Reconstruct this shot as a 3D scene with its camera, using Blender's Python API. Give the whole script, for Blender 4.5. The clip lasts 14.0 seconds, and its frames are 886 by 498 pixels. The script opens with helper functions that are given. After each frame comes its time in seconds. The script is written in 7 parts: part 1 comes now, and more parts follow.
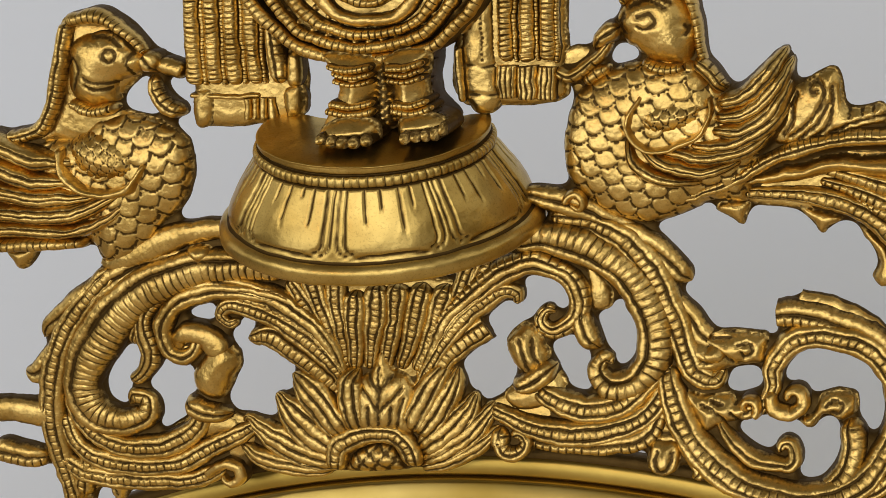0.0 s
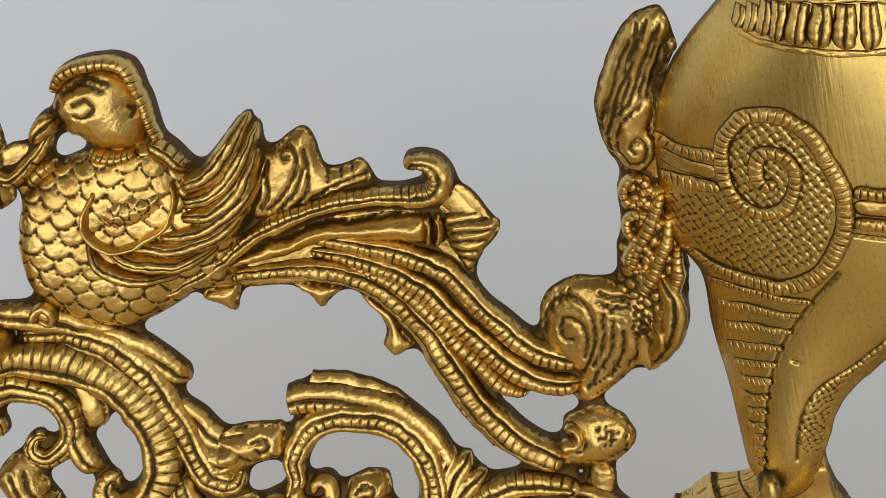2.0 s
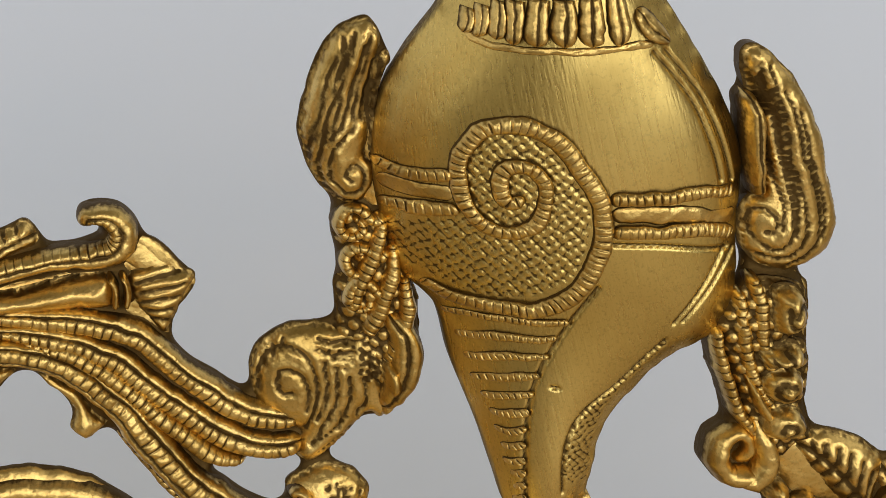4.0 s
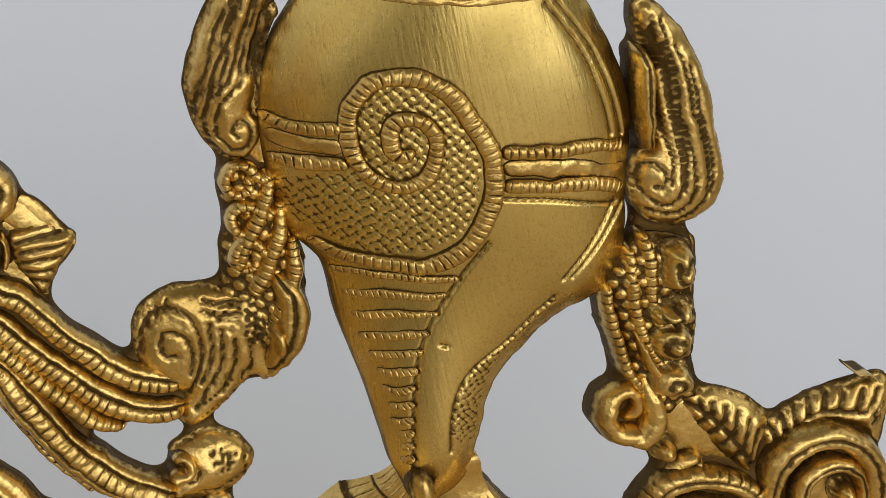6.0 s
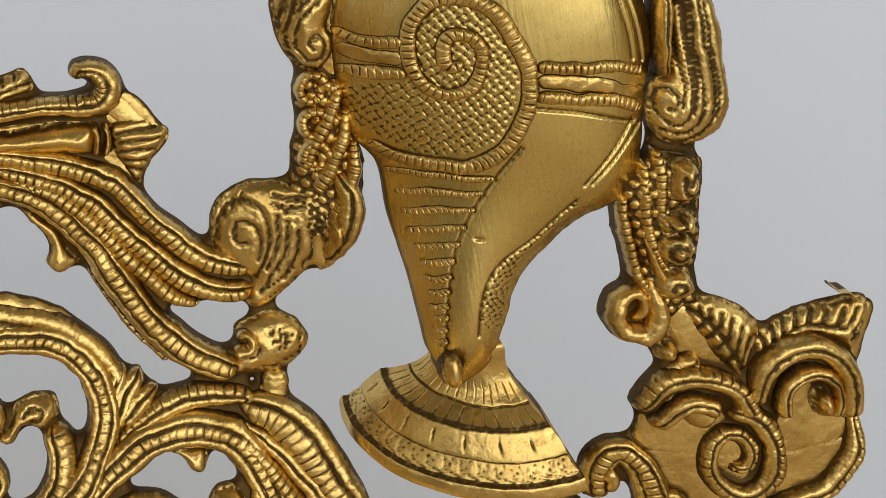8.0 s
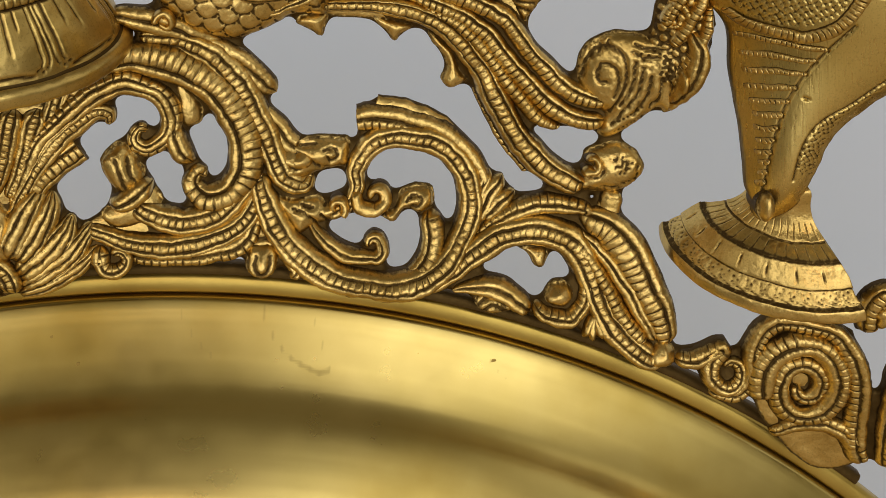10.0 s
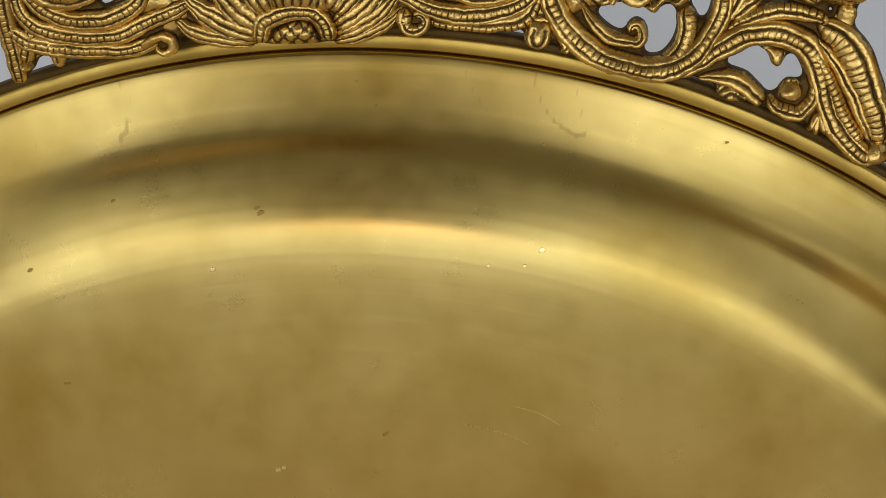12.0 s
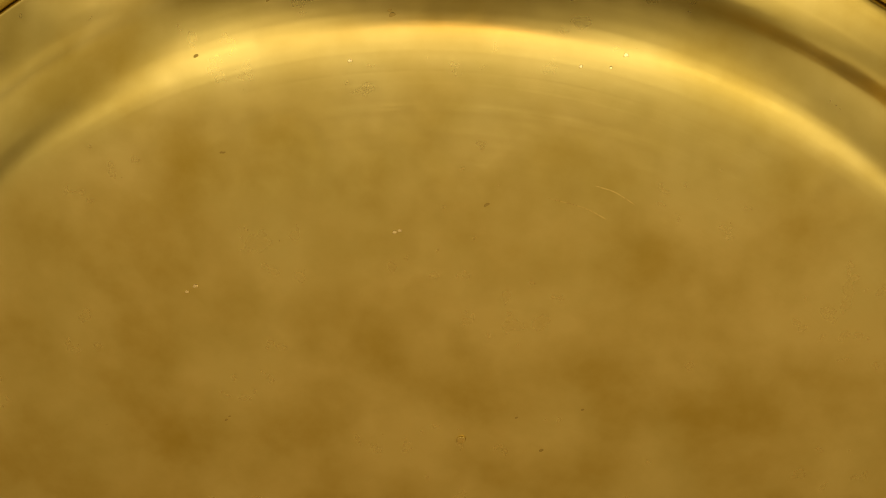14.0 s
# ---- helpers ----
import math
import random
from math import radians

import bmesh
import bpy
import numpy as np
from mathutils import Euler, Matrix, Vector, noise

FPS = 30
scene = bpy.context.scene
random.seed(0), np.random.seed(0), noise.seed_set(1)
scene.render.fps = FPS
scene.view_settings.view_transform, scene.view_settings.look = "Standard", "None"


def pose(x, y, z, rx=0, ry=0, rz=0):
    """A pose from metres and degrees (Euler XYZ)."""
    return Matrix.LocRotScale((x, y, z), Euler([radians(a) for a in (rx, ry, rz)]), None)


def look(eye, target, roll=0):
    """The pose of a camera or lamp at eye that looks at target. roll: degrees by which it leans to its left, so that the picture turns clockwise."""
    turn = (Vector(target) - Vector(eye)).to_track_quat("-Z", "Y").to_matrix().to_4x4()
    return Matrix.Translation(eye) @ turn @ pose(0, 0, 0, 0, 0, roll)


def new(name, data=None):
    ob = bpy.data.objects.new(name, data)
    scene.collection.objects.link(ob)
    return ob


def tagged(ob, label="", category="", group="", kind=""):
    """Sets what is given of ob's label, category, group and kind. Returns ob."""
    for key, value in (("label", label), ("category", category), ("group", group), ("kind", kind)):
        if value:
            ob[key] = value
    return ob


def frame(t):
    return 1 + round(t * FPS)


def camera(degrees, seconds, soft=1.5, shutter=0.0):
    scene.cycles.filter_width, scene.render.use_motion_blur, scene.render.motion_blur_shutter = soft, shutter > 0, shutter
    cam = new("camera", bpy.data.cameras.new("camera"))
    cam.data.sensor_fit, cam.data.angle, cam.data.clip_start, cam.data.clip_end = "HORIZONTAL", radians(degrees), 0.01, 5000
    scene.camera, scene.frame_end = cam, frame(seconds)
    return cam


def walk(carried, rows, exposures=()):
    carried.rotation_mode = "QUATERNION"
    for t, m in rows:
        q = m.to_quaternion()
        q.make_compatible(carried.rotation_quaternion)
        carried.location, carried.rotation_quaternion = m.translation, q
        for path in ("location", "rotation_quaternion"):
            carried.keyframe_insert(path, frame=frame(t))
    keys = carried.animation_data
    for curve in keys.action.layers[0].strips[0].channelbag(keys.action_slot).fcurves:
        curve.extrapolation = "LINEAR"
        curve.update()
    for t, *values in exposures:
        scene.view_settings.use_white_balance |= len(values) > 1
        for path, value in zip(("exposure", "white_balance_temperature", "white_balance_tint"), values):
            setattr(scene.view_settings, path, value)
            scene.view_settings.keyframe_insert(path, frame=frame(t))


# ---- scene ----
# All ornament is drawn in millimetres on the upright plane of the plate: x to the right, z up from the plate's centre.
cam = camera(27.63, 14.0, soft=0.8)
PATH = [
    (0, (0.1153, -0.3038, 0.3417), (-0.0146, 0.0645, 0.2551), -7.80),
    (0.5, (0.1291, -0.2935, 0.3448), (0.0075, 0.0764, 0.2533), -9.68),
    (1, (0.1408, -0.2788, 0.3497), (0.0306, 0.0921, 0.2484), -11.23),
    (1.5, (0.1466, -0.2661, 0.3548), (0.0537, 0.1064, 0.2424), -12.98),
    (2, (0.1460, -0.2545, 0.3589), (0.0765, 0.1199, 0.2365), -14.59),
    (2.5, (0.1416, -0.2447, 0.3623), (0.0980, 0.1307, 0.2314), -15.77),
    (3, (0.1332, -0.2371, 0.3640), (0.1185, 0.1380, 0.2259), -16.34),
    (3.5, (0.1224, -0.2293, 0.3626), (0.1379, 0.1437, 0.2190), -16.56),
    (3.7, (0.1188, -0.2266, 0.3619), (0.1451, 0.1450, 0.2163), -16.18),
    (5.8, (0.1103, -0.2221, 0.3564), (0.1779, 0.1406, 0.2019), -14.26),
    (6, (0.1105, -0.2246, 0.3547), (0.1795, 0.1387, 0.2020), -13.94),
    (6.5, (0.1118, -0.2322, 0.3498), (0.1811, 0.1335, 0.2033), -13.27),
    (7, (0.1127, -0.2410, 0.3445), (0.1799, 0.1280, 0.2053), -12.63),
    (7.2, (0.1126, -0.2452, 0.3430), (0.1784, 0.1249, 0.2064), -12.36),
    (9.3, (0.0719, -0.3058, 0.3459), (0.1132, 0.0699, 0.2150), -6.86),
    (9.5, (0.0697, -0.3110, 0.3472), (0.1036, 0.0644, 0.2133), -6.51),
    (10, (0.0661, -0.3241, 0.3507), (0.0823, 0.0495, 0.2085), -5.52),
    (10.5, (0.0643, -0.3393, 0.3534), (0.0642, 0.0318, 0.2040), -4.50),
    (11, (0.0631, -0.3553, 0.3551), (0.0483, 0.0128, 0.1993), -3.73),
    (11.5, (0.0622, -0.3711, 0.3565), (0.0348, -0.0066, 0.1941), -2.99),
    (12, (0.0609, -0.3860, 0.3582), (0.0245, -0.0257, 0.1882), -2.45),
    (12.5, (0.0585, -0.4031, 0.3614), (0.0175, -0.0473, 0.1833), -1.69),
    (13, (0.0554, -0.4235, 0.3668), (0.0134, -0.0721, 0.1804), -0.92),
    (13.5, (0.0515, -0.4458, 0.3732), (0.0104, -0.0982, 0.1795), -0.64),
    (14, (0.0476, -0.4688, 0.3805), (0.0084, -0.1236, 0.1822), -0.42),
]
LIGHTING = [(0, 0.06, 6350, 10), (2, 0.2, 6200, 10), (7.2, 0.24, 6050, 10), (9.3, 0.07, 6250, 10), (10.4, -0.06, 6250, 10), (11, -0.08, 6050, 10), (12, -0.05, 5950, 10), (12.6, 0.03, 6150, 10), (13.2, 0.08, 7200, 9), (14, 0.05, 9500, 6)]
walk(cam, [(t, look(eye, target, roll)) for t, eye, target, roll in PATH], LIGHTING)

# ---- world and light ----
world = bpy.data.worlds.new("room_light")
scene.world = world
world.use_nodes = True
world.node_tree.nodes["Background"].inputs[0].default_value = (0.95, 0.80, 0.55, 1)
world.node_tree.nodes["Background"].inputs[1].default_value = 0.17


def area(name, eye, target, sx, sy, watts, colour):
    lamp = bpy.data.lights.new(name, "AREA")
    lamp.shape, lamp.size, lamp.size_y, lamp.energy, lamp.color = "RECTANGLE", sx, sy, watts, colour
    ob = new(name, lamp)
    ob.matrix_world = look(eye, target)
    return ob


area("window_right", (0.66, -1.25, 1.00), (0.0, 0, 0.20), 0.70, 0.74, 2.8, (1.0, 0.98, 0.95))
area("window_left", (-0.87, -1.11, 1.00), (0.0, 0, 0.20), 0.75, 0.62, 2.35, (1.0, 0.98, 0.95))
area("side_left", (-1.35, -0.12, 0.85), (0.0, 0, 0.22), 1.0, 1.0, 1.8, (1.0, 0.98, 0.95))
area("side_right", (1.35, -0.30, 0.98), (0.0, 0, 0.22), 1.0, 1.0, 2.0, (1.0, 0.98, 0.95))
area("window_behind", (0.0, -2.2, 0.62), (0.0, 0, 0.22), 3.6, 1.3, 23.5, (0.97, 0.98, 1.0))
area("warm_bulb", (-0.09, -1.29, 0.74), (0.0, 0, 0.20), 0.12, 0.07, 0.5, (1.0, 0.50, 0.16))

# ---- materials ----
def material(name):
    m = bpy.data.materials.new(name)
    m.use_nodes = True
    return m, m.node_tree.nodes, m.node_tree.links, m.node_tree.nodes["Principled BSDF"]


def brass(name, light, dark, rough, grain, bump, stretch=(1, 1, 1), blotch=28, rings=False, haze=0.0, pits=0.5, specks=0.0, patina=0.0):
    m, n, l, b = material(name)
    tc = n.new("ShaderNodeTexCoord")
    big = n.new("ShaderNodeTexNoise")
    big.inputs["Scale"].default_value, big.inputs["Detail"].default_value = blotch, 6
    l.new(tc.outputs["Object"], big.inputs["Vector"])
    fine = n.new("ShaderNodeTexNoise")
    fine.inputs["Scale"].default_value, fine.inputs["Detail"].default_value = grain, 4
    scale = n.new("ShaderNodeMapping")
    scale.inputs["Scale"].default_value = stretch
    l.new(tc.outputs["Object"], scale.inputs["Vector"])
    l.new(scale.outputs["Vector"], fine.inputs["Vector"])
    ramp = n.new("ShaderNodeValToRGB")
    ramp.color_ramp.elements[0].position, ramp.color_ramp.elements[1].position = 0.3, 0.62
    ramp.color_ramp.elements[0].color, ramp.color_ramp.elements[1].color = (*dark, 1), (*light, 1)
    l.new(big.outputs["Fac"], ramp.inputs["Fac"])
    # one mask for groove grime and for shade painted on edges, sides and web
    grime_shade = n.new("ShaderNodeAttribute")
    grime_shade.attribute_name = "grime_shade"
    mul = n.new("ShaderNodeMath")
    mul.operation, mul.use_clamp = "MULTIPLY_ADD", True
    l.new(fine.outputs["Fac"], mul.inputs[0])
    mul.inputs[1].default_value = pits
    l.new(grime_shade.outputs["Fac"], mul.inputs[2])
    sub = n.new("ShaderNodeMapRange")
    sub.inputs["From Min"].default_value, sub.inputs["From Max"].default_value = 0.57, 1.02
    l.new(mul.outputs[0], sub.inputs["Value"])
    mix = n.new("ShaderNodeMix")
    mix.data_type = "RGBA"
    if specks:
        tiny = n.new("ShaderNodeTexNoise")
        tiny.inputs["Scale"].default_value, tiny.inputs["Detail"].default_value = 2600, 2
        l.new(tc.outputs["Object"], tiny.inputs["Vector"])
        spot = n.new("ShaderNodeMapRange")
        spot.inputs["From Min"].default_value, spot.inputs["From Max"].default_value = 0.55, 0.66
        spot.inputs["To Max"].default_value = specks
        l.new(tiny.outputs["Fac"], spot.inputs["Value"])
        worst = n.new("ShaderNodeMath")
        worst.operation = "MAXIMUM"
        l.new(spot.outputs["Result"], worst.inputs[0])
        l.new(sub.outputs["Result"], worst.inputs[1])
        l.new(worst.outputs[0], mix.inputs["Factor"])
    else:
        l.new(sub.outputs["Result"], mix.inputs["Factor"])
    metal = ramp.outputs["Color"]
    if patina:
        film = n.new("ShaderNodeTexNoise")
        film.inputs["Scale"].default_value, film.inputs["Detail"].default_value = 14, 4
        film.inputs["Roughness"].default_value, film.inputs["Distortion"].default_value = 0.5, 0.0
        l.new(tc.outputs["Object"], film.inputs["Vector"])
        spread = n.new("ShaderNodeMapRange")
        spread.inputs["From Min"].default_value, spread.inputs["From Max"].default_value = 0.43, 0.68
        spread.inputs["To Max"].default_value = patina
        l.new(film.outputs["Fac"], spread.inputs["Value"])
        green = n.new("ShaderNodeMix")
        green.data_type = "RGBA"
        l.new(spread.outputs["Result"], green.inputs["Factor"])
        l.new(metal, green.inputs[6])
        green.inputs[7].default_value = (0.50, 0.415, 0.125, 1)
        metal = green.outputs[2]
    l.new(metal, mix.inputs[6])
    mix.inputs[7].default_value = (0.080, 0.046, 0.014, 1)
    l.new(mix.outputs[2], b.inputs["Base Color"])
    b.inputs["Metallic"].default_value = 1.0
    rr = n.new("ShaderNodeMapRange")
    rr.inputs["To Min"].default_value, rr.inputs["To Max"].default_value = rough - 0.06, rough + 0.10
    l.new(fine.outputs["Fac"], rr.inputs["Value"])
    dull = n.new("ShaderNodeMath")
    dull.operation, dull.use_clamp = "MULTIPLY_ADD", True
    l.new(sub.outputs["Result"], dull.inputs[0])
    dull.inputs[1].default_value = 0.30
    l.new(rr.outputs["Result"], dull.inputs[2])
    cloud = n.new("ShaderNodeMath")
    cloud.operation, cloud.use_clamp = "MULTIPLY_ADD", True
    l.new(big.outputs["Fac"], cloud.inputs[0])
    cloud.inputs[1].default_value = -haze
    l.new(dull.outputs[0], cloud.inputs[2])
    l.new(cloud.outputs[0], b.inputs["Roughness"])
    bp = n.new("ShaderNodeBump")
    bp.inputs["Strength"].default_value, bp.inputs["Distance"].default_value = bump, 0.0005
    l.new(fine.outputs["Fac"], bp.inputs["Height"])
    if rings:
        flat = n.new("ShaderNodeVectorMath")
        flat.operation = "MULTIPLY"
        flat.inputs[1].default_value = (1, 0, 1)
        l.new(tc.outputs["Object"], flat.inputs[0])
        away = n.new("ShaderNodeVectorMath")
        away.operation = "LENGTH"
        l.new(flat.outputs["Vector"], away.inputs[0])
        turned = n.new("ShaderNodeTexNoise")
        turned.noise_dimensions = "1D"
        turned.inputs["Scale"].default_value, turned.inputs["Detail"].default_value = 420, 2
        l.new(away.outputs["Value"], turned.inputs["W"])
        add = n.new("ShaderNodeMath")
        add.operation = "MULTIPLY"
        l.new(turned.outputs["Fac"], add.inputs[0])
        l.new(big.outputs["Fac"], add.inputs[1])
        l.new(add.outputs[0], bp.inputs["Height"])
    l.new(bp.outputs["Normal"], b.inputs["Normal"])
    return m


CAST = brass("cast_brass", (0.74, 0.51, 0.16), (0.50, 0.322, 0.084), 0.29, 1000, 0.28, blotch=130, pits=0.95, specks=0.18)
POLISHED = brass("polished_brass", (0.70, 0.50, 0.155), (0.56, 0.38, 0.10), 0.27, 300, 0.14, stretch=(8, 8, 0.3), blotch=40, specks=0.16, patina=0.3)
SPUN = brass("spun_brass", (0.64, 0.475, 0.15), (0.44, 0.295, 0.06), 0.36, 160, 0.07, blotch=30, rings=True, haze=0.14, pits=0.0, patina=0.35)
WORN = brass("worn_brass", (0.60, 0.42, 0.125), (0.43, 0.28, 0.068), 0.31, 420, 0.22, blotch=90, pits=0.8, specks=0.2)
TARNISH = brass("tarnished_brass", (0.40, 0.27, 0.07), (0.32, 0.21, 0.05), 0.48, 300, 0.05)
AGED = brass("aged_rim_brass", (0.54, 0.375, 0.085), (0.36, 0.235, 0.045), 0.38, 220, 0.10, blotch=45, pits=0.75)
BRIGHT = brass("scratched_brass", (0.85, 0.68, 0.32), (0.78, 0.58, 0.24), 0.22, 300, 0.05)

m, n, l, b = material("grey_paper")
b.inputs["Base Color"].default_value = (0.62, 0.63, 0.66, 1)
b.inputs["Roughness"].default_value = 0.9
nz = n.new("ShaderNodeTexNoise")
nz.inputs["Scale"].default_value = 3
rp = n.new("ShaderNodeValToRGB")
rp.color_ramp.elements[0].color, rp.color_ramp.elements[1].color = (0.80, 0.87, 0.99, 1), (0.85, 0.91, 1.0, 1)
l.new(nz.outputs["Fac"], rp.inputs["Fac"])
l.new(rp.outputs["Color"], b.inputs["Base Color"])
PAPER = m

m, n, l, b = material("light_wood")
b.inputs["Roughness"].default_value = 0.55
nz = n.new("ShaderNodeTexNoise")
nz.inputs["Scale"].default_value, nz.inputs["Detail"].default_value = 9, 6
rp = n.new("ShaderNodeValToRGB")
rp.color_ramp.elements[0].color, rp.color_ramp.elements[1].color = (0.56, 0.45, 0.31, 1), (0.67, 0.55, 0.40, 1)
l.new(nz.outputs["Fac"], rp.inputs["Fac"])
l.new(rp.outputs["Color"], b.inputs["Base Color"])
TABLE = m

MM = 0.001


# ---- mesh helpers ----
def link_mesh(name, verts, faces, mat, parent=None, label="", grime_shade=None, smooth=True):
    me = bpy.data.meshes.new(name)
    me.from_pydata([tuple(v) for v in verts], [], faces)
    me.materials.append(mat)
    if smooth:
        me.polygons.foreach_set("use_smooth", [True] * len(me.polygons))
    at = me.attributes.new("grime_shade", "FLOAT", "POINT")
    at.data.foreach_set("value", np.asarray(grime_shade if grime_shade is not None else np.zeros(len(verts)), dtype=np.float32))
    me.update()
    ob = new(name, me)
    if parent is not None:
        ob.parent = parent
    if label:
        ob["label"] = label
    return ob


def empty(name, label, category, x=0, y=0, z=0, group=""):
    ob = new(name)
    ob.location = (x * MM, y * MM, z * MM)
    bpy.context.view_layer.update()
    return tagged(ob, label, category, group)


def spline(pts, n, closed=False):
    """Catmull-Rom through the rows of pts, n samples a span."""
    p = np.asarray(pts, float)
    if closed:
        p = np.vstack([p[-1], p, p[0], p[1]])
    else:
        p = np.vstack([2 * p[0] - p[1], p, 2 * p[-1] - p[-2]])
    out = []
    for i in range(1, len(p) - 2):
        t = np.linspace(0, 1, n, endpoint=False)[:, None]
        a, b_, c, d = p[i - 1], p[i], p[i + 1], p[i + 2]
        out.append(0.5 * (2 * b_ + (c - a) * t + (2 * a - 5 * b_ + 4 * c - d) * t ** 2 + (3 * b_ - a - 3 * c + d) * t ** 3))
    if not closed:
        out.append(p[-2][None])
    return np.vstack(out)


def lathe(name, profile, mat, parent, a0=0.0, a1=360.0, steps=128, axis="y", label="", ripple=None, centre=(0, 0, 0), worn=()):
    """Turn (radius, depth) rows about y (or about z, with height) through the plane's origin."""
    closed = a1 - a0 >= 360
    ns = steps if closed else steps + 1
    verts, faces = [], []
    for k in range(ns):
        a = math.radians(a0 + (a1 - a0) * k / steps)
        for j, (r, d) in enumerate(profile):
            if ripple:
                r, d = ripple(r, d, a, j)
            if axis == "y":
                verts.append(((centre[0] + r * math.sin(a)) * MM, (centre[1] + d) * MM, (centre[2] + r * math.cos(a)) * MM))
            else:
                verts.append(((centre[0] + r * math.sin(a)) * MM, (centre[1] - r * math.cos(a)) * MM, (centre[2] + d) * MM))
    m = len(profile)
    for k in range(steps):
        k2 = (k + 1) % ns
        for j in range(m - 1):
            f = (k * m + j, k * m + j + 1, k2 * m + j + 1, k2 * m + j)
            faces.append(f if axis == "z" else f[::-1])
    dirt = [max([0.0] + [0.9 for q, w in worn if abs(r - q) < w]) for _ in range(ns) for r, _d in profile]
    return link_mesh(name, verts, faces, mat, parent, label, dirt)


# ---- setting ----
def slab(name, x0, x1, y0, y1, z0, z1, mat, label=""):
    v = [(x, y, z) for x in (x0, x1) for y in (y0, y1) for z in (z0, z1)]
    f = [(0, 1, 3, 2), (4, 6, 7, 5), (0, 4, 5, 1), (2, 3, 7, 6), (0, 2, 6, 4), (1, 5, 7, 3)]
    ob = link_mesh(name, v, f, mat, smooth=False)
    return tagged(ob, label, name.split("_")[0], kind="structure")


slab("backdrop", -2.0, 2.0, 0.50, 0.52, -0.26, 1.60, PAPER, "plain light grey paper backdrop behind the brass")
slab("floor", -2.0, 2.0, -2.0, 0.50, -0.28, -0.2405, TABLE, "light wooden table top under the plate")

# ---- the plate ----
plate = empty("round_plate", "large round spun brass plate with a raised polished centre", "plate", 0, 0, -240)
rim = [(229.2, 5), (230.2, 4.6), (230.6, 3), (230.7, 0.2), (230.4, -1.0), (229.8, -1.4), (228.4, -1.5), (227.3, -1.5), (227.1, -1.4), (226.8, -1.0), (226.4, 0.6)]
body = [(226.5, 1.0), (226.55, -1.4), (226.3, -2.8), (225.4, -3.6), (222.5, -5.13), (219.5, -6.79), (216.5, -8.59), (214.3, -10.04), (212.8, -11.13), (211.7, -12.06), (210.7, -13.13), (209.7, -14.48), (208.8, -15.82), (207.8, -17.11), (206.4, -18.54), (204.4, -20.3), (201.6, -22.57), (198.8, -24.66), (197, -25.85), (195.4, -26.74), (193.8, -27.43), (192, -28.01), (189, -28.71), (184, -29.58), (176, -30.71), (162, -32.36), (145, -34.01), (110, -36.46), (60, -38.42), (1, -39.2)]
body = [tuple(q) for q in spline(body, 6)]
lathe("rim", rim, AGED, plate, steps=360)
disc = lathe("raised_disc", body, SPUN, plate, steps=720)
for ob in plate.children:
    ob.location = (0, 0, 0.240)


# ---- ornament: strokes, pillows and turned pieces, each as (verts, faces, groove grime and painted shade) in millimetres ----
BACK, FRONT = -2.6, -3.0


def at_front(x, z):
    return FRONT


def resample(path, step):
    d = np.r_[0, np.cumsum(np.hypot(*np.diff(path[:, :2], axis=0).T))]
    n = max(int(d[-1] / step), 6)
    u = np.linspace(0, d[-1], n + 1)
    return np.column_stack([np.interp(u, d, path[:, k]) for k in range(path.shape[1])]), u


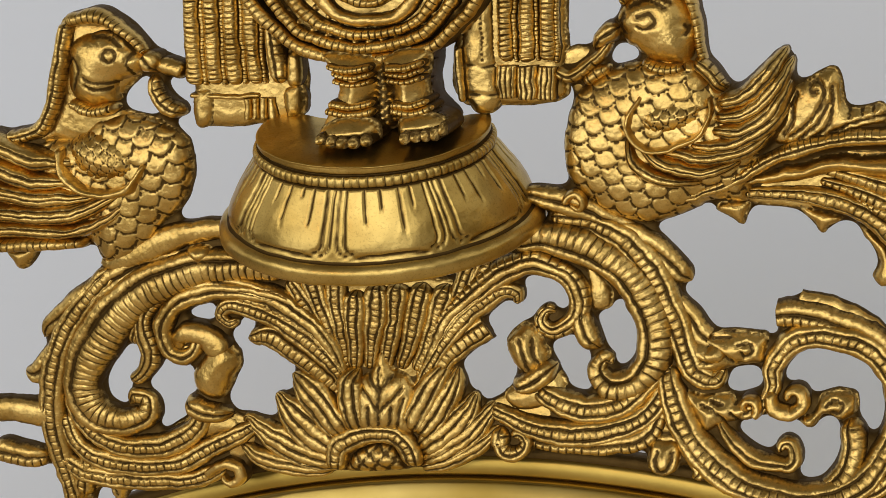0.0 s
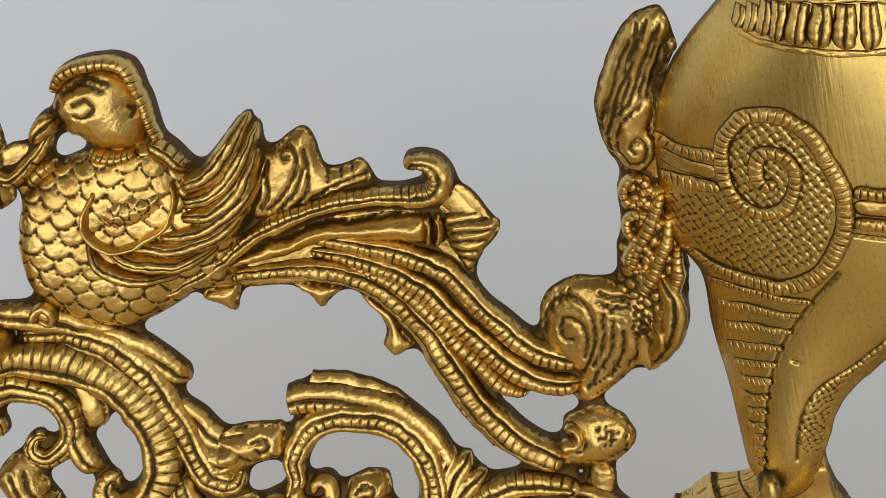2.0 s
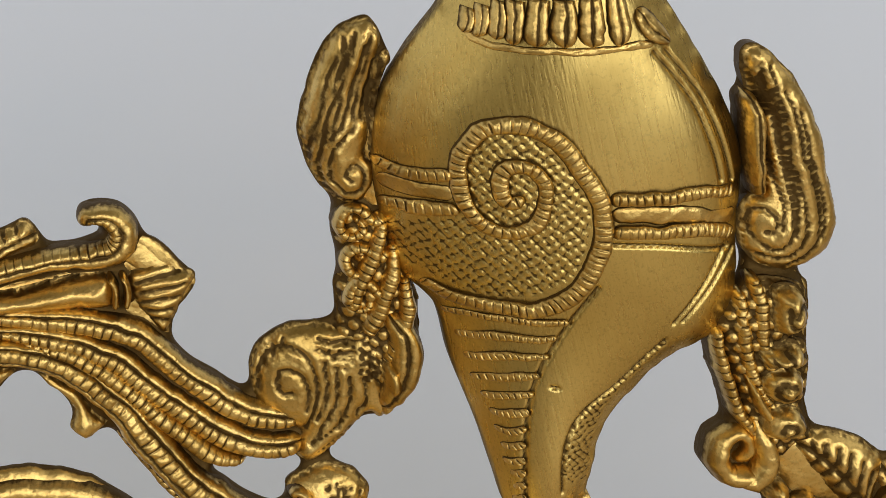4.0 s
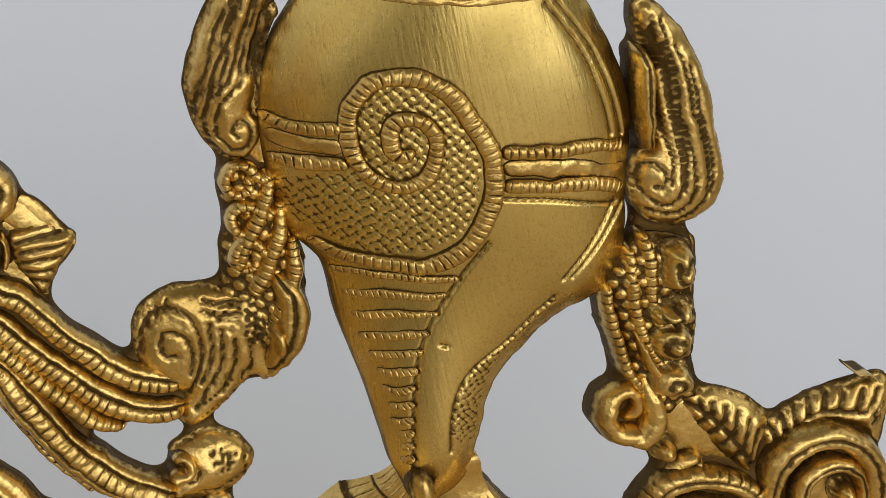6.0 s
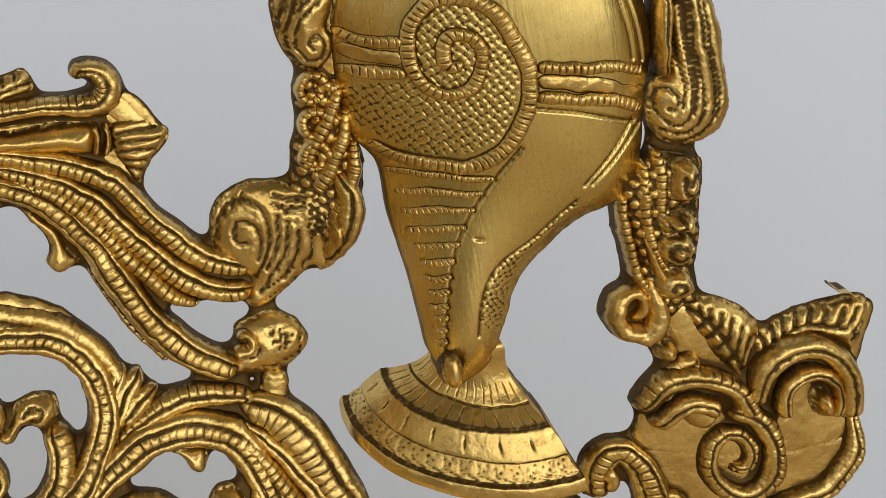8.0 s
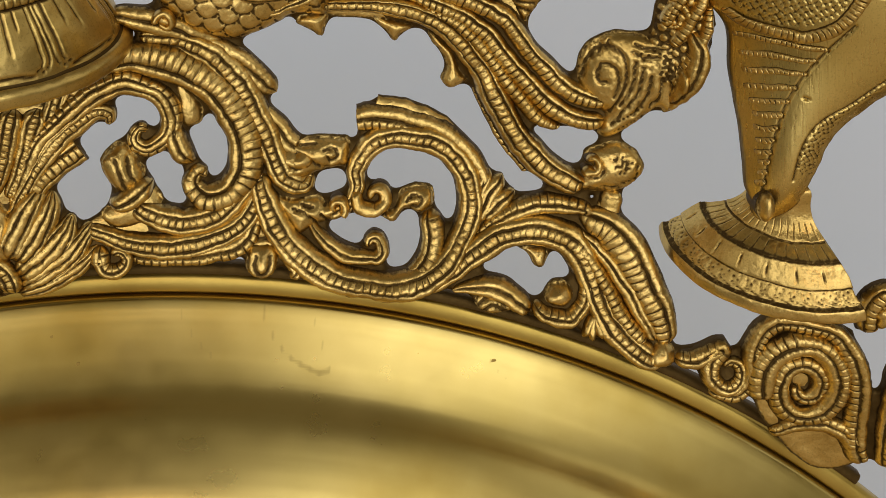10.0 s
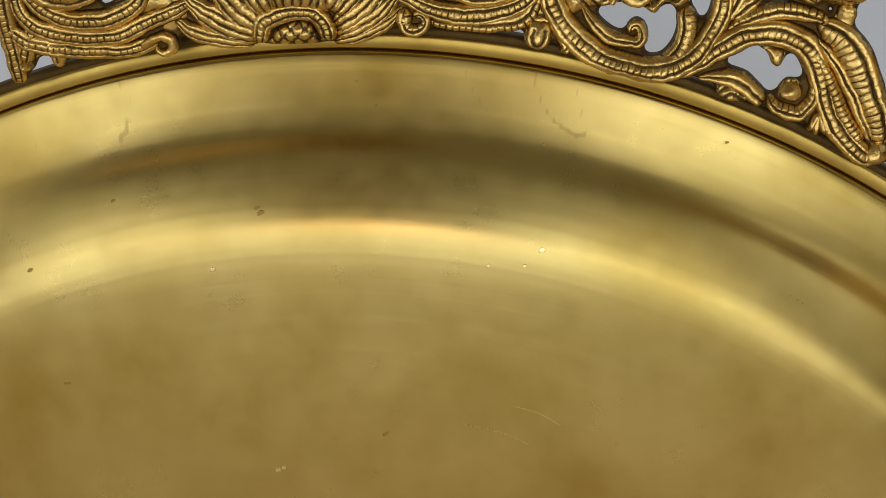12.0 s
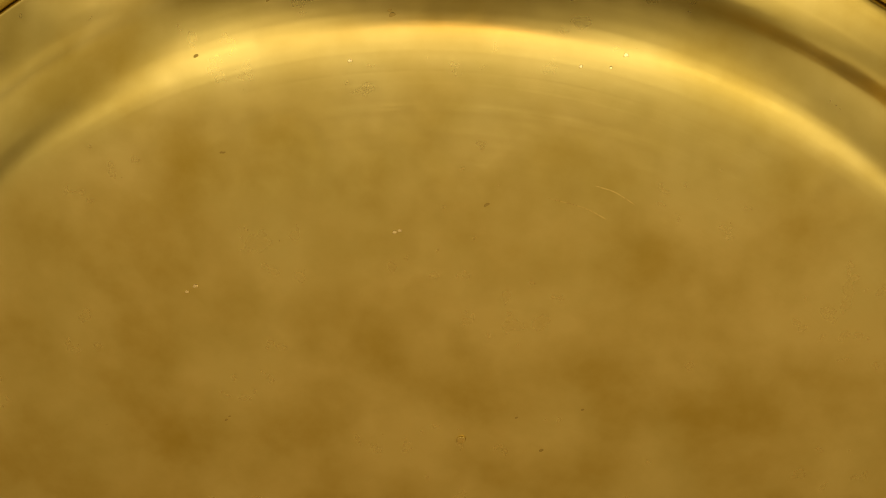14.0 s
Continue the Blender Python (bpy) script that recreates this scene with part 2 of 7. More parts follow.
def stroke(pts, lanes="w", h=2.4, period=2.3, rib=0.5, base=at_front, back=BACK, step=0.3, blunt=(0, 0), seed=0, flat=False):
    """A cast band along the rows (x, z, width): parallel lanes, plain (p, w wide) or cross-ribbed (r, R wide)."""
    if not flat and ("r" in lanes or "R" in lanes):
        step = min(step, 0.085 * period)
    rng = np.random.default_rng(seed + int(abs(pts[0][0]) * 10) + len(pts))
    path, u = resample(spline(pts, 14), step)
    xz, w = path[:, :2], np.maximum(path[:, 2], 0.3)
    total = u[-1]
    wob = np.interp(u, np.linspace(0, total, max(int(total / 6), 3)), rng.normal(0, 0.035, max(int(total / 6), 3)))
    w = w * (1 + wob)
    e = np.minimum(0.55 * w, total * 0.45)
    for flag, dist in ((blunt[0], u), (blunt[1], total - u)):
        if not flag:
            q = np.clip(dist / np.maximum(e, 1e-3), 0, 1)
            w = w * np.sqrt(np.clip(1 - (1 - q) ** 2, 0.02, 1))
    tan = np.gradient(xz, axis=0)
    tan /= np.linalg.norm(tan, axis=1)[:, None] + 1e-9
    nor = np.column_stack([-tan[:, 1], tan[:, 0]])
    wt = np.array([2.0 if c in "wRW" else 1.0 for c in lanes])
    edge = np.r_[0, np.cumsum(wt)] / wt.sum() * 2 - 1
    s, lane, q = [], [], []
    for k, c in enumerate(lanes):
        m = 11 if c in "wRW" else 7
        for j in range(m):
            if k and j == 0:
                continue
            f = 0.5 - 0.5 * math.cos(math.pi * j / (m - 1))
            s.append(edge[k] + (edge[k + 1] - edge[k]) * f)
            lane.append(k)
            q.append(f)
    s, lane, q = np.array(s), np.array(lane), np.array(q)
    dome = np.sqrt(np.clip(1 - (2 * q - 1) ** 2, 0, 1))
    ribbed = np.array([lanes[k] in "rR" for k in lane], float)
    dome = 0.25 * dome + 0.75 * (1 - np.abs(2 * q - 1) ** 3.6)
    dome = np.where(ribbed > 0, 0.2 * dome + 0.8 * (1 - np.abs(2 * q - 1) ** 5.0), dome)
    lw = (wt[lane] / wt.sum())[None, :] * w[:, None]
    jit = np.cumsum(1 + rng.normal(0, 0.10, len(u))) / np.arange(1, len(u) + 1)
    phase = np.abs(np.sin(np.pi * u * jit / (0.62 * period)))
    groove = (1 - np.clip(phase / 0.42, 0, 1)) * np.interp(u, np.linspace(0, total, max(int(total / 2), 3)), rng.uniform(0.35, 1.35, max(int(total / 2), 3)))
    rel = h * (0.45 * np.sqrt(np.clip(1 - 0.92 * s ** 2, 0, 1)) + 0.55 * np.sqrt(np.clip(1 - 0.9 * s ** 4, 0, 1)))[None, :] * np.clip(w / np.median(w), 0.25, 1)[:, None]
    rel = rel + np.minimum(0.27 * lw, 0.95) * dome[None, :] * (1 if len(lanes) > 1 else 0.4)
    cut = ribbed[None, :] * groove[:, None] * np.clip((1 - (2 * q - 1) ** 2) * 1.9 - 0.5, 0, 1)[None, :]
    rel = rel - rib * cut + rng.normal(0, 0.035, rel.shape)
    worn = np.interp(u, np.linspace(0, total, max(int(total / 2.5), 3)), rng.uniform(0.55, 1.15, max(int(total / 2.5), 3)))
    grime_shade = worn[:, None] * np.clip(1.0 * (1 - dome) ** 0.9, 0, 1)[None, :] + 0.85 * cut + rng.normal(0, 0.04, rel.shape)
    # single bands: shade painted at the outer edges, grime in the cuts
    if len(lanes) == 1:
        grime_shade = np.where(np.abs(s)[None, :] > 0.9, 0.85, 1.0 * cut) + 0 * rel
    X = xz[:, 0:1] + nor[:, 0:1] * s[None, :] * w[:, None] / 2
    Z = xz[:, 1:2] + nor[:, 1:2] * s[None, :] * w[:, None] / 2
    if flat:
        rel, grime_shade = rel * 0 + h, rel * 0
    Y = np.vectorize(base)(X, Z) - rel
    # sides down to the back
    k = len(s)
    cols = [np.stack([X[:, 0], np.full(len(u), back), Z[:, 0]], -1)]
    cols += [np.stack([X[:, j], Y[:, j], Z[:, j]], -1) for j in range(k)]
    cols += [np.stack([X[:, -1], np.full(len(u), back), Z[:, -1]], -1)]
    V = np.stack(cols, 1)
    # side walls carry shade as a darker colour
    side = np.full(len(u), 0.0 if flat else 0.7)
    G = np.column_stack([side, grime_shade, side])
    n, m = V.shape[:2]
    idx = np.arange(n * m).reshape(n, m)
    f = np.stack([idx[:-1, :-1], idx[1:, :-1], idx[1:, 1:], idx[:-1, 1:]], -1).reshape(-1, 4).tolist()
    f.append(idx[0].tolist())
    f.append(idx[-1][::-1].tolist())
    return V.reshape(-1, 3), f, G.ravel()


def seg_dist(P, line, closed=False):
    a = np.asarray(line, float)
    b_ = np.roll(a, -1, 0) if closed else a[1:]
    a = a if closed else a[:-1]
    ab = b_ - a
    best = np.full(len(P), 1e9)
    for p0, d in zip(a, ab):
        t = np.clip(((P - p0) @ d) / (d @ d + 1e-9), 0, 1)
        best = np.minimum(best, np.hypot(*(P - p0 - t[:, None] * d).T))
    return best


def inside(P, poly):
    x, z = P.T
    c = np.zeros(len(P), bool)
    for (x0, z0), (x1, z1) in zip(poly, np.roll(poly, -1, 0)):
        c ^= ((z0 > z) != (z1 > z)) & (x < (x1 - x0) * (z - z0) / (z1 - z0 + 1e-12) + x0)
    return c


def pillow(outline, h=3.0, ew=6.0, pattern=None, step=0.5, back=BACK, front=FRONT, base=None, sharp=False, seed=0, edge_shade=0.6):
    """A swollen shape inside a closed outline, with straight sides to the back; pattern(P, d) gives relief and grime."""
    rng = np.random.default_rng(seed + int(abs(outline[0][0]) * 10))
    o = np.asarray(outline, float)
    o = np.vstack([o, o[:1]]) if sharp else spline(o, 10, closed=True)
    if not sharp:
        o = np.vstack([o, o[:1]])
    o, _ = resample(o, step * 0.9)
    o = o[:-1]
    lo, hi = o.min(0), o.max(0)
    gx, gz = np.meshgrid(np.arange(lo[0], hi[0], step), np.arange(lo[1], hi[1], step * 0.866))
    gx = gx + (np.arange(gx.shape[0]) % 2)[:, None] * step / 2
    P = np.column_stack([gx.ravel(), gz.ravel()])
    P = P[inside(P, o)]
    P = P[seg_dist(P, o, True) > step * 0.55]
    allp = np.vstack([o, P])
    n = len(o)
    from_cdt = cdt([Vector(p) for p in allp], [(i, (i + 1) % n) for i in range(n)], [], 1, 1e-6)
    pv, faces = np.array([tuple(v) for v in from_cdt[0]]), [list(f) for f in from_cdt[2]]
    d = seg_dist(pv, o, True)
    d[d < 1e-4] = 0
    t = np.clip(d / ew, 0, 1)
    rel = h * np.sqrt(1 - (1 - t) ** 2)
    # shade painted as a dark border just inside the outline
    grime_shade = edge_shade * np.clip(1 - d / 0.7, 0, 1)
    if pattern:
        dr, g = pattern(pv, d)
        fade = np.clip(d / 0.8, 0, 1)
        rel, grime_shade = rel + dr * fade, np.maximum(grime_shade, g)
    rel = rel + rng.normal(0, 0.02, len(rel)) * (h > 0)
    yb = np.array([base(x, z) for x, z in pv]) if base else front
    V = np.column_stack([pv[:, 0], yb - rel, pv[:, 1]])
    # orient towards -y
    out = []
    for f in faces:
        a, b_, c = pv[f[0]], pv[f[1]], pv[f[2]]
        area2 = (b_[0] - a[0]) * (c[1] - a[1]) - (b_[1] - a[1]) * (c[0] - a[0])
        out.append(f if area2 > 0 else f[::-1])
    # side wall along the rim
    m = len(V)
    rimv = np.column_stack([o[:, 0], np.full(n, back) if back is not None else [base(x, z) + 2.5 for x, z in o], o[:, 1]])
    near = [int(np.argmin(np.hypot(*(pv - q).T))) for q in o]
    V = np.vstack([V, rimv])
    for i in range(n):
        j = (i + 1) % n
        out.append([near[i], m + i, m + j, near[j]])
    # the side wall is darkened in colour as shade
    return V, out, np.r_[grime_shade, np.full(n, 0.75)]


def cdt(*a):
    from mathutils import geometry
    return geometry.delaunay_2d_cdt(*a)


def scales(size, angle=0.0, depth=0.55):
    """Overlapping scales whose tips point along angle (degrees, from +x towards +z)."""
    ca, sa = math.cos(math.radians(angle)), math.sin(math.radians(angle))

    def f(P, d):
        u, v = P[:, 0] * ca + P[:, 1] * sa, -P[:, 0] * sa + P[:, 1] * ca
        best, g = np.zeros(len(P)), np.zeros(len(P))
        done = np.zeros(len(P), bool)
        row0 = np.floor(u / (size * 0.62))
        for k in (-1, 0, 1):
            row = row0 + k
            off = np.where(row % 2 == 0, 0.0, 0.5)
            cv = (np.floor(v / size - off) + 0.5 + off) * size
            du, dv = u - row * size * 0.62, v - cv
            r = np.sqrt((du / 1.05) ** 2 + (dv * 1.08) ** 2) / (size * 0.62)
            hit = (r < 1) & ~done & (du > -size)
            best[hit] = depth * (0.35 + 0.65 * np.clip((du[hit] / size + 0.6), 0, 1)) * 1.0
            g[hit] = np.clip((r[hit] - 0.80) / 0.18, 0, 1) * 1.0
            done |= hit
        best[~done], g[~done] = 0, 0.9
        return best - depth * 0.5 - 0.4 * g, g
    return f


def lines(paths, depth=0.7, width=0.7):
    """Engraved lines along open paths."""
    paths = [spline(p, 8) for p in paths]

    def f(P, d):
        g = np.zeros(len(P))
        for p in paths:
            g = np.maximum(g, np.clip(1.2 - seg_dist(P, p) / width * 1.4, 0, 1))
        return -depth * g, 0.85 * g
    return f


def hatch(size, depth=0.4, turn=45.0):
    a = math.radians(turn)

    def f(P, d):
        u, v = P[:, 0] * math.cos(a) + P[:, 1] * math.sin(a), -P[:, 0] * math.sin(a) + P[:, 1] * math.cos(a)
        q = np.minimum(np.abs(np.sin(np.pi * u / size)), np.abs(np.sin(np.pi * v / size)))
        g = np.clip(1 - q / 0.5, 0, 1)
        return -depth * g, 1.0 * g
    return f


def stipple(size, depth=0.3, turn=45.0):
    """Small worn diamonds punched close together, in uneven rows."""
    a = math.radians(turn)

    def f(P, d):
        x, z = P[:, 0] + 0.16 * np.sin(P[:, 1] * 1.9 + 1), P[:, 1] + 0.16 * np.sin(P[:, 0] * 2.3)
        u, v = x * math.cos(a) + z * math.sin(a), -x * math.sin(a) + z * math.cos(a)
        q = np.abs(np.sin(np.pi * u / size)) * np.abs(np.sin(np.pi * v / size))
        return depth * (np.sqrt(q) - 0.7), 0.95 * np.clip(1 - q / 0.42, 0, 1)
    return f


def beads(size, angle=0.0, depth=0.9):
    """Rows of round studs with dark ground between them."""
    ca, sa = math.cos(math.radians(angle)), math.sin(math.radians(angle))

    def f(P, d):
        u, v = (P[:, 0] * ca + P[:, 1] * sa) / size, (-P[:, 0] * sa + P[:, 1] * ca) / (size * 0.87)
        row = np.floor(v)
        u = u + 0.5 * (row % 2)
        r = np.hypot(u - np.floor(u) - 0.5, (v - row - 0.5) * 0.87) / 0.5
        return depth * (np.sqrt(np.clip(1 - r ** 2, 0, 1)) - 0.4), np.clip((r - 0.62) / 0.3, 0, 1)
    return f


def both(*fs):
    def f(P, d):
        a, g = np.zeros(len(P)), np.zeros(len(P))
        for q in fs:
            x, y = q(P, d)
            a, g = a + x, np.maximum(g, y)
        return a, g
    return f


def within(poly, q):
    """A pattern kept to the inside of a closed outline."""
    poly = spline(poly, 8, closed=True)

    def f(P, d):
        k = inside(P, poly)
        a, g = q(P, d)
        return a * k, g * k
    return f


def ribs(angle, period, depth=0.5):
    """Rows of grooves across the direction given in degrees."""
    a = math.radians(angle)

    def f(P, d):
        g = np.clip(1 - np.abs(np.sin(np.pi * (P[:, 0] * math.cos(a) + P[:, 1] * math.sin(a)) / period)) / 0.45, 0, 1)
        return -depth * g, 0.85 * g
    return f


def swell(outline, h, ew, front, soft=24):
    """The front surface of a pillow as a function of place, for bands that lie on it."""
    o = spline(outline, 10, closed=True)
    lo, hi = o.min(0) - 3, o.max(0) + 3
    xs, zs = np.arange(lo[0], hi[0], 1.0), np.arange(lo[1], hi[1], 1.0)
    gx, gz = np.meshgrid(xs, zs)
    P = np.column_stack([gx.ravel(), gz.ravel()])
    d = np.where(inside(P, o), seg_dist(P, o, True), 0)
    t = np.clip(d / ew, 0, 1)
    H = (h * np.sqrt(1 - (1 - t) ** 2)).reshape(gx.shape)
    keep = (d > 0).reshape(gx.shape)
    for _ in range(soft):
        pad = np.pad(H, 1, mode="edge")
        H = np.where(keep, (pad[:-2, 1:-1] + pad[2:, 1:-1] + pad[1:-1, :-2] + pad[1:-1, 2:] + 2 * H) / 6, H)
    H = front - H

    def f(x, z):
        u, v = min(max(x - lo[0], 1), len(xs) - 2.001), min(max(z - lo[1], 1), len(zs) - 2.001)
        i, j = int(u + 0.5), int(v + 0.5)
        a, b_ = u - i, v - j
        wa = np.array([0.5 * (0.5 - a) ** 2, 0.75 - a * a, 0.5 * (0.5 + a) ** 2])
        wb = np.array([0.5 * (0.5 - b_) ** 2, 0.75 - b_ * b_, 0.5 * (0.5 + b_) ** 2])
        return float(wb @ H[j - 1:j + 2, i - 1:i + 2] @ wa)
    return f


def joined(*geos):
    V, F, G, n = [], [], [], 0
    for v, f, g in geos:
        V.append(v)
        F += [[i + n for i in q] for q in f]
        G.append(g)
        n += len(v)
    return np.vstack(V), F, np.concatenate(G)


def spiral(cx, cz, r0, r1, a0, turns, w0, w1):
    """Rows (x, z, width) of a spiral from radius r0 to r1; a0 in degrees, turns signed (anticlockwise positive)."""
    n = max(int(abs(turns) * 10), 5)
    return [(cx + (r0 + (r1 - r0) * k / n) * math.cos(math.radians(a0 + 360 * turns * k / n)),
             cz + (r0 + (r1 - r0) * k / n) * math.sin(math.radians(a0 + 360 * turns * k / n)), w0 + (w1 - w0) * k / n) for k in range(n + 1)]


def half_turn(profile, sx, sy, tilt, lean, place, steps=72, pattern=None, span=96.0, skew=0.0, end=None):
    """A half-round pedestal: rows (radius 0..1, height), widths sx and sy, tipped forward by tilt and leant in the plane by lean (degrees); with end it is cut off there and closed by a flat side."""
    prof = spline(profile, 5)
    m = Matrix.Translation(place) @ Matrix.Rotation(math.radians(lean), 4, "Y") @ Matrix.Rotation(math.radians(tilt), 4, "X")
    V, G = [], []
    for k in range(steps + 1):
        a = math.radians(-span + ((end or span) + span) * k / steps)
        for r, z in prof:
            dr, g = pattern(a, r, z) if pattern else (0, 0)
            q = m @ Vector((math.sin(a) * (r * sx + dr) + skew * z, -math.cos(a) * (r * sy + dr * sy / sx), z))
            V.append(tuple(q))
            G.append(g)
    if end:
        V += [(x + 0.5, max(y + 3.0, place[1]), z) for x, y, z in V[-len(prof):]]
        # the cut side gets the same painted shade
        G += [0.75] * len(prof)
        steps += 1
    idx = np.arange(len(V)).reshape(steps + 1, len(prof))
    f = np.stack([idx[:-1, :-1], idx[1:, :-1], idx[1:, 1:], idx[:-1, 1:]], -1).reshape(-1, 4).tolist()
    return np.array(V), f, np.array(G)


LATTICE = np.random.default_rng(5).normal(0, 1, (64, 64, 3))


def handmade(p, size):
    """Smooth random shifts over the plane, one row for each place."""
    u, v = p[:, 0] / size, p[:, 2] / size
    i, j = np.floor(u).astype(int), np.floor(v).astype(int)
    a, b_ = (u - i)[:, None], (v - j)[:, None]
    a, b_ = a * a * (3 - 2 * a), b_ * b_ * (3 - 2 * b_)
    q = lambda di, dj: LATTICE[(i + di) % 64, (j + dj) % 64]
    return (q(0, 0) * (1 - a) + q(1, 0) * a) * (1 - b_) + (q(0, 1) * (1 - a) + q(1, 1) * a) * b_


# the crest is not flat: it leans away from the plane of the rim as it rises, and its side panels are turned;
# millimetres at the rim and above it, at even steps along the crest
STATIONS = np.arange(-60, 211, 45.0)
FOOT = np.array([-5.2, -0.9, -0.7, 0.3, 0.9, -5.4, -6.8])
RISE = np.array([-3.2, -1.1, 8.4, 22.7, 15.5, -17.3, -17.8])


def bow(v):
    """How far each place of the drawing lies behind the plane of the rim."""
    x, z = v[:, 0], v[:, 2]
    up = 1 - np.exp(-np.clip(np.hypot(x, z) - 232, 0, None) / 24)
    near = np.exp(-(x[:, None] - STATIONS) ** 2 / 2048)
    near /= near.sum(1, keepdims=True)
    return near @ FOOT + up * (near @ RISE)


CASTINGS, BIRDS = [], []


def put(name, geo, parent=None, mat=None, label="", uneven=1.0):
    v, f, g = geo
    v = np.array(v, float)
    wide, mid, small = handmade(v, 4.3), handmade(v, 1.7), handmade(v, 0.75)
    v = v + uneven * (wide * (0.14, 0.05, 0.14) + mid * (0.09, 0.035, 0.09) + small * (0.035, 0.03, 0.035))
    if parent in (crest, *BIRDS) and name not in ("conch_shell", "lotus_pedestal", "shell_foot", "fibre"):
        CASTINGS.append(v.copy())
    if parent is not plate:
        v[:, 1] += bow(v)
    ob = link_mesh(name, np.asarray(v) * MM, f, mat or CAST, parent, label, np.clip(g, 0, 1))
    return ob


def blur(a, sigma):
    k = np.exp(-0.5 * (np.arange(-int(3 * sigma) - 1, int(3 * sigma) + 2) / sigma) ** 2)
    k /= k.sum()
    a = np.apply_along_axis(np.convolve, 0, a, k, "same")
    return np.apply_along_axis(np.convolve, 1, a, k, "same")


def fillets(name, parent, cell=0.45, soft=0.9, label=""):
    """The metal that runs between the bands of one casting: a lower, softened web that follows their outline."""
    v = np.vstack(CASTINGS)
    v = v[v[:, 1] < BACK - 0.25]
    lo = v[:, [0, 2]].min(0) - 6
    n = np.ceil((v[:, [0, 2]].max(0) + 6 - lo) / cell).astype(int)
    H = np.zeros(n)
    ij = ((v[:, [0, 2]] - lo) / cell).astype(int)
    np.minimum.at(H, (ij[:, 0], ij[:, 1]), v[:, 1])
    pad = np.pad(H, 1)
    near = np.min([pad[1 + a:n[0] + 1 + a, 1 + b_:n[1] + 1 + b_] for a in (-1, 0, 1) for b_ in (-1, 0, 1)], axis=0)
    H = np.where(H < 0, H, near)
    pad = np.pad((H < 0).astype(float), 1)
    mask = np.min([pad[1 + a:n[0] + 1 + a, 1 + b_:n[1] + 1 + b_] for a in (-1, 0, 1) for b_ in (-1, 0, 1)], axis=0)
    H = H * mask
    field = blur(mask, soft / cell)
    Y = blur(np.maximum(H, -9.0), soft / cell) / np.maximum(field, 1e-3)
    field -= 0.58
    t = np.clip(field / 0.3, 0, 1)
    Y = BACK - 0.2 + (0.78 * Y - BACK + 0.2) * np.sqrt(1 - (1 - t) ** 2)
    inn = field > 0
    # one vertex a cell, drawn to the outline where the outline crosses the cell
    cx, cz, cy, cnt = np.zeros(n - 1), np.zeros(n - 1), np.zeros(n - 1), np.zeros(n - 1)
    for (a, b_), (c, d) in (((0, 0), (1, 0)), ((1, 0), (1, 1)), ((1, 1), (0, 1)), ((0, 1), (0, 0))):
        fa, fb = field[a:n[0] - 1 + a, b_:n[1] - 1 + b_], field[c:n[0] - 1 + c, d:n[1] - 1 + d]
        cross = (fa > 0) != (fb > 0)
        q = np.where(cross, fa / np.where(cross, fa - fb, 1), 0)
        cx += np.where(cross, a + (c - a) * q, 0)
        cz += np.where(cross, b_ + (d - b_) * q, 0)
        cnt += cross
    cx, cz = np.where(cnt > 0, cx / np.maximum(cnt, 1), 0.5), np.where(cnt > 0, cz / np.maximum(cnt, 1), 0.5)
    cy = np.where(cnt > 0, BACK - 0.2, 0.25 * (Y[:-1, :-1] + Y[1:, :-1] + Y[1:, 1:] + Y[:-1, 1:]))
    I, J = np.nonzero(inn[1:-1, 1:-1])
    I, J = I + 1, J + 1
    key = lambda i, j: i * (n[1] - 1) + j
    quads = np.stack([key(I - 1, J - 1), key(I, J - 1), key(I, J), key(I - 1, J)], -1)
    used, inv = np.unique(quads, return_inverse=True)
    ui, uj = used // (n[1] - 1), used % (n[1] - 1)
    V = np.column_stack([lo[0] + (ui + cx[ui, uj] + 0.5) * cell, cy[ui, uj], lo[1] + (uj + cz[ui, uj] + 0.5) * cell])
    # recess shade put into the web's colour, slightly weaker at its outline
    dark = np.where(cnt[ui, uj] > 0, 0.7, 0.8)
    rear = np.column_stack([V[:, 0], np.full(len(V), BACK), V[:, 2]])
    quads = inv.reshape(-1, 4)
    edge = quads[:, [0, 1, 1, 2, 2, 3, 3, 0]].reshape(-1, 2)
    seen = set(map(tuple, edge.tolist()))
    m = len(V)
    sides = [[b_, a, a + m, b_ + m] for a, b_ in seen if (b_, a) not in seen]
    faces = quads.tolist() + (quads[:, ::-1] + m).tolist() + sides
    V = np.vstack([V, rear])
    V[:, 1] += bow(V)
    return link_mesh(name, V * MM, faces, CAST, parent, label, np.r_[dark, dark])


# ---- the openwork crest that stands on the rim of the plate ----
crest = empty("openwork_crest", "cast brass openwork crest of scrolls and birds on the plate rim", "ornament")
lathe("base_strip", [(229.4, 3.4), (232.0, 3.2), (232.6, 2.6), (232.5, 0.2), (231.9, -0.5), (231.0, -0.7), (230.2, -0.6)], CAST, crest, -22.0, 44.0, steps=240, worn=[(231.5, 1.5)])

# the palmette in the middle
# backings have stronger shade painted around their border
put("backing", pillow([(-14.1, 266.3), (-1.2, 266.2), (10.7, 264.3), (8.5, 257.6), (4, 249.2), (7.1, 245.2), (11.1, 241.4), (13.2, 235.9), (0.7, 230), (-19.6, 230.1), (-32, 235.7), (-24.2, 242.6), (-22.2, 248.8), (-15.1, 251)], h=0.6, ew=2, front=-3.1, edge_shade=0.9), crest)
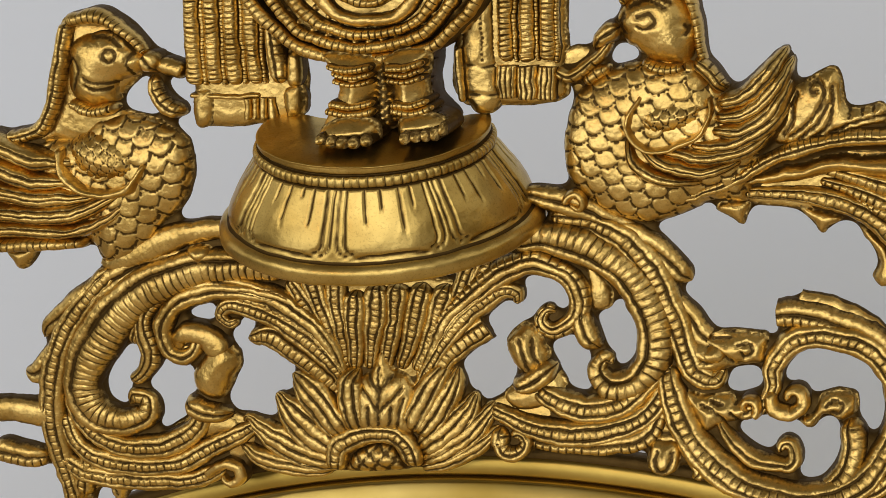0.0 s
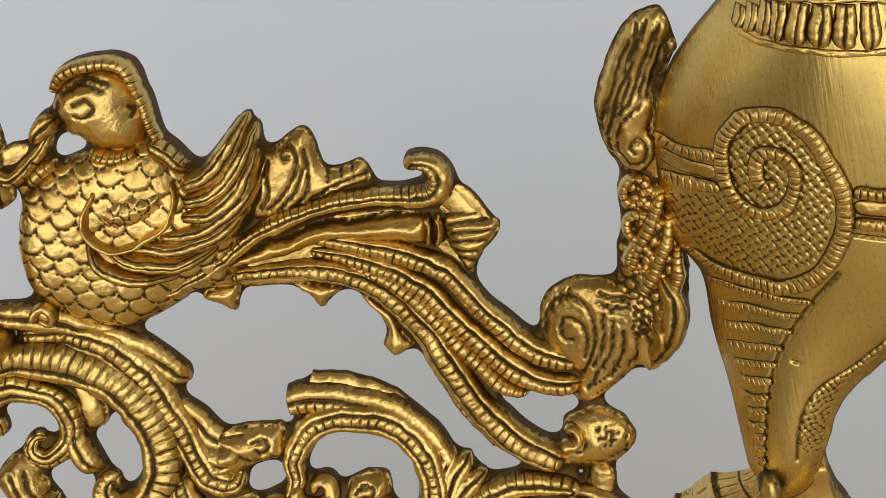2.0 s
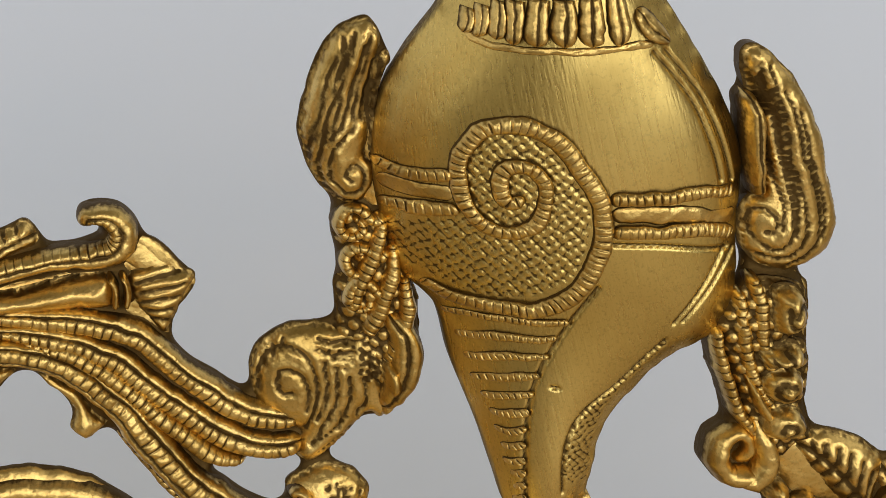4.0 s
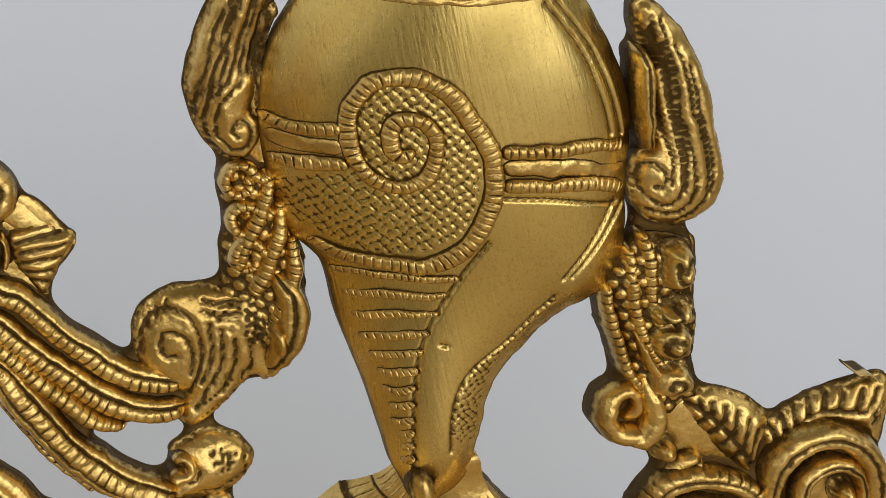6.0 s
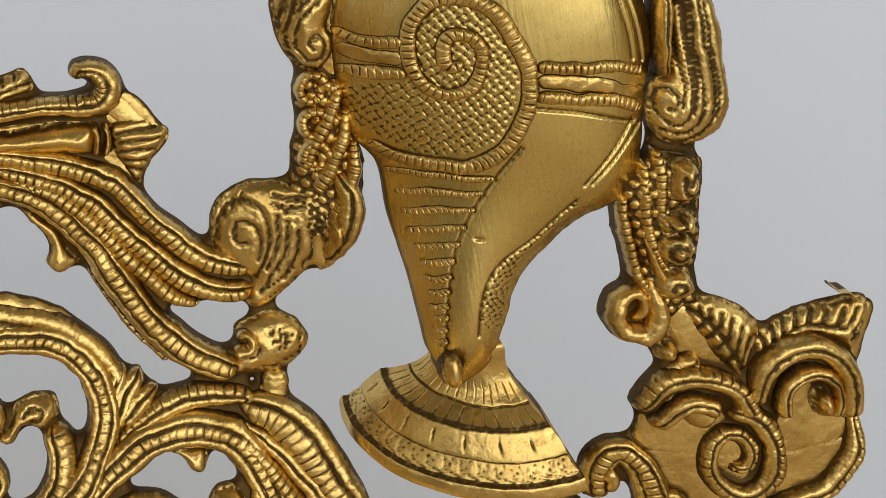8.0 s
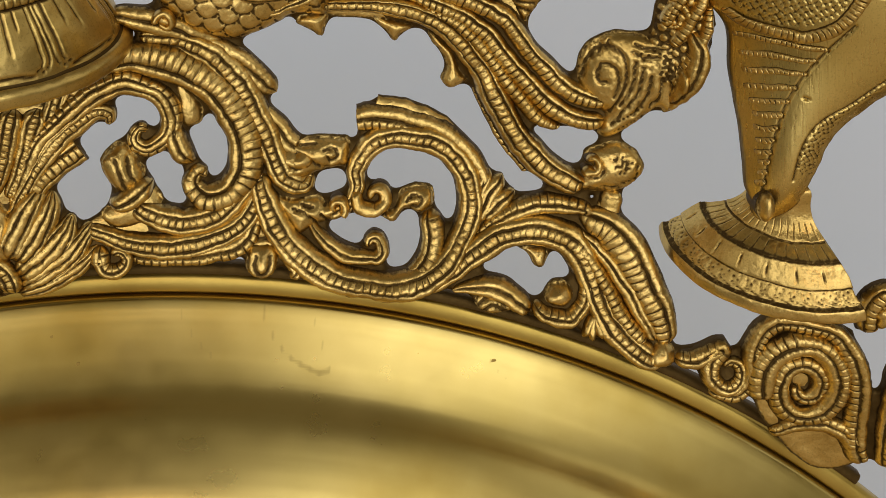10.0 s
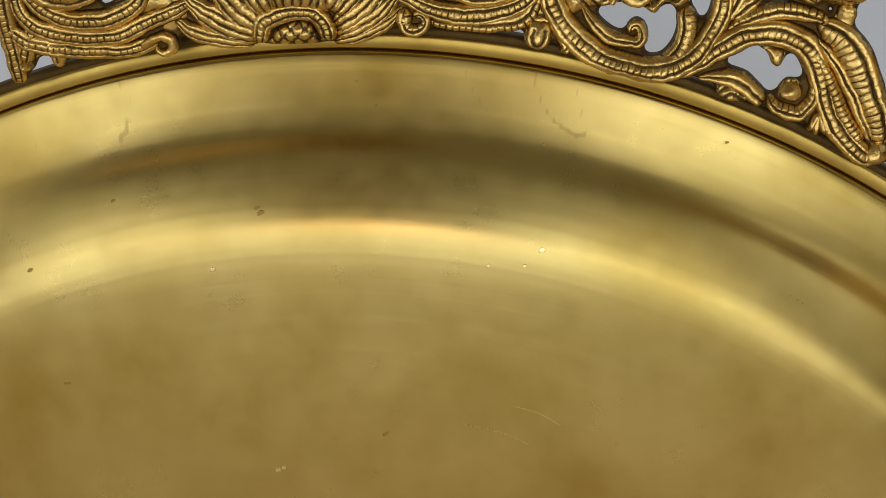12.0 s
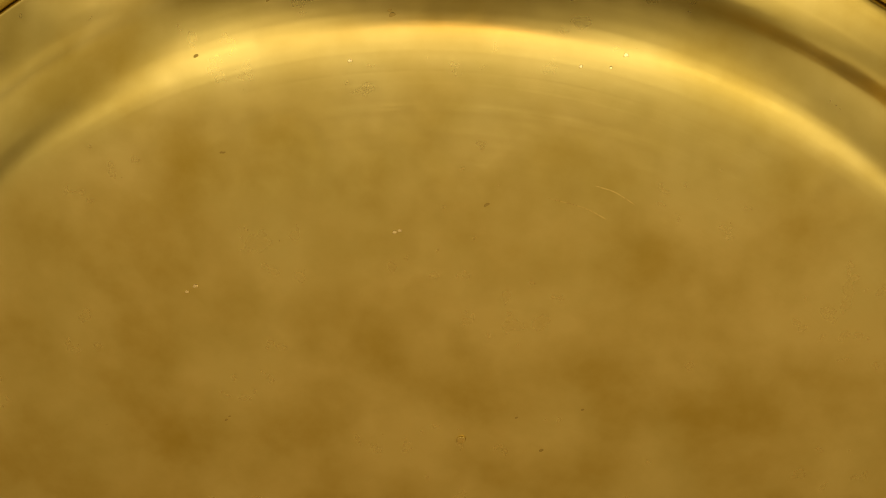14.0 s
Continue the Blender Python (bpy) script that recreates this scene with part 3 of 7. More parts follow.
put("boss_ring", stroke([(-16.9, 230.1, 4.9), (-15.3, 234.8, 5.1), (-11, 237.1, 5), (-6.9, 237.3, 4.6), (-3.2, 236.2, 4.8), (-1.3, 233.5, 4.7), (-1.1, 230.3, 4.6)], lanes='prp', h=3.6, period=2.0), crest)
put("boss", pillow([(-14.7, 229.7), (-12.9, 234.1), (-8.3, 235.6), (-4, 234.3), (-2.9, 230.3), (-3.6, 229.4)], h=3.4, ew=4, pattern=hatch(2.2, 0.5)), crest)
put("leaf", pillow([(-12.2, 237.2), (-12.8, 242.3), (-10.4, 247.8), (-7.2, 249.8), (-4.5, 253.4), (-2.8, 249.7), (0.1, 247.3), (1.7, 243.3), (-0.1, 236.6), (-6, 236.4)], h=4.2, ew=5, pattern=lines([[(-5.2, 249.9), (-6.1, 244), (-6.8, 237.7)], [(-5.9, 245), (-7.6, 248.7)], [(-5.9, 245), (-3, 248.3)], [(-6.3, 241.6), (-9.4, 246.9)], [(-6.3, 241.6), (-1.3, 245.7)], [(-10.2, 244.4), (-10.2, 237.9)], [(-1.2, 243.8), (-3.5, 237.5)], [(-8.1, 242.7), (-8.5, 237.3)], [(-3.7, 242.4), (-5.2, 237.1)]], 0.8, 0.5)), crest)
put("leaf", stroke([(-10.7, 237.1, 4.7), (-11.4, 242.5, 5.7), (-11.2, 247.6, 5.4), (-9.6, 250.1, 2.2)], lanes='ppp', h=3.8), crest)
put("leaf", stroke([(-1.3, 237.1, 5), (2, 242.3, 5.6), (4.7, 246.5, 5.3), (7.2, 249.5, 3.5)], lanes='ppp', h=3.8), crest)
put("leaf", stroke([(-13.8, 236.2, 7.2), (-16.7, 241.6, 7.9), (-19.7, 246.6, 7.4), (-22.9, 249.4, 2.8)], lanes='pppp', h=3.4), crest)
put("leaf", stroke([(0.1, 236.1, 6.8), (4.1, 240.3, 6.8), (7.3, 244.6, 6), (8.8, 248.4, 2.8)], lanes='pppp', h=3.4), crest)
put("leaf", stroke([(-15.2, 233.7, 7.7), (-19.7, 237.1, 8.7), (-23.4, 241.8, 7.4), (-26.5, 245.5, 2.1)], lanes='pppp', h=3.0), crest)
put("leaf", stroke([(0.1, 233.4, 7.1), (5.3, 236.2, 7.5), (9.7, 239.9, 5.6), (12, 243.6, 1.8)], lanes='pppp', h=3.0), crest)
put("leaf", stroke([(-16.2, 231.6, 5.4), (-22.9, 234.1, 7.1), (-28, 237.4, 6.4), (-32.6, 241, 2.6), (-34, 238.9, 1)], lanes='pppp', h=2.8), crest)
put("leaf", stroke([(0.2, 231.4, 4.8), (6.9, 234.1, 5.9), (11.7, 237.5, 5.2), (15.3, 241.2, 2.1)], lanes='pppp', h=2.8), crest)
put("leaf", stroke([(-17.6, 230.2, 3.2), (-25.5, 231.4, 4.6), (-31.9, 233.6, 4.2), (-35.5, 236.2, 1.8)], lanes='ppp', h=2.6), crest)
put("leaf", stroke([(0, 230, 2.8), (7, 231.6, 3.9), (12.2, 234.2, 3.2), (16, 237.1, 1.4)], lanes='ppp', h=2.6), crest)
put("plume", stroke([(0, 265.1, 5.3), (-2.3, 256.6, 4.3), (-4.8, 248.8, 2.6)], lanes='prp', h=2.2, period=1.9), crest)
put("plume", stroke([(-4.1, 265.4, 5.3), (-5.8, 256.9, 4.3), (-7.7, 249.1, 2.7)], lanes='prp', h=2.2, period=1.9), crest)
put("plume", stroke([(-8.3, 264.6, 5.3), (-9.4, 256.8, 4.4), (-10.6, 249.4, 2.7)], lanes='prp', h=2.2, period=1.9), crest)
put("plume", stroke([(4.5, 264.7, 5.1), (1.5, 256.3, 4.2), (-1.7, 248.6, 2.6)], lanes='prp', h=2.2, period=1.9), crest)
put("plume", stroke([(8.8, 264, 5.1), (5.1, 255.6, 4.2), (1.1, 248, 2.6)], lanes='prp', h=2.2, period=1.9), crest)
put("plume", stroke([(-11.9, 268.7, 4.5), (-12, 259.4, 4.2), (-11.9, 249.5, 2.5)], lanes='prp', h=1.9, period=1.9), crest)
put("plume", stroke([(-16.5, 268.7, 4.5), (-14.7, 259.7, 4.2), (-12.5, 250.7, 2.6)], lanes='prp', h=1.9, period=1.9), crest)
put("plume", stroke([(13.5, 267.8, 4.4), (8.6, 257.7, 3.9), (3.2, 248.3, 2.3)], lanes='prp', h=1.9, period=1.9), crest)
put("plume", stroke([(16.8, 267.6, 4.2), (11.3, 259.2, 4), (4.2, 249.3, 2.3)], lanes='prp', h=1.9, period=1.9), crest)
put("plume", stroke([(-20.5, 268, 4.5), (-17, 260.1, 4.2), (-13.8, 250.9, 2.6)], lanes='prp', h=1.9, period=1.9), crest)
put("plume", stroke([(-16.3, 259.5, 2.4), (-24.1, 264.9, 3.4), (-33.8, 266.8, 3.9), (-41.9, 265.5, 4.4), (-45.8, 261.3, 4.4), (-46.2, 258.6, 4.3), (-45.6, 255.9, 4), (-43.3, 254.7, 3.7), (-41, 255.3, 3.4), (-40, 257, 3.1), (-40.4, 258.5, 2.8), (-41.5, 258.9, 2.4), (-42.5, 258.5, 2.1)], lanes='pp', h=3.0), crest)
put("plume", stroke([(-13.3, 245.7, 3), (-13.9, 252.6, 4.1), (-17.6, 258.6, 5.2), (-24.3, 264.3, 5.5), (-34.3, 267.9, 5.2), (-43.1, 267.9, 4.6), (-48.5, 265.2, 4.4), (-50.5, 260.9, 4.2), (-49.9, 256, 4), (-51.7, 252.4, 3.5), (-55.3, 249.8, 2.7)], lanes='ppr', h=2.6), crest)
put("plume", stroke([(-12.3, 246.6, 2.7), (-15.6, 252.5, 4.4), (-20.4, 257.6, 4.7), (-26, 261.7, 4.5), (-31.6, 263.8, 3.6), (-34.6, 262.5, 2.8), (-33.4, 260.3, 2.3), (-31.5, 260.8, 1.6)], lanes='prp', h=2.6, period=1.8), crest)
put("plume", stroke([(-12.6, 244.5, 2.7), (-16.4, 248.6, 4.5), (-20.2, 252.9, 5.1), (-25.3, 257, 5), (-30.5, 257.1, 2.9)], lanes='pRp', h=2.2, period=2.0), crest)
put("leaf", stroke([(-50.9, 262.5, 2.9), (-52.5, 259.2, 2.9), (-53.3, 257.2, 1.3)], lanes='pp', h=2), crest)
put("plume", stroke([(1.7, 245.5, 2.5), (4.2, 251.5, 3.6), (8.7, 257.7, 4.7), (15.7, 263.2, 5.3), (23.1, 266.5, 5), (29.3, 264.4, 4.6), (32.2, 259.9, 4.2), (31, 255.4, 3.8), (27.1, 253.6, 3.3), (24.8, 255.4, 2.8), (25.9, 257.5, 2.2), (27.5, 257.1, 1.5)], lanes='ppr', h=2.6), crest)
put("plume", stroke([(1.1, 244.6, 2.5), (4.1, 249.4, 3.5), (8.1, 254.5, 4.1), (13.3, 259, 4.3), (18.3, 261.8, 3.6), (21, 261, 2.7), (21, 259, 2)], lanes='prp', h=2.6, period=1.8), crest)
put("plume", stroke([(1.9, 244.5, 2.3), (6.1, 249.3, 4), (10.1, 252.8, 4.8), (15.1, 255.4, 5)], lanes='pRp', h=2.2, period=2.0, blunt=(0, 1)), crest)
put("leaf", pillow([(33.8, 265.3), (36.1, 263.8), (38.1, 259.8), (37.2, 256.8), (34.6, 256.2), (33.4, 258.5)], h=1.6, ew=3), crest)
put("leaf", stroke([(32.1, 257.3, 3.7), (32.9, 252.9, 4.3), (34.9, 249.2, 3.3)], lanes='pp', h=2.6), crest)

# the scroll beside it, mirrored with a looser hand
put("scroll", stroke([(-20, 269.6, 5.8), (-29.1, 271.4, 6.5), (-39.6, 271.1, 7.4), (-50.6, 267.2, 8.5), (-59.7, 259.5, 9.3), (-64.8, 251.7, 8.8), (-64, 245.1, 7.7), (-58.6, 242.1, 6.6), (-53.2, 243.1, 5.4), (-52.3, 246, 3.8), (-55, 247, 3), (-56.5, 245.4, 1.8)], lanes='pR', h=3.4, period=2.4), crest)
put("scroll", stroke([(-68.2, 249.4, 4), (-66.3, 242.6, 4.8), (-59.9, 237.3, 5.3), (-51.2, 236.6, 5.6), (-43.9, 239.6, 5.3), (-40.8, 243.7, 4)], lanes='prp', h=2.8, period=2.2), crest)
put("scroll", stroke([(-70.3, 245, 3.5), (-68.2, 237.1, 4.5), (-59.9, 233.2, 4.8), (-49.5, 232.7, 4.7), (-39.6, 236.4, 4.6), (-31, 239.7, 3.1)], lanes='prp', h=2.6, period=2.2), crest)
put("scroll", stroke([(-75.8, 237.4, 3.2), (-68.3, 232, 4.7), (-58.1, 229.8, 4.5), (-47.6, 229.3, 4), (-39.1, 231.3, 3.4)], lanes='prp', h=2.4, period=2.2), crest)
put("scroll_end", stroke([(-43.8, 230.2, 1.8), (-38.8, 232.3, 2.4), (-37.9, 232.4, 2.9), (-36.5, 231.6, 2.7), (-36.2, 230.2, 2.6), (-36.8, 229, 2.4), (-38.1, 228.5, 2.3), (-39.1, 228.9, 2.1), (-39.4, 229.6, 2), (-39, 230.3, 1.8)], lanes='w', h=3), crest)
put("collar", stroke([(-44.4, 246.2, 4.1), (-40.7, 243.6, 4.9), (-35.7, 242.3, 3.7)], lanes='pp', h=4.0), crest)
put("bud", pillow([(-42, 247.3), (-42.2, 251.4), (-39.1, 254.5), (-36.1, 257), (-33.3, 255.5), (-32.6, 252.1), (-35.3, 247.4), (-38.2, 245.2)], h=4, ew=5), crest)
put("bud_tip", stroke([(-35.2, 254, 5.9), (-37.5, 257.6, 5.3), (-40.8, 259.2, 4.5), (-43.6, 258.3, 3.5), (-43.4, 256.2, 2.4), (-41.5, 256.2, 1.7)], lanes='w', h=3), crest)
put("flange", stroke([(-39.6, 273.8, 3.8), (-50.1, 272.3, 4.9), (-61.2, 267.2, 5.7), (-69.3, 262.6, 4), (-71.9, 259.9, 1.1)], lanes='pp', h=1.8), crest)
put("flange", stroke([(-61.8, 263.9, 3.2), (-68.4, 257.9, 4.8), (-73.7, 253.1, 5.3), (-77.4, 253.3, 3.2)], lanes='pp', h=1.6), crest)
put("scroll", stroke([(-54.5, 272.4, 4.3), (-63.7, 264.1, 5.3), (-69.6, 255.3, 5.8), (-72.7, 246.2, 5.9), (-72.9, 237.3, 5.2), (-72.3, 228.3, 4.7), (-72, 221.7, 3.9)], lanes='prp', h=2.6, period=2.3), crest)
put("arm", stroke([(-70.7, 244.5, 4.8), (-75.8, 244.7, 5.9), (-81.5, 245.6, 5.8), (-87.3, 245.5, 5.3)], lanes='w', h=2.6), crest)
put("arm", stroke([(-76, 235.2, 3.9), (-80.5, 236, 5.3), (-87.3, 238.1, 5.3)], lanes='pr', h=2.6), crest)
put("leaf", pillow([(-63.6, 234.6), (-60.2, 235.4), (-57.2, 234.2), (-56.4, 231.6), (-58.6, 230.2), (-60.2, 230.8), (-60.6, 227.6), (-62.4, 225.4), (-64.2, 226.8), (-64.6, 229.0), (-66.4, 228.6), (-67.6, 230.4), (-66.2, 233.2)], h=2.6, ew=3, pattern=lines([[(-63.4, 234.4), (-62.9, 231.0), (-62.6, 227.2)], [(-63.0, 233.2), (-60.4, 232.6), (-57.8, 232.2)], [(-63.4, 232.8), (-65.4, 231.4), (-66.6, 230.4)]], 0.8, 0.5)), crest)
put("scroll", stroke([(-65.3, 238, 3.2), (-67.2, 234.4, 4.2), (-69.2, 230.2, 4.4), (-70.6, 226.6, 3.6)], lanes='prp', h=2.2), crest)
put("bead", pillow([(-71.6, 227.2), (-69.8, 228.0), (-68.2, 226.8), (-68.6, 225.0), (-70.4, 224.4), (-71.8, 225.6)], h=4.4, ew=2.4), crest)
put("scroll", stroke([(21, 270.8, 5), (27.8, 270.8, 6.2), (34.2, 268.4, 7.2), (40.3, 263.5, 6.9), (44.4, 256.1, 7.1), (45.1, 249.2, 6.9), (42.1, 244.1, 6.1), (36.8, 243.2, 5.4), (34.3, 245.7, 4.1), (35.7, 247.8, 2.8), (37.2, 246.8, 1.7)], lanes='pR', h=3.4, period=2.4), crest)
put("scroll", stroke([(28.2, 274.2, 3.6), (35.5, 272.4, 4.7), (41.7, 268.4, 5.4), (46.4, 260.4, 5.8), (49.4, 251.6, 5.6), (51.4, 245.2, 5), (54.7, 242.6, 4), (56.9, 244.4, 2.6)], lanes='prp', h=2.8, period=2.3), crest)
put("scroll", stroke([(46.7, 252, 2.9), (44.9, 245.1, 4.4), (39.4, 240.3, 5.1), (32.1, 239.2, 5.4), (25.5, 241.8, 4.6), (23, 244.3, 3.4)], lanes='prp', h=2.8, period=2.2), crest)
put("scroll", stroke([(47.6, 246.8, 2.9), (45, 239.2, 4.3), (38, 235.7, 4.9), (29.2, 235.1, 4.9), (20.8, 237.1, 4.3), (14.1, 240.3, 3)], lanes='prp', h=2.6, period=2.2), crest)
put("scroll", stroke([(47.3, 240.8, 2.4), (43.2, 234.5, 3.6), (36.5, 232.9, 3.6), (27.7, 233.5, 3.4), (21.3, 234.5, 2.9)], lanes='pr', h=2.2), crest)
put("scroll_end", stroke([(16.1, 237.1, 3.5), (15.7, 234.3, 4), (15.7, 234.5, 3.5), (16.5, 232.7, 3.3), (18.2, 232.1, 3.2), (19.9, 232.8, 2.9), (20.7, 234.1, 2.7), (20.2, 235.2, 2.4), (19.3, 235.7, 2.2), (18.3, 235.4, 1.9), (18, 234.7, 1.7)], lanes='pr', h=3), crest)
put("collar", stroke([(18.7, 244.5, 3.3), (22.5, 245.2, 4.4), (27.1, 247.7, 3.8)], lanes='pp', h=4.0), crest)
put("bud", pillow([(20.8, 246.3), (18.5, 249.4), (18.4, 253), (21.9, 255.8), (24.6, 253.7), (25.9, 249.4), (25.5, 247.2), (22.5, 245.5)], h=4, ew=5, pattern=lines([[(21.2, 253), (21.6, 249.8), (22.2, 247.4)], [(23.3, 253), (23.3, 249.8), (23.9, 248.3)]], 0.6, 0.6)), crest)
put("flange", stroke([(30.5, 274.6, 3.1), (39.1, 271.6, 4), (45.2, 267.3, 4.7), (50.1, 262, 4.3), (52.2, 260.1, 1.7)], lanes='pp', h=1.8), crest)
put("flange", stroke([(46.8, 260.8, 2.6), (50.9, 254.4, 4.2), (54, 249.7, 4.4), (55, 250.6, 2.2)], lanes='pp', h=1.8), crest)
put("drop_ring", pillow([(42.8, 231.9), (43.6, 233.7), (47.6, 233.2), (49, 230.8), (47.8, 227.8), (44.9, 227), (42.5, 228.7)], h=3.2, ew=3, pattern=lines([[(44.8, 231.7), (44.3, 229.4), (45.3, 228), (46.8, 229.1), (47.2, 231.3)]], 0.8, 0.6)), crest)
put("drop_leaf", pillow([(46.8, 240.8), (48.1, 236.8), (51.8, 231.6), (47.8, 231.1), (41.6, 231.8), (37.4, 232.3), (43.3, 235.4)], h=1.8, ew=4, pattern=lines([[(41.9, 232.9), (45.8, 234.4), (49.6, 232.6)], [(44.4, 235), (46.4, 236.7), (48, 235)]], 0.6, 0.6)), crest)
put("leaf", stroke([(49.8, 230.9, 2.3), (51.7, 227.9, 3), (50.5, 226.2, 1.6)], lanes='pp', h=2), crest)

# the running scrolls along the rim
put("scroll", stroke([(46.6, 246.3, 4.2), (48.2, 238.8, 5.3), (51.5, 231.7, 5.9), (58.8, 225.6, 5.8), (69, 222.2, 5.7), (77.7, 223.1, 5.6), (83.4, 227.8, 5.3), (86.7, 234, 5.3), (86.1, 240.6, 5.3), (81.7, 246, 5.3), (75, 248.6, 4.9), (69.2, 248.2, 4.6), (65.6, 244, 4), (64.7, 239.7, 3.6), (62.2, 237, 3), (60.1, 237, 2.1)], lanes='prp', h=3.2, period=2.3), crest)
put("scroll_end", stroke([(64.5, 240.4, 2.8), (65.1, 237.2, 3.1), (67.7, 236, 3.1), (68.5, 236, 2.8), (70, 236.8, 2.7), (70.4, 238.1, 2.5), (69.9, 239.3, 2.3), (68.9, 239.8, 2.1), (68, 239.5, 1.9), (67.6, 238.8, 1.7), (67.7, 238.2, 1.6), (68.1, 237.9, 1.4)], lanes='w', h=3), crest)
put("neck", stroke([(72.3, 223.1, 2.5), (76.7, 225.4, 4.1), (78.6, 229.7, 5), (78.5, 234.2, 5)], lanes='Rp', h=3), crest)
put("bird_head", pillow([(71.7, 235.8), (72.8, 238.1), (75.9, 239.1), (79.4, 238.1), (79.6, 235.1), (76.8, 233.6), (73.7, 234.8), (71.4, 232.8), (69.4, 233.9), (70.1, 235.6)], h=3.6, ew=4, pattern=lines([[(74, 236.7), (75.4, 237.6), (76.9, 236.8), (76.3, 235.5), (74.9, 235.7)]], 0.8, 0.5)), crest)
put("arm", pillow([(50.6, 248.8), (53.9, 250.5), (58.4, 250.9), (62.6, 250.2), (64.8, 248.8), (63.9, 244.4), (60.2, 244.5), (55.7, 243.6), (52.2, 243.4), (50.6, 245.9)], h=3.6, ew=5, pattern=lines([[(59.2, 248.4), (61.2, 248.6), (62.1, 247.1), (60.8, 246.2), (59.9, 247.3)], [(53.8, 249), (56.2, 247.4), (58.6, 245.4)], [(52.4, 246.5), (54.7, 245.8)], [(55, 249.8), (57.9, 249.6)]], 0.9, 0.5)), crest)
put("bud_seat", pillow([(17.2, 243.3), (26.4, 247.1), (28.2, 241), (19, 239.5)], h=2.0, ew=4), crest)
put("bud_seat", pillow([(-44.6, 242.8), (-36.4, 241.9), (-35.8, 237.8), (-48.1, 237.3)], h=2.0, ew=4), crest)
put("rosette", pillow([(52.5, 247.9), (55.5, 249.3), (57.9, 247.3), (56.5, 245.1), (53.4, 245.6)], h=4.2, ew=3), crest)
put("arm", pillow([(49.4, 241.6), (53, 240.5), (57.4, 240.1), (59.4, 239), (63.3, 239.9), (63.6, 237), (61.1, 235.1), (56.8, 234.8), (53.2, 233.6), (50.4, 236.9)], h=3.6, ew=5, pattern=lines([[(58.5, 238.4), (60.5, 239.1), (61.6, 237.4), (59.8, 236.4)], [(52.3, 238.9), (55.1, 237.4), (56.8, 235.4)], [(59, 235.2), (57.7, 237)], [(54, 239.2), (56.6, 238.3)]], 0.9, 0.5)), crest)
put("scroll_end", stroke([(61.4, 236, 2.2), (62.3, 236.9, 2.1), (62.3, 238.1, 2.1), (61.8, 238.9, 2), (60.9, 239.1, 1.8), (60.2, 238.7, 1.7), (59.9, 238, 1.6), (60.1, 237.5, 1.5), (60.6, 237.3, 1.4), (61, 237.4, 1.3)], lanes='w', h=4), crest)
put("leaf", stroke([(55.5, 236, 1.4), (58.3, 231.4, 3), (62.3, 228.7, 3.2), (66.7, 227.7, 2.8), (67.2, 227.6, 3.1), (68.3, 228.5, 2.9), (68.4, 229.8, 2.7), (67.7, 230.8, 2.4), (66.7, 231, 2.2), (66.1, 230.5, 2), (65.9, 229.9, 1.9), (66.2, 229.5, 1.7)], lanes='pp', h=2.6), crest)
put("flange", stroke([(66.7, 252.9, 4.7), (70.3, 252.7, 4.9), (75.7, 251.1, 5.2), (81.9, 247.8, 5.3), (87.2, 242.1, 5.3), (89.3, 236.4, 4.9), (88, 230.5, 3.1)], lanes='rp', h=2.2, blunt=(1, 0)), crest)
put("flange", stroke([(70.4, 254.9, 3.1), (76, 253, 4), (82.6, 248.5, 4.1), (88.3, 241.8, 2.7)], lanes='p', h=1.0, blunt=(1, 0)), crest)
put("leaf", stroke([(87, 230.7, 2.9), (90.2, 235.3, 4.1), (93.4, 238.7, 2.9)], lanes='pp', h=2.4), crest)
put("leaf", stroke([(88.1, 231.1, 2.9), (92.1, 234, 3.7), (95.3, 235.7, 1.9)], lanes='pp', h=2.4), crest)
put("leaf", stroke([(87.1, 231.7, 2.4), (88.8, 236.5, 3.6), (91.1, 240.1, 2.2)], lanes='pp', h=2.4), crest)
put("backing", pillow([(80.7, 222.2), (85.8, 228.6), (88.8, 236.1), (95, 234.3), (99, 231.7), (92, 227.6)], h=0.6, ew=2, front=-3.1, edge_shade=0.9), crest)
put("scroll", stroke([(72, 221.1, 2.5), (78.4, 222.1, 4.2), (85.2, 224.9, 5.6), (92.4, 227.9, 6.3), (99.6, 227.8, 6.3), (105.3, 224.6, 6.3), (108.1, 218.7, 6.2), (109.8, 212.5, 5.9), (113.1, 206.3, 5.6), (117.8, 201.6, 5.3), (121.4, 201.9, 3.7)], lanes='prp', h=3.0, period=2.3), crest)
put("scroll", stroke([(86.6, 227.9, 1.9), (92.3, 231.2, 3.6), (98.9, 232.6, 4.2), (104.9, 232, 4.2), (108.5, 230.7, 3.2), (108.3, 230, 2.5), (107.9, 231.2, 2.3), (106.8, 231.7, 2.1), (105.8, 231.4, 1.9), (105.5, 230.7, 1.7), (105.8, 230, 1.5), (106.2, 229.9, 1.3)], lanes='pr', h=2.6), crest)
put("scroll", stroke([(107.2, 229.8, 4.2), (112.8, 227, 7.3), (116.4, 221.6, 7.7), (119, 215.2, 7.4), (121.1, 209.6, 6.5), (122.1, 203.3, 4.9)], lanes='Rp', h=3.0, period=2.6), crest)
put("scroll", stroke([(100.2, 227, 1.7), (106.4, 224, 2.9), (110.9, 216.4, 3.3), (113.8, 209.9, 3.4), (117.5, 204.4, 2.7)], lanes='r', h=3.6, period=2.0), crest)
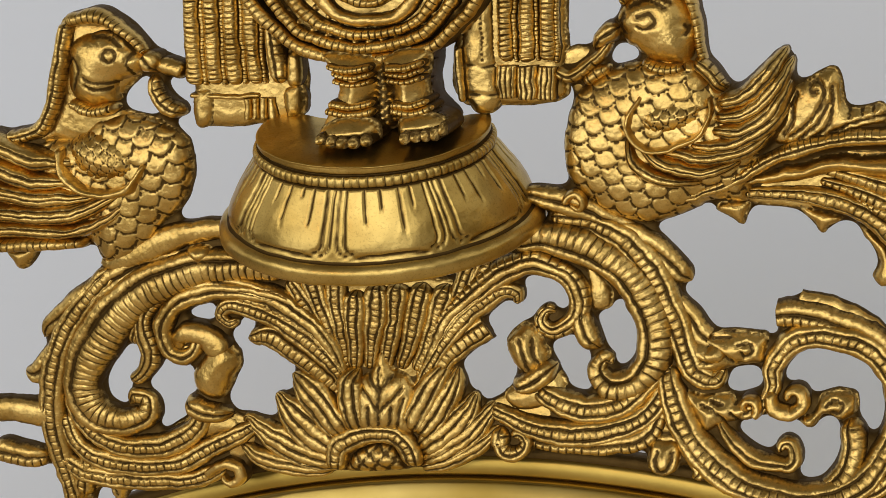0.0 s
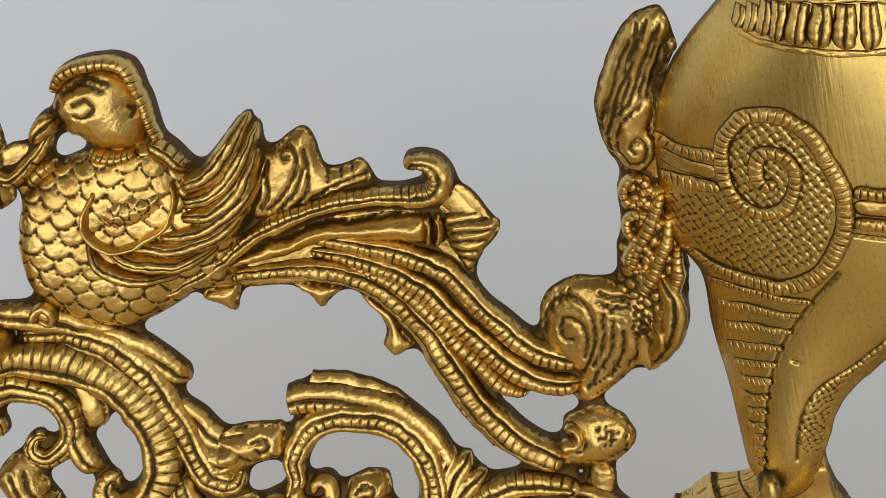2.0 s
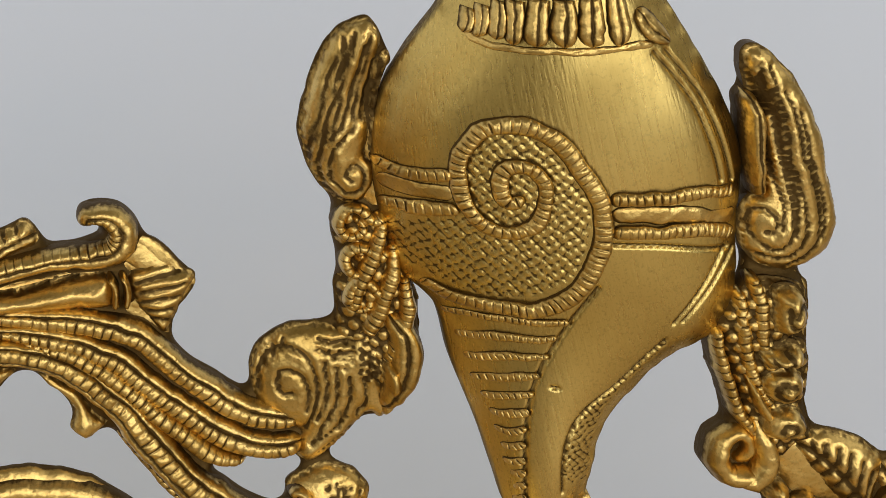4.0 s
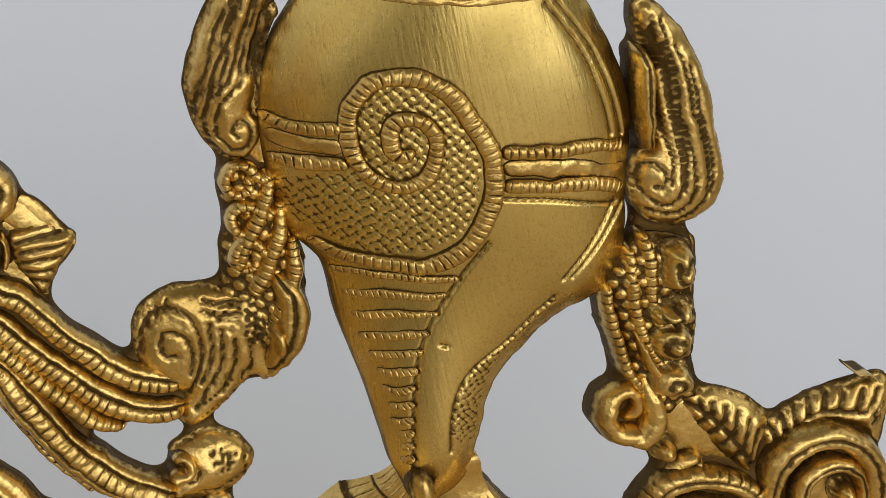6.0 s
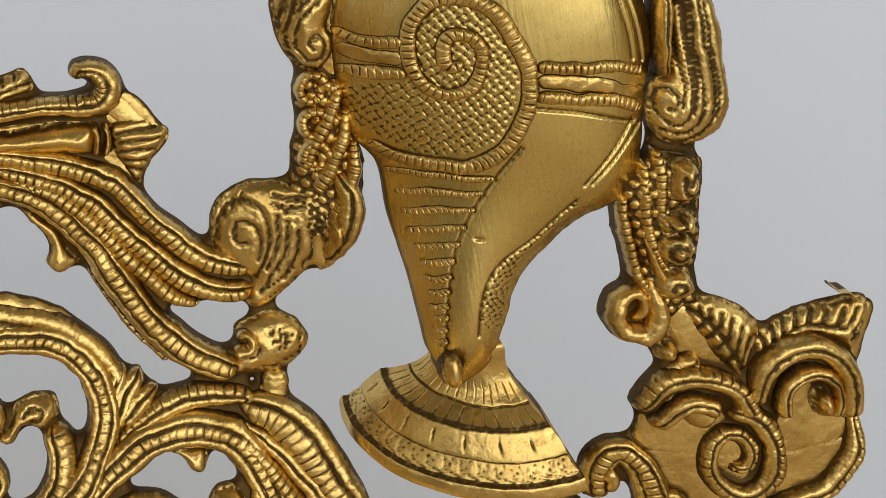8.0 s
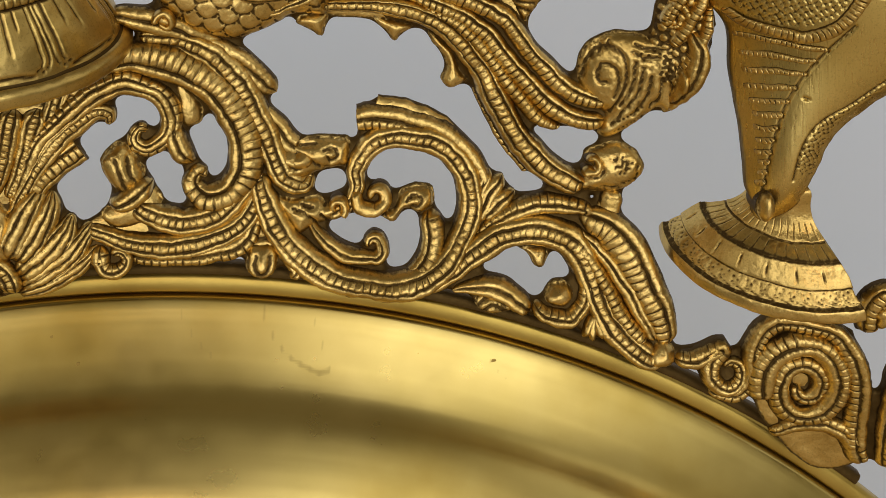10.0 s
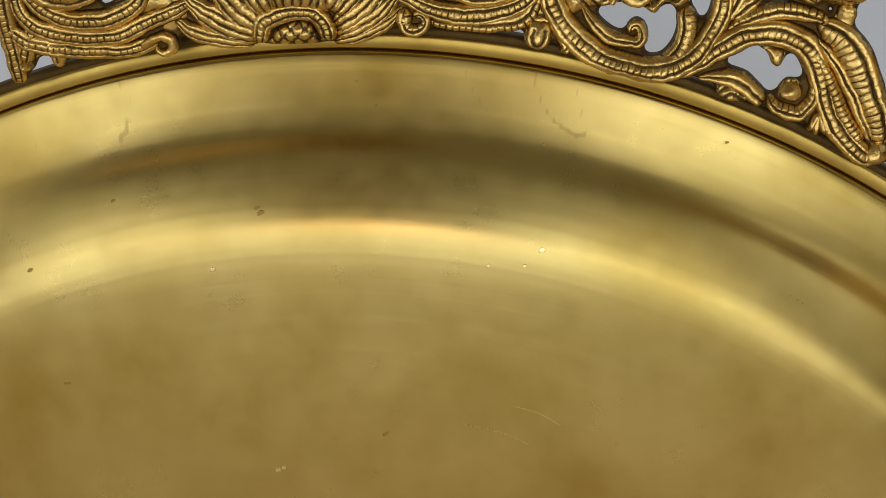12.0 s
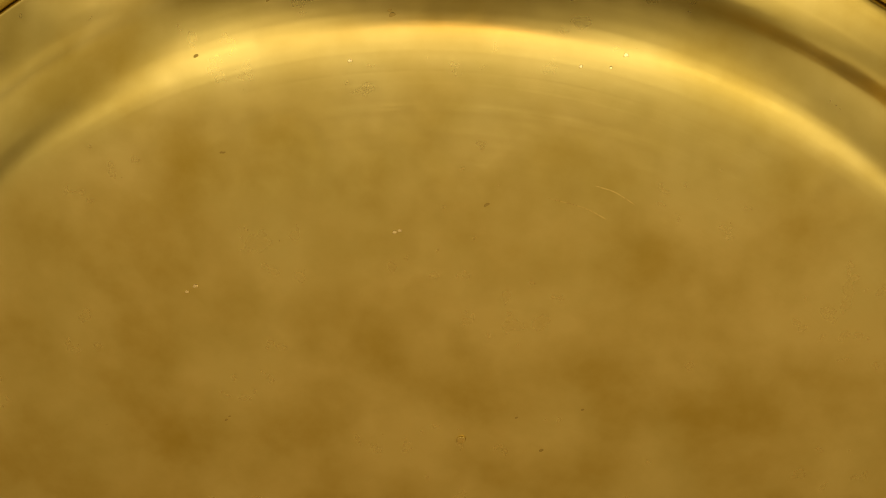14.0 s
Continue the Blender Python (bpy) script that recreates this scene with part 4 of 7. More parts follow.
put("scroll", stroke([(104.8, 228.1, 1.2), (110.2, 223.3, 2.9), (113.5, 217.9, 3.6), (116.7, 211.4, 3.6), (119.6, 204.3, 2.4)], lanes='pp', h=2.8), crest)
put("scroll_tip", pillow([(117.8, 202.2), (120.6, 205), (123.5, 203.3), (123.4, 200.4), (121.1, 199.1), (118.3, 199.8)], h=4, ew=3), crest)
put("leaf", stroke([(81.2, 219.4, 1.2), (86.7, 219.4, 3.7), (91.3, 217.4, 4.2), (95.8, 213.6, 3.4)], lanes='pp', h=2.2), crest)
put("leaf", pillow([(84.8, 216.9), (86.7, 219.1), (90.8, 218), (92.7, 214.6), (87.8, 214.4)], h=2.4, ew=3, pattern=lines([[(85.8, 216.9), (88.1, 217.6), (91, 215.6)], [(86.3, 215.3), (88.4, 216), (91, 214.5)]], 0.7, 0.6)), crest)
put("bead", pillow([(98.9, 216), (100.9, 218), (103.8, 217.2), (104.7, 214.7), (102.8, 213), (99.8, 213.8)], h=3.8, ew=3), crest)
put("scroll", stroke([(96.5, 215.1, 2.9), (99, 212.3, 3.4), (103.3, 211.1, 3.6), (106.5, 213.3, 3.6), (107.5, 217.6, 3.4), (106.9, 221.7, 2.6)], lanes='pr', h=2.6), crest)
put("drop", pillow([(94.8, 225), (99.6, 224.8), (101, 223.1), (99.7, 220.7), (97.6, 221.3), (96.7, 223.2)], h=2.2, ew=3), crest)
put("leaf", stroke([(108.2, 211.2, 2.2), (107, 208.8, 2.4), (105.7, 207.4, 1.2)], lanes='p', h=2.6), crest)
put("leaf", stroke([(108.2, 211.2, 2.2), (107.9, 208.7, 2.4), (107.8, 206.1, 1.2)], lanes='p', h=2.6), crest)
put("leaf", stroke([(108.2, 211.2, 2.2), (109.3, 208.5, 2.4), (110.4, 205.9, 1.2)], lanes='p', h=2.6), crest)
put("stem", stroke([(113.1, 227.8, 4.4), (113.4, 230.8, 4.4), (114.3, 234.5, 5)], lanes='w', h=1.6), crest)

# the coiled scroll under the shell
put("scroll", stroke([(123.4, 200.7, 2.7), (127.4, 200.1, 4.2), (130.5, 201.3, 4.1), (132.7, 201.9, 4.3), (130.5, 199.7, 4.1), (130.1, 196.6, 3.8), (131.7, 194.1, 3.5), (133.9, 193.5, 3.4), (135.7, 194.7, 3.1), (136.1, 196.6, 2.8), (135.4, 198.4, 2.6), (134.2, 198.9, 2.3), (133.2, 198.5, 2), (132.8, 197.6, 1.8)], lanes='pr', h=2.8), crest)
put("scroll", stroke([(129.9, 193, 2.3), (135, 191.9, 3.4), (138, 195.5, 3.9), (138.6, 201.7, 4.2), (142.2, 206.7, 4.2), (148.2, 206.9, 4.3), (153.9, 204.8, 4.4), (157.2, 197.9, 4.7), (157.6, 188.3, 4.9), (157, 178.1, 4.8)], lanes='rp', h=2.8), crest)
put("scroll", stroke([(139.5, 190.6, 6), (140.3, 197.6, 5.9), (144.6, 202.1, 5.7), (149.8, 202.5, 5.4), (153.3, 198.7, 5.3), (153.7, 192.7, 5), (151, 188.1, 4.8), (147, 186.9, 4.6), (143.7, 189.3, 4.6), (142.9, 193.5, 4.5), (144.4, 197.2, 4.4), (147.3, 198.6, 4.1), (149.8, 197.5, 3.9), (150.8, 194.8, 3.7), (150.1, 192.1, 3.5), (148.5, 190.8, 3.3), (146.9, 191.2, 3.1), (146.2, 192.6, 3), (146.6, 193.9, 2.9)], lanes='pr', h=3.4, period=2.2), crest)
put("backing", pillow([(137.7, 194.9), (141.3, 203.3), (151.4, 203.8), (157.9, 195.4), (159.3, 177.5), (150.9, 173.7), (141.3, 183.6)], h=0.6, ew=2, front=-3.1, edge_shade=0.9), crest)
put("scroll", stroke([(141, 183, 2.5), (149.4, 185.1, 4.2), (155.3, 183, 4.5), (158.8, 175.6, 4.3)], lanes='pr', h=2.6), crest)
put("hook", stroke([(159.1, 205.6, 4.4), (159.6, 211.4, 4.9), (162.8, 214.5, 4.9), (166.1, 211.2, 5.1), (167.2, 204.9, 5.7), (166.3, 198.9, 5.8), (164.3, 191.4, 5.7), (163.6, 182.3, 5.2), (163.7, 174.5, 4.7)], lanes='pRp', h=3.0), crest)
put("hook", stroke([(160.2, 211.6, 2.7), (161.5, 209.2, 2.7), (160.3, 207.1, 1.8)], lanes='w', h=3.4), crest)
put("leaf", stroke([(163.4, 196.7, 3.9), (167.4, 199.3, 4.7), (170.8, 197.7, 4.7), (171, 193.6, 3.2)], lanes='w', h=3), crest)
put("leaf", stroke([(165.5, 202, 3.1), (169.5, 204.7, 3.9), (172.4, 202.1, 2.6)], lanes='pp', h=2.4), crest)

# the two birds, one casting each
bird = put("bird_ornament", pillow([(46.3, 300.8), (40.8, 299.4), (35.8, 296.5), (32.9, 291.6), (31.8, 285), (32.7, 279.8), (37.1, 275), (44.7, 271.2), (50.4, 271.9), (57.1, 273.8), (62.6, 273.1), (64.4, 276.6), (66.7, 281.9), (64.8, 288.8), (61.5, 293.7), (57.9, 299.1), (51.4, 301)], h=5.0, ew=9, pattern=scales(4.0, 245, 0.42), step=0.4), crest, label="cast parrot-like bird in scaled brass relief")
BIRDS.append(bird)
put("head", pillow([(43.8, 309.4), (46.9, 312.3), (52.2, 312.9), (55.9, 310.3), (57.6, 305.2), (57.1, 300.7), (54.4, 298.5), (49.3, 299.6), (46.6, 302.4), (44.5, 303.8), (43.5, 307)], h=5.6, ew=6, pattern=lines([[(47.5, 308.7), (49.9, 308.7), (50.7, 307), (48.9, 306.2), (47.3, 307.1)], [(55.5, 306.4), (56, 305.4), (55.2, 304.6)], [(46.4, 310.4), (49.6, 311), (52.5, 309.3)], [(47.2, 310.9), (50.7, 311.6), (53.5, 309.9)], [(45.4, 309.4), (44.5, 307.7), (44.9, 305.9)]], 0.5, 0.55)), bird)
put("eye", pillow([(48.5, 307.8), (49.9, 308.6), (51, 307.5), (49.7, 306.5), (48.5, 306.8)], h=6.4, ew=2), bird)
put("comb", stroke([(44.4, 310.8, 1.4), (47.5, 313.1, 2.3), (52.2, 313.4, 2.5), (56, 311.6, 2.7), (57.1, 307.5, 2.1), (57.6, 302.3, 1.9), (58.1, 298.5, 1.7)], lanes='r', h=5, period=1.8), bird)
put("beak", stroke([(44.2, 307, 4.1), (41.7, 305.9, 3.6), (39.8, 304.4, 2.3), (39.1, 303.2, 1)], lanes='pp', h=4.6), bird)
put("berry_stem", stroke([(42.3, 305.6, 1.7), (40.6, 302.8, 2.3), (37.9, 300.7, 2.7), (34.9, 299.1, 3.1), (32.4, 300.6, 3.5)], lanes='pr', h=3.4), bird)
put("neck_cord", stroke([(36.7, 297.7, 2.3), (39.9, 299.4, 2.5), (42.3, 299.9, 2)], lanes='r', h=3.4), bird)
put("collar", stroke([(47.3, 300.7, 1.7), (50.9, 298.6, 2.3), (55, 298.4, 1.9)], lanes='r', h=5.6, period=1.6), bird)
put("nape", stroke([(56.1, 299.5, 3.2), (58.7, 297, 3.6), (61.4, 293.2, 2.1)], lanes='ppr', h=5), bird)
put("wing", pillow([(44.4, 291.5), (47.1, 294.1), (52.7, 294.4), (57.9, 293), (57.7, 288.8), (54.6, 286), (48.9, 285.5), (44.9, 287.6)], h=7.0, ew=9, pattern=scales(2.2, 0, 0.6), step=0.28), bird)
put("wing_edge", stroke([(47.3, 294.6, 1.2), (44.6, 291.5, 1.5), (44.6, 287.8, 1.5), (48.4, 284.7, 1.7), (54.6, 285.8, 1.7), (58.1, 289.3, 1.4), (58.5, 293.2, 1.1)], lanes='w', h=7.4), bird)
put("feather", stroke([(59.3, 291.6, 2.8), (64.2, 292.4, 3.6), (68.5, 295.8, 3.9), (72, 300, 1.3)], lanes='ppp', h=6.4), bird)
put("feather", stroke([(58.6, 289, 2.8), (64.5, 289.6, 3.8), (69.2, 293, 3.9), (73, 298.3, 1.5)], lanes='pppp', h=6.8), bird)
put("feather", stroke([(57.6, 287, 2.3), (63.6, 286.7, 3.6), (68.7, 289.4, 3.8), (72.3, 294.8, 1.7)], lanes='ppp', h=7.0), bird)
put("feather", stroke([(53.8, 284.9, 2.3), (61.2, 284.4, 3.4), (67.5, 286.9, 3.6), (71.6, 290.6, 1.5)], lanes='ppp', h=7.2), bird)
put("feather", stroke([(49.2, 284.6, 2.3), (57, 282.6, 3.4), (64.2, 283.3, 3.4), (68.8, 286.2, 1.5)], lanes='ppp', h=7.4), bird)
put("feather", stroke([(45.3, 286.7, 1.9), (49.6, 282.4, 3.2), (56.8, 280.2, 3.4), (63.2, 281.4, 1.9)], lanes='pppp', h=7.6), bird)
put("feather", stroke([(43.8, 288, 1.7), (44.8, 283.1, 2.7), (49.4, 279.6, 2.9), (56.4, 278.2, 1.7)], lanes='ppp', h=7.6), bird)

# the long tail
put("tail_cord", stroke([(49, 275.2, 2.2), (56.5, 276.1, 2.8), (62.6, 278.2, 3), (69.2, 281.2, 2.9), (77.2, 282.6, 3.1), (85.9, 283.1, 3.4), (92.7, 282, 3.8), (97.4, 281.6, 4.8), (99.5, 284, 4.4), (98.2, 286.6, 3.6), (95.7, 287.2, 2.8), (94.6, 285.6, 2)], lanes='pr', h=4.0, period=1.9), crest)
put("tail_plate", pillow([(63.5, 275.9), (68.9, 282.1), (78.4, 281.6), (92.5, 280.5), (100, 283.7), (106.2, 274.7), (101.4, 268.5), (101.5, 260.2), (108.9, 256.1), (113.9, 251.9), (111.6, 246.4), (103.1, 247.9), (94.6, 251.2), (87.5, 261.5), (79.3, 268.4), (68.3, 271.4), (61.9, 273.3)], h=0.8, ew=2, front=-3.1, edge_shade=0.9), crest)
put("tail_leaf", pillow([(67.7, 285.6), (70, 290.6), (71.7, 293.2), (74.2, 293.6), (76.7, 294.9), (79.5, 295.7), (80.7, 294.1), (80.9, 290.8), (81.5, 288.5), (84.6, 288.3), (87.5, 288.4), (88.1, 285.1), (84, 284.2), (77.5, 282.6), (73.2, 282.1), (68.3, 282.7)], h=3, ew=4, pattern=lines([[(71.4, 284.1), (74.4, 286.3), (76.9, 289.2), (77.7, 291.9), (76.8, 293.6), (75.4, 292.9), (75.6, 291.7), (76.7, 292)], [(75.2, 283.2), (78.1, 286.1), (79, 289.7), (79, 292.5)], [(73.3, 283.6), (76.3, 286.3), (78.1, 289.4)], [(70, 284.5), (71.8, 286.8), (72, 289.6), (73.1, 291.5)], [(69, 285.6), (70.8, 289.5), (72.4, 292.1)], [(78.3, 284.1), (82.9, 285.8), (87.5, 286.4)], [(81.6, 286.4), (81.7, 288)], [(83.7, 286.7), (83.7, 288.2)], [(85.6, 287.1), (85.8, 288.3)]], 0.9, 0.5)), crest)
put("tail_leaf", pillow([(96.5, 287.2), (99.9, 285.4), (102.5, 280.2), (106.2, 274.9), (104.6, 273.1), (98.7, 277), (96.8, 279.9), (99.4, 282.7), (98.3, 286.9)], h=1.2, ew=3, edge_shade=0.3), crest)
put("tail_feather", pillow([(61.3, 276.1), (68.8, 279.3), (78.7, 280.4), (90, 279.6), (95.9, 278.5), (95, 273.7), (88.9, 274.7), (79.7, 276.6), (72, 276.1)], h=4.4, ew=5, front=-3.2), crest)
put("feather_band", stroke([(95.5, 278.8, 1.1), (95.9, 276.1, 1.2), (95, 273.7, 1.1)], lanes='w', h=4.6), crest)
put("feather_band", stroke([(97.1, 278.3, 1), (97.5, 275.8, 1.1), (96.5, 273.3, 1)], lanes='w', h=4.2), crest)
put("tail_tip", pillow([(97.8, 277.8), (102.9, 277.7), (106.5, 275.3), (104.7, 272.8), (101.7, 268.9), (100, 267.8), (98.1, 271.2), (97.5, 274.4)], h=2.6, ew=3, pattern=lines([[(98.7, 276.3), (105, 276.3)], [(98.8, 274.9), (104.8, 274.6)], [(98.7, 273.5), (103.7, 273)], [(98.9, 271.9), (102.4, 271.4)], [(99.2, 270.5), (101.4, 269.7)]], 0.7, 0.5)), crest)
put("tail_strand", stroke([(75, 278, 1.5), (84, 275.3, 3.2), (91.1, 272.4, 3.7), (96.7, 268.5, 4), (100.6, 262.3, 4.1), (105.6, 255.9, 4.1), (110.4, 252.6, 3.6), (114.4, 251.5, 2.9)], lanes='Rp', h=3.4, period=2.0), crest)
put("tail_strand", stroke([(75.6, 275.8, 1.5), (84.4, 272.5, 3.4), (91.6, 267.5, 4.1), (96.7, 260.2, 4.4), (102, 253.3, 4.6), (107.6, 249.2, 4.3), (113.6, 247.7, 3.3)], lanes='Rp', h=3.6, period=2.0), crest)
put("tail_strand", stroke([(61.8, 274.7, 2), (70.4, 274, 3.1), (78.6, 271.8, 3.9), (85.4, 267.9, 4.4), (90.3, 260.9, 4.8), (93.4, 253.8, 5.3), (97.3, 245.2, 5.6), (102.3, 239.1, 5.8), (108.6, 235.3, 5.1)], lanes='pRp', h=3.8, period=2.2), crest)
put("tail_strand", stroke([(78.9, 273.3, 1.1), (86.7, 269.4, 2.7), (92.2, 263, 3.1), (96.4, 255.7, 3), (100.8, 249.8, 3.2), (105.1, 246.9, 2)], lanes='r', h=4.2, period=2.0), crest)
put("tail_fang", pillow([(58.5, 273.9), (63.1, 273.3), (62.5, 270.6), (61.4, 268.9), (59.6, 270.4), (57.2, 272.2)], h=2.4, ew=3), crest)
put("tail_fang", pillow([(71.5, 271.7), (78.8, 269.2), (76.6, 267.5), (75.3, 266.2), (74.2, 267.6)], h=2.4, ew=3), crest)
put("tail_knob", pillow([(81.6, 268), (85.9, 264.2), (87.7, 258.9), (89, 258), (87.5, 256.7), (84.7, 255.9), (83.4, 257.9), (84.6, 260.8), (82.7, 264.7)], h=2.6, ew=3), crest)
put("tail_edge", stroke([(88.9, 258.8, 1.4), (91.9, 250.4, 1.8), (94.3, 244.5, 1.8), (98, 238.7, 1.4)], lanes='r', h=0.6), crest)

# the scroll that ties the tail to the shell
put("tie_scroll", pillow([(109.7, 260), (110.7, 262.2), (112.4, 263.6), (116.2, 265.2), (120.9, 264.7), (123.6, 263.5), (126.5, 263.5), (128.4, 259.2), (128.3, 255.5), (126.8, 252), (126.9, 249.9), (124.8, 248.9), (123.3, 250.1), (119.6, 247.4), (115.9, 244.8), (113.2, 244.3), (111.8, 246.1), (113.5, 249.2), (111.1, 250.8), (108.9, 254.8)], h=3.6, ew=6, pattern=both(lines([[(109.9, 256.9), (111.2, 260.5), (113.5, 262.6), (116.3, 262.4), (118, 260.1), (117.8, 256.1), (116, 252.1), (113.8, 249)], [(115.2, 252.8), (116.5, 256), (115.9, 258.7), (113.9, 259.4), (112.8, 257.9), (113, 255.9), (114.3, 256)], [(121.3, 258.5), (119.8, 253.8), (116.9, 250.1), (114.6, 247.1)], [(122.5, 256.8), (121.2, 252.6), (118.4, 249.2)], [(120.1, 259.7), (118.8, 255), (116.4, 251.1)], [(124.2, 256.4), (123.8, 252.8), (122.2, 250.9)], [(125.7, 259.8), (125.7, 256), (126.6, 253.9)], [(112.8, 262.4), (111.9, 260.4)], [(114, 263.2), (113.4, 261.6)], [(115.5, 263.7), (115, 262.2)], [(120.1, 262.8), (121.8, 261.9), (123.9, 262)], [(119.6, 261.5), (121.5, 260.2), (123.9, 260.3)]], 0.9, 0.45), within([(120.7, 262.2), (124.1, 261.9), (123.5, 258.4), (120.7, 258.6)], ribs(70, 1.2, 0.5)), within([(116.9, 250.1), (121.1, 252.4), (120.3, 248.1), (115.3, 245.5)], ribs(-60, 1.4, 0.5)), within([(124.5, 262.8), (127.1, 262.2), (126.3, 255.8), (123.9, 256.8)], beads(1.3, 10, 0.6)))), crest)
put("tie_leaf", pillow([(126.9, 258.3), (128.8, 258.8), (129.9, 256.9), (129.3, 253.9), (127.5, 252.8), (126.3, 254.2)], h=6, ew=4, front=-4), crest)
put("tie_leaf", pillow([(126, 252.7), (127.7, 252.4), (127.6, 250.6), (126, 249.5), (124.8, 250.6)], h=5, ew=4, front=-3), crest)
put("tie_knob", pillow([(113.1, 243.3), (115.5, 243.8), (117.5, 243.2), (119.7, 241), (120.5, 237.9), (118.1, 235.2), (114.4, 233.7), (109.5, 234), (103.5, 236.3), (101.2, 238.5), (106.8, 237.3), (109.2, 239.3), (109.8, 242.2)], h=4.2, ew=7, pattern=both(lines([[(115.3, 241.3), (114.6, 238.1)], [(116.4, 241.3), (115.6, 237.6)], [(117.4, 240.7), (116.6, 237.7)], [(114.5, 240.6), (118.1, 239.7)], [(114.4, 239.4), (117.9, 238.6)], [(119.2, 239.2), (118.6, 236.2)], [(112.1, 240.9), (112.5, 238.8), (111.5, 237.1), (109.7, 237.5), (109.3, 239)], [(111.4, 235.5), (115.4, 235.5), (118.4, 236.7)]], 0.5, 0.26), within([(106.5, 236.6), (111.9, 235.1), (115.5, 235.2), (114.4, 233.4), (109.5, 233.7), (104.6, 235.7)], ribs(0, 1.5, 0.5)))), crest)
put("tie_curl", stroke([(108.5, 237.9, 1.7), (109.6, 238.8, 2.1), (110.7, 238.6, 2), (111.5, 239.2, 1.9), (111.8, 240.1, 1.8), (111.5, 240.9, 1.7), (110.9, 241.2, 1.6), (110.3, 241, 1.5), (110.1, 240.5, 1.4), (110.1, 240.1, 1.4)], lanes='w', h=4.6), crest)
put("stem", stroke([(112.9, 232.9, 3.9), (112.4, 229.7, 3.9), (111.5, 226, 3.9)], lanes='w', h=1.0), crest)
put("arm", stroke([(23.1, 279.1, 2.2), (28.6, 277.7, 4.5), (34.6, 275.2, 4.7), (40.4, 272, 3.3), (43.9, 270.2, 1.5)], lanes='pp', h=2.2), crest)
put("scroll_end", stroke([(31.4, 276.2, 2), (32, 277.6, 1.9), (33.2, 278.3, 1.8), (34.2, 277.9, 1.7), (34.6, 276.9, 1.7), (34.2, 276, 1.6), (33.5, 275.6, 1.5), (32.9, 275.9, 1.4), (32.6, 276.4, 1.4), (32.8, 276.9, 1.3)], lanes='w', h=4), crest)

# recessed grounds between the bands, with shade painted along their edges
put("ground", pillow([(105, 227.7), (113.5, 226.5), (122.4, 208.9), (122.6, 199.8), (116.5, 201.1), (110.9, 208.8), (108.3, 217.2)], h=0.6, ew=2, front=-3.2, edge_shade=0.9), crest)
put("ground", pillow([(48, 254.7), (45.4, 246.8), (40, 241.5), (31.2, 240.6), (23, 244.2), (14, 240.6), (21.1, 233.9), (36.2, 232.3), (46, 233.1), (51.4, 242)], h=0.6, ew=2, front=-3.2, edge_shade=0.9), crest)
put("ground", pillow([(-69.3, 249.3), (-64.9, 243.3), (-53.9, 238.6), (-42.1, 243.4), (-31.5, 239.5), (-39.5, 230.6), (-61, 228.8), (-73.7, 230.3), (-73.3, 241.5)], h=0.6, ew=2, front=-3.2, edge_shade=0.9), crest)
put("ground", pillow([(22, 272.7), (34.3, 271.4), (42.4, 267.1), (48.5, 257.8), (51.5, 246.9), (47.9, 246.4), (43.7, 257.5), (38.5, 265.7), (27.6, 271.2)], h=0.6, ew=2, front=-3.2, edge_shade=0.9), crest)
put("ground", pillow([(-20.5, 270.3), (-39.9, 273.2), (-55.5, 269), (-69, 255), (-72.4, 248.3), (-68.9, 248.1), (-59.1, 260.3), (-48.7, 268.7), (-32, 271.5)], h=0.6, ew=2, front=-3.2, edge_shade=0.9), crest)
put("ground", pillow([(-74.9, 246.1), (-68.9, 248.1), (-64.0, 234.0), (-67.5, 227.5), (-74.5, 226.5)], h=0.6, ew=2, front=-3.2, edge_shade=0.9), crest)
put("ground", pillow([(33.4, 303.7), (38.9, 303.3), (40.4, 298.3), (35.1, 295.9)], h=0.6, ew=2, front=-3.2, edge_shade=0.9), crest)

# the conch shell, held upright on its own foot
SHELL = [(148.3, 308), (141.1, 301.2), (136.6, 295.4), (133.7, 288.1), (132.6, 279.8), (132.9, 271.6), (136, 265.9), (136.0, 257.8), (136.8, 248.9), (137.0, 241.9), (137.2, 236.9), (138.2, 233.9), (138.4, 231.2), (140.6, 230.4), (145.4, 233.6), (148.2, 239.2), (149.7, 242.4), (151.6, 246.4), (155.6, 250.4), (161.8, 254.9), (168.2, 257.2), (171.9, 262.3), (173.8, 271.7), (175.8, 279.4), (175.3, 287.5), (172.9, 296.3), (170.5, 303.9), (168.6, 310.2), (152.9, 313.1)]
shell_swell = swell(SHELL, 9.5, 22, -4.5)


def shell_front(x, z):
    """The shell's neck leans forward over its foot."""
    u = min(max((266 - z) / 28, 0), 1)
    return shell_swell(x, z) - 5.5 * u * u * (3 - 2 * u)


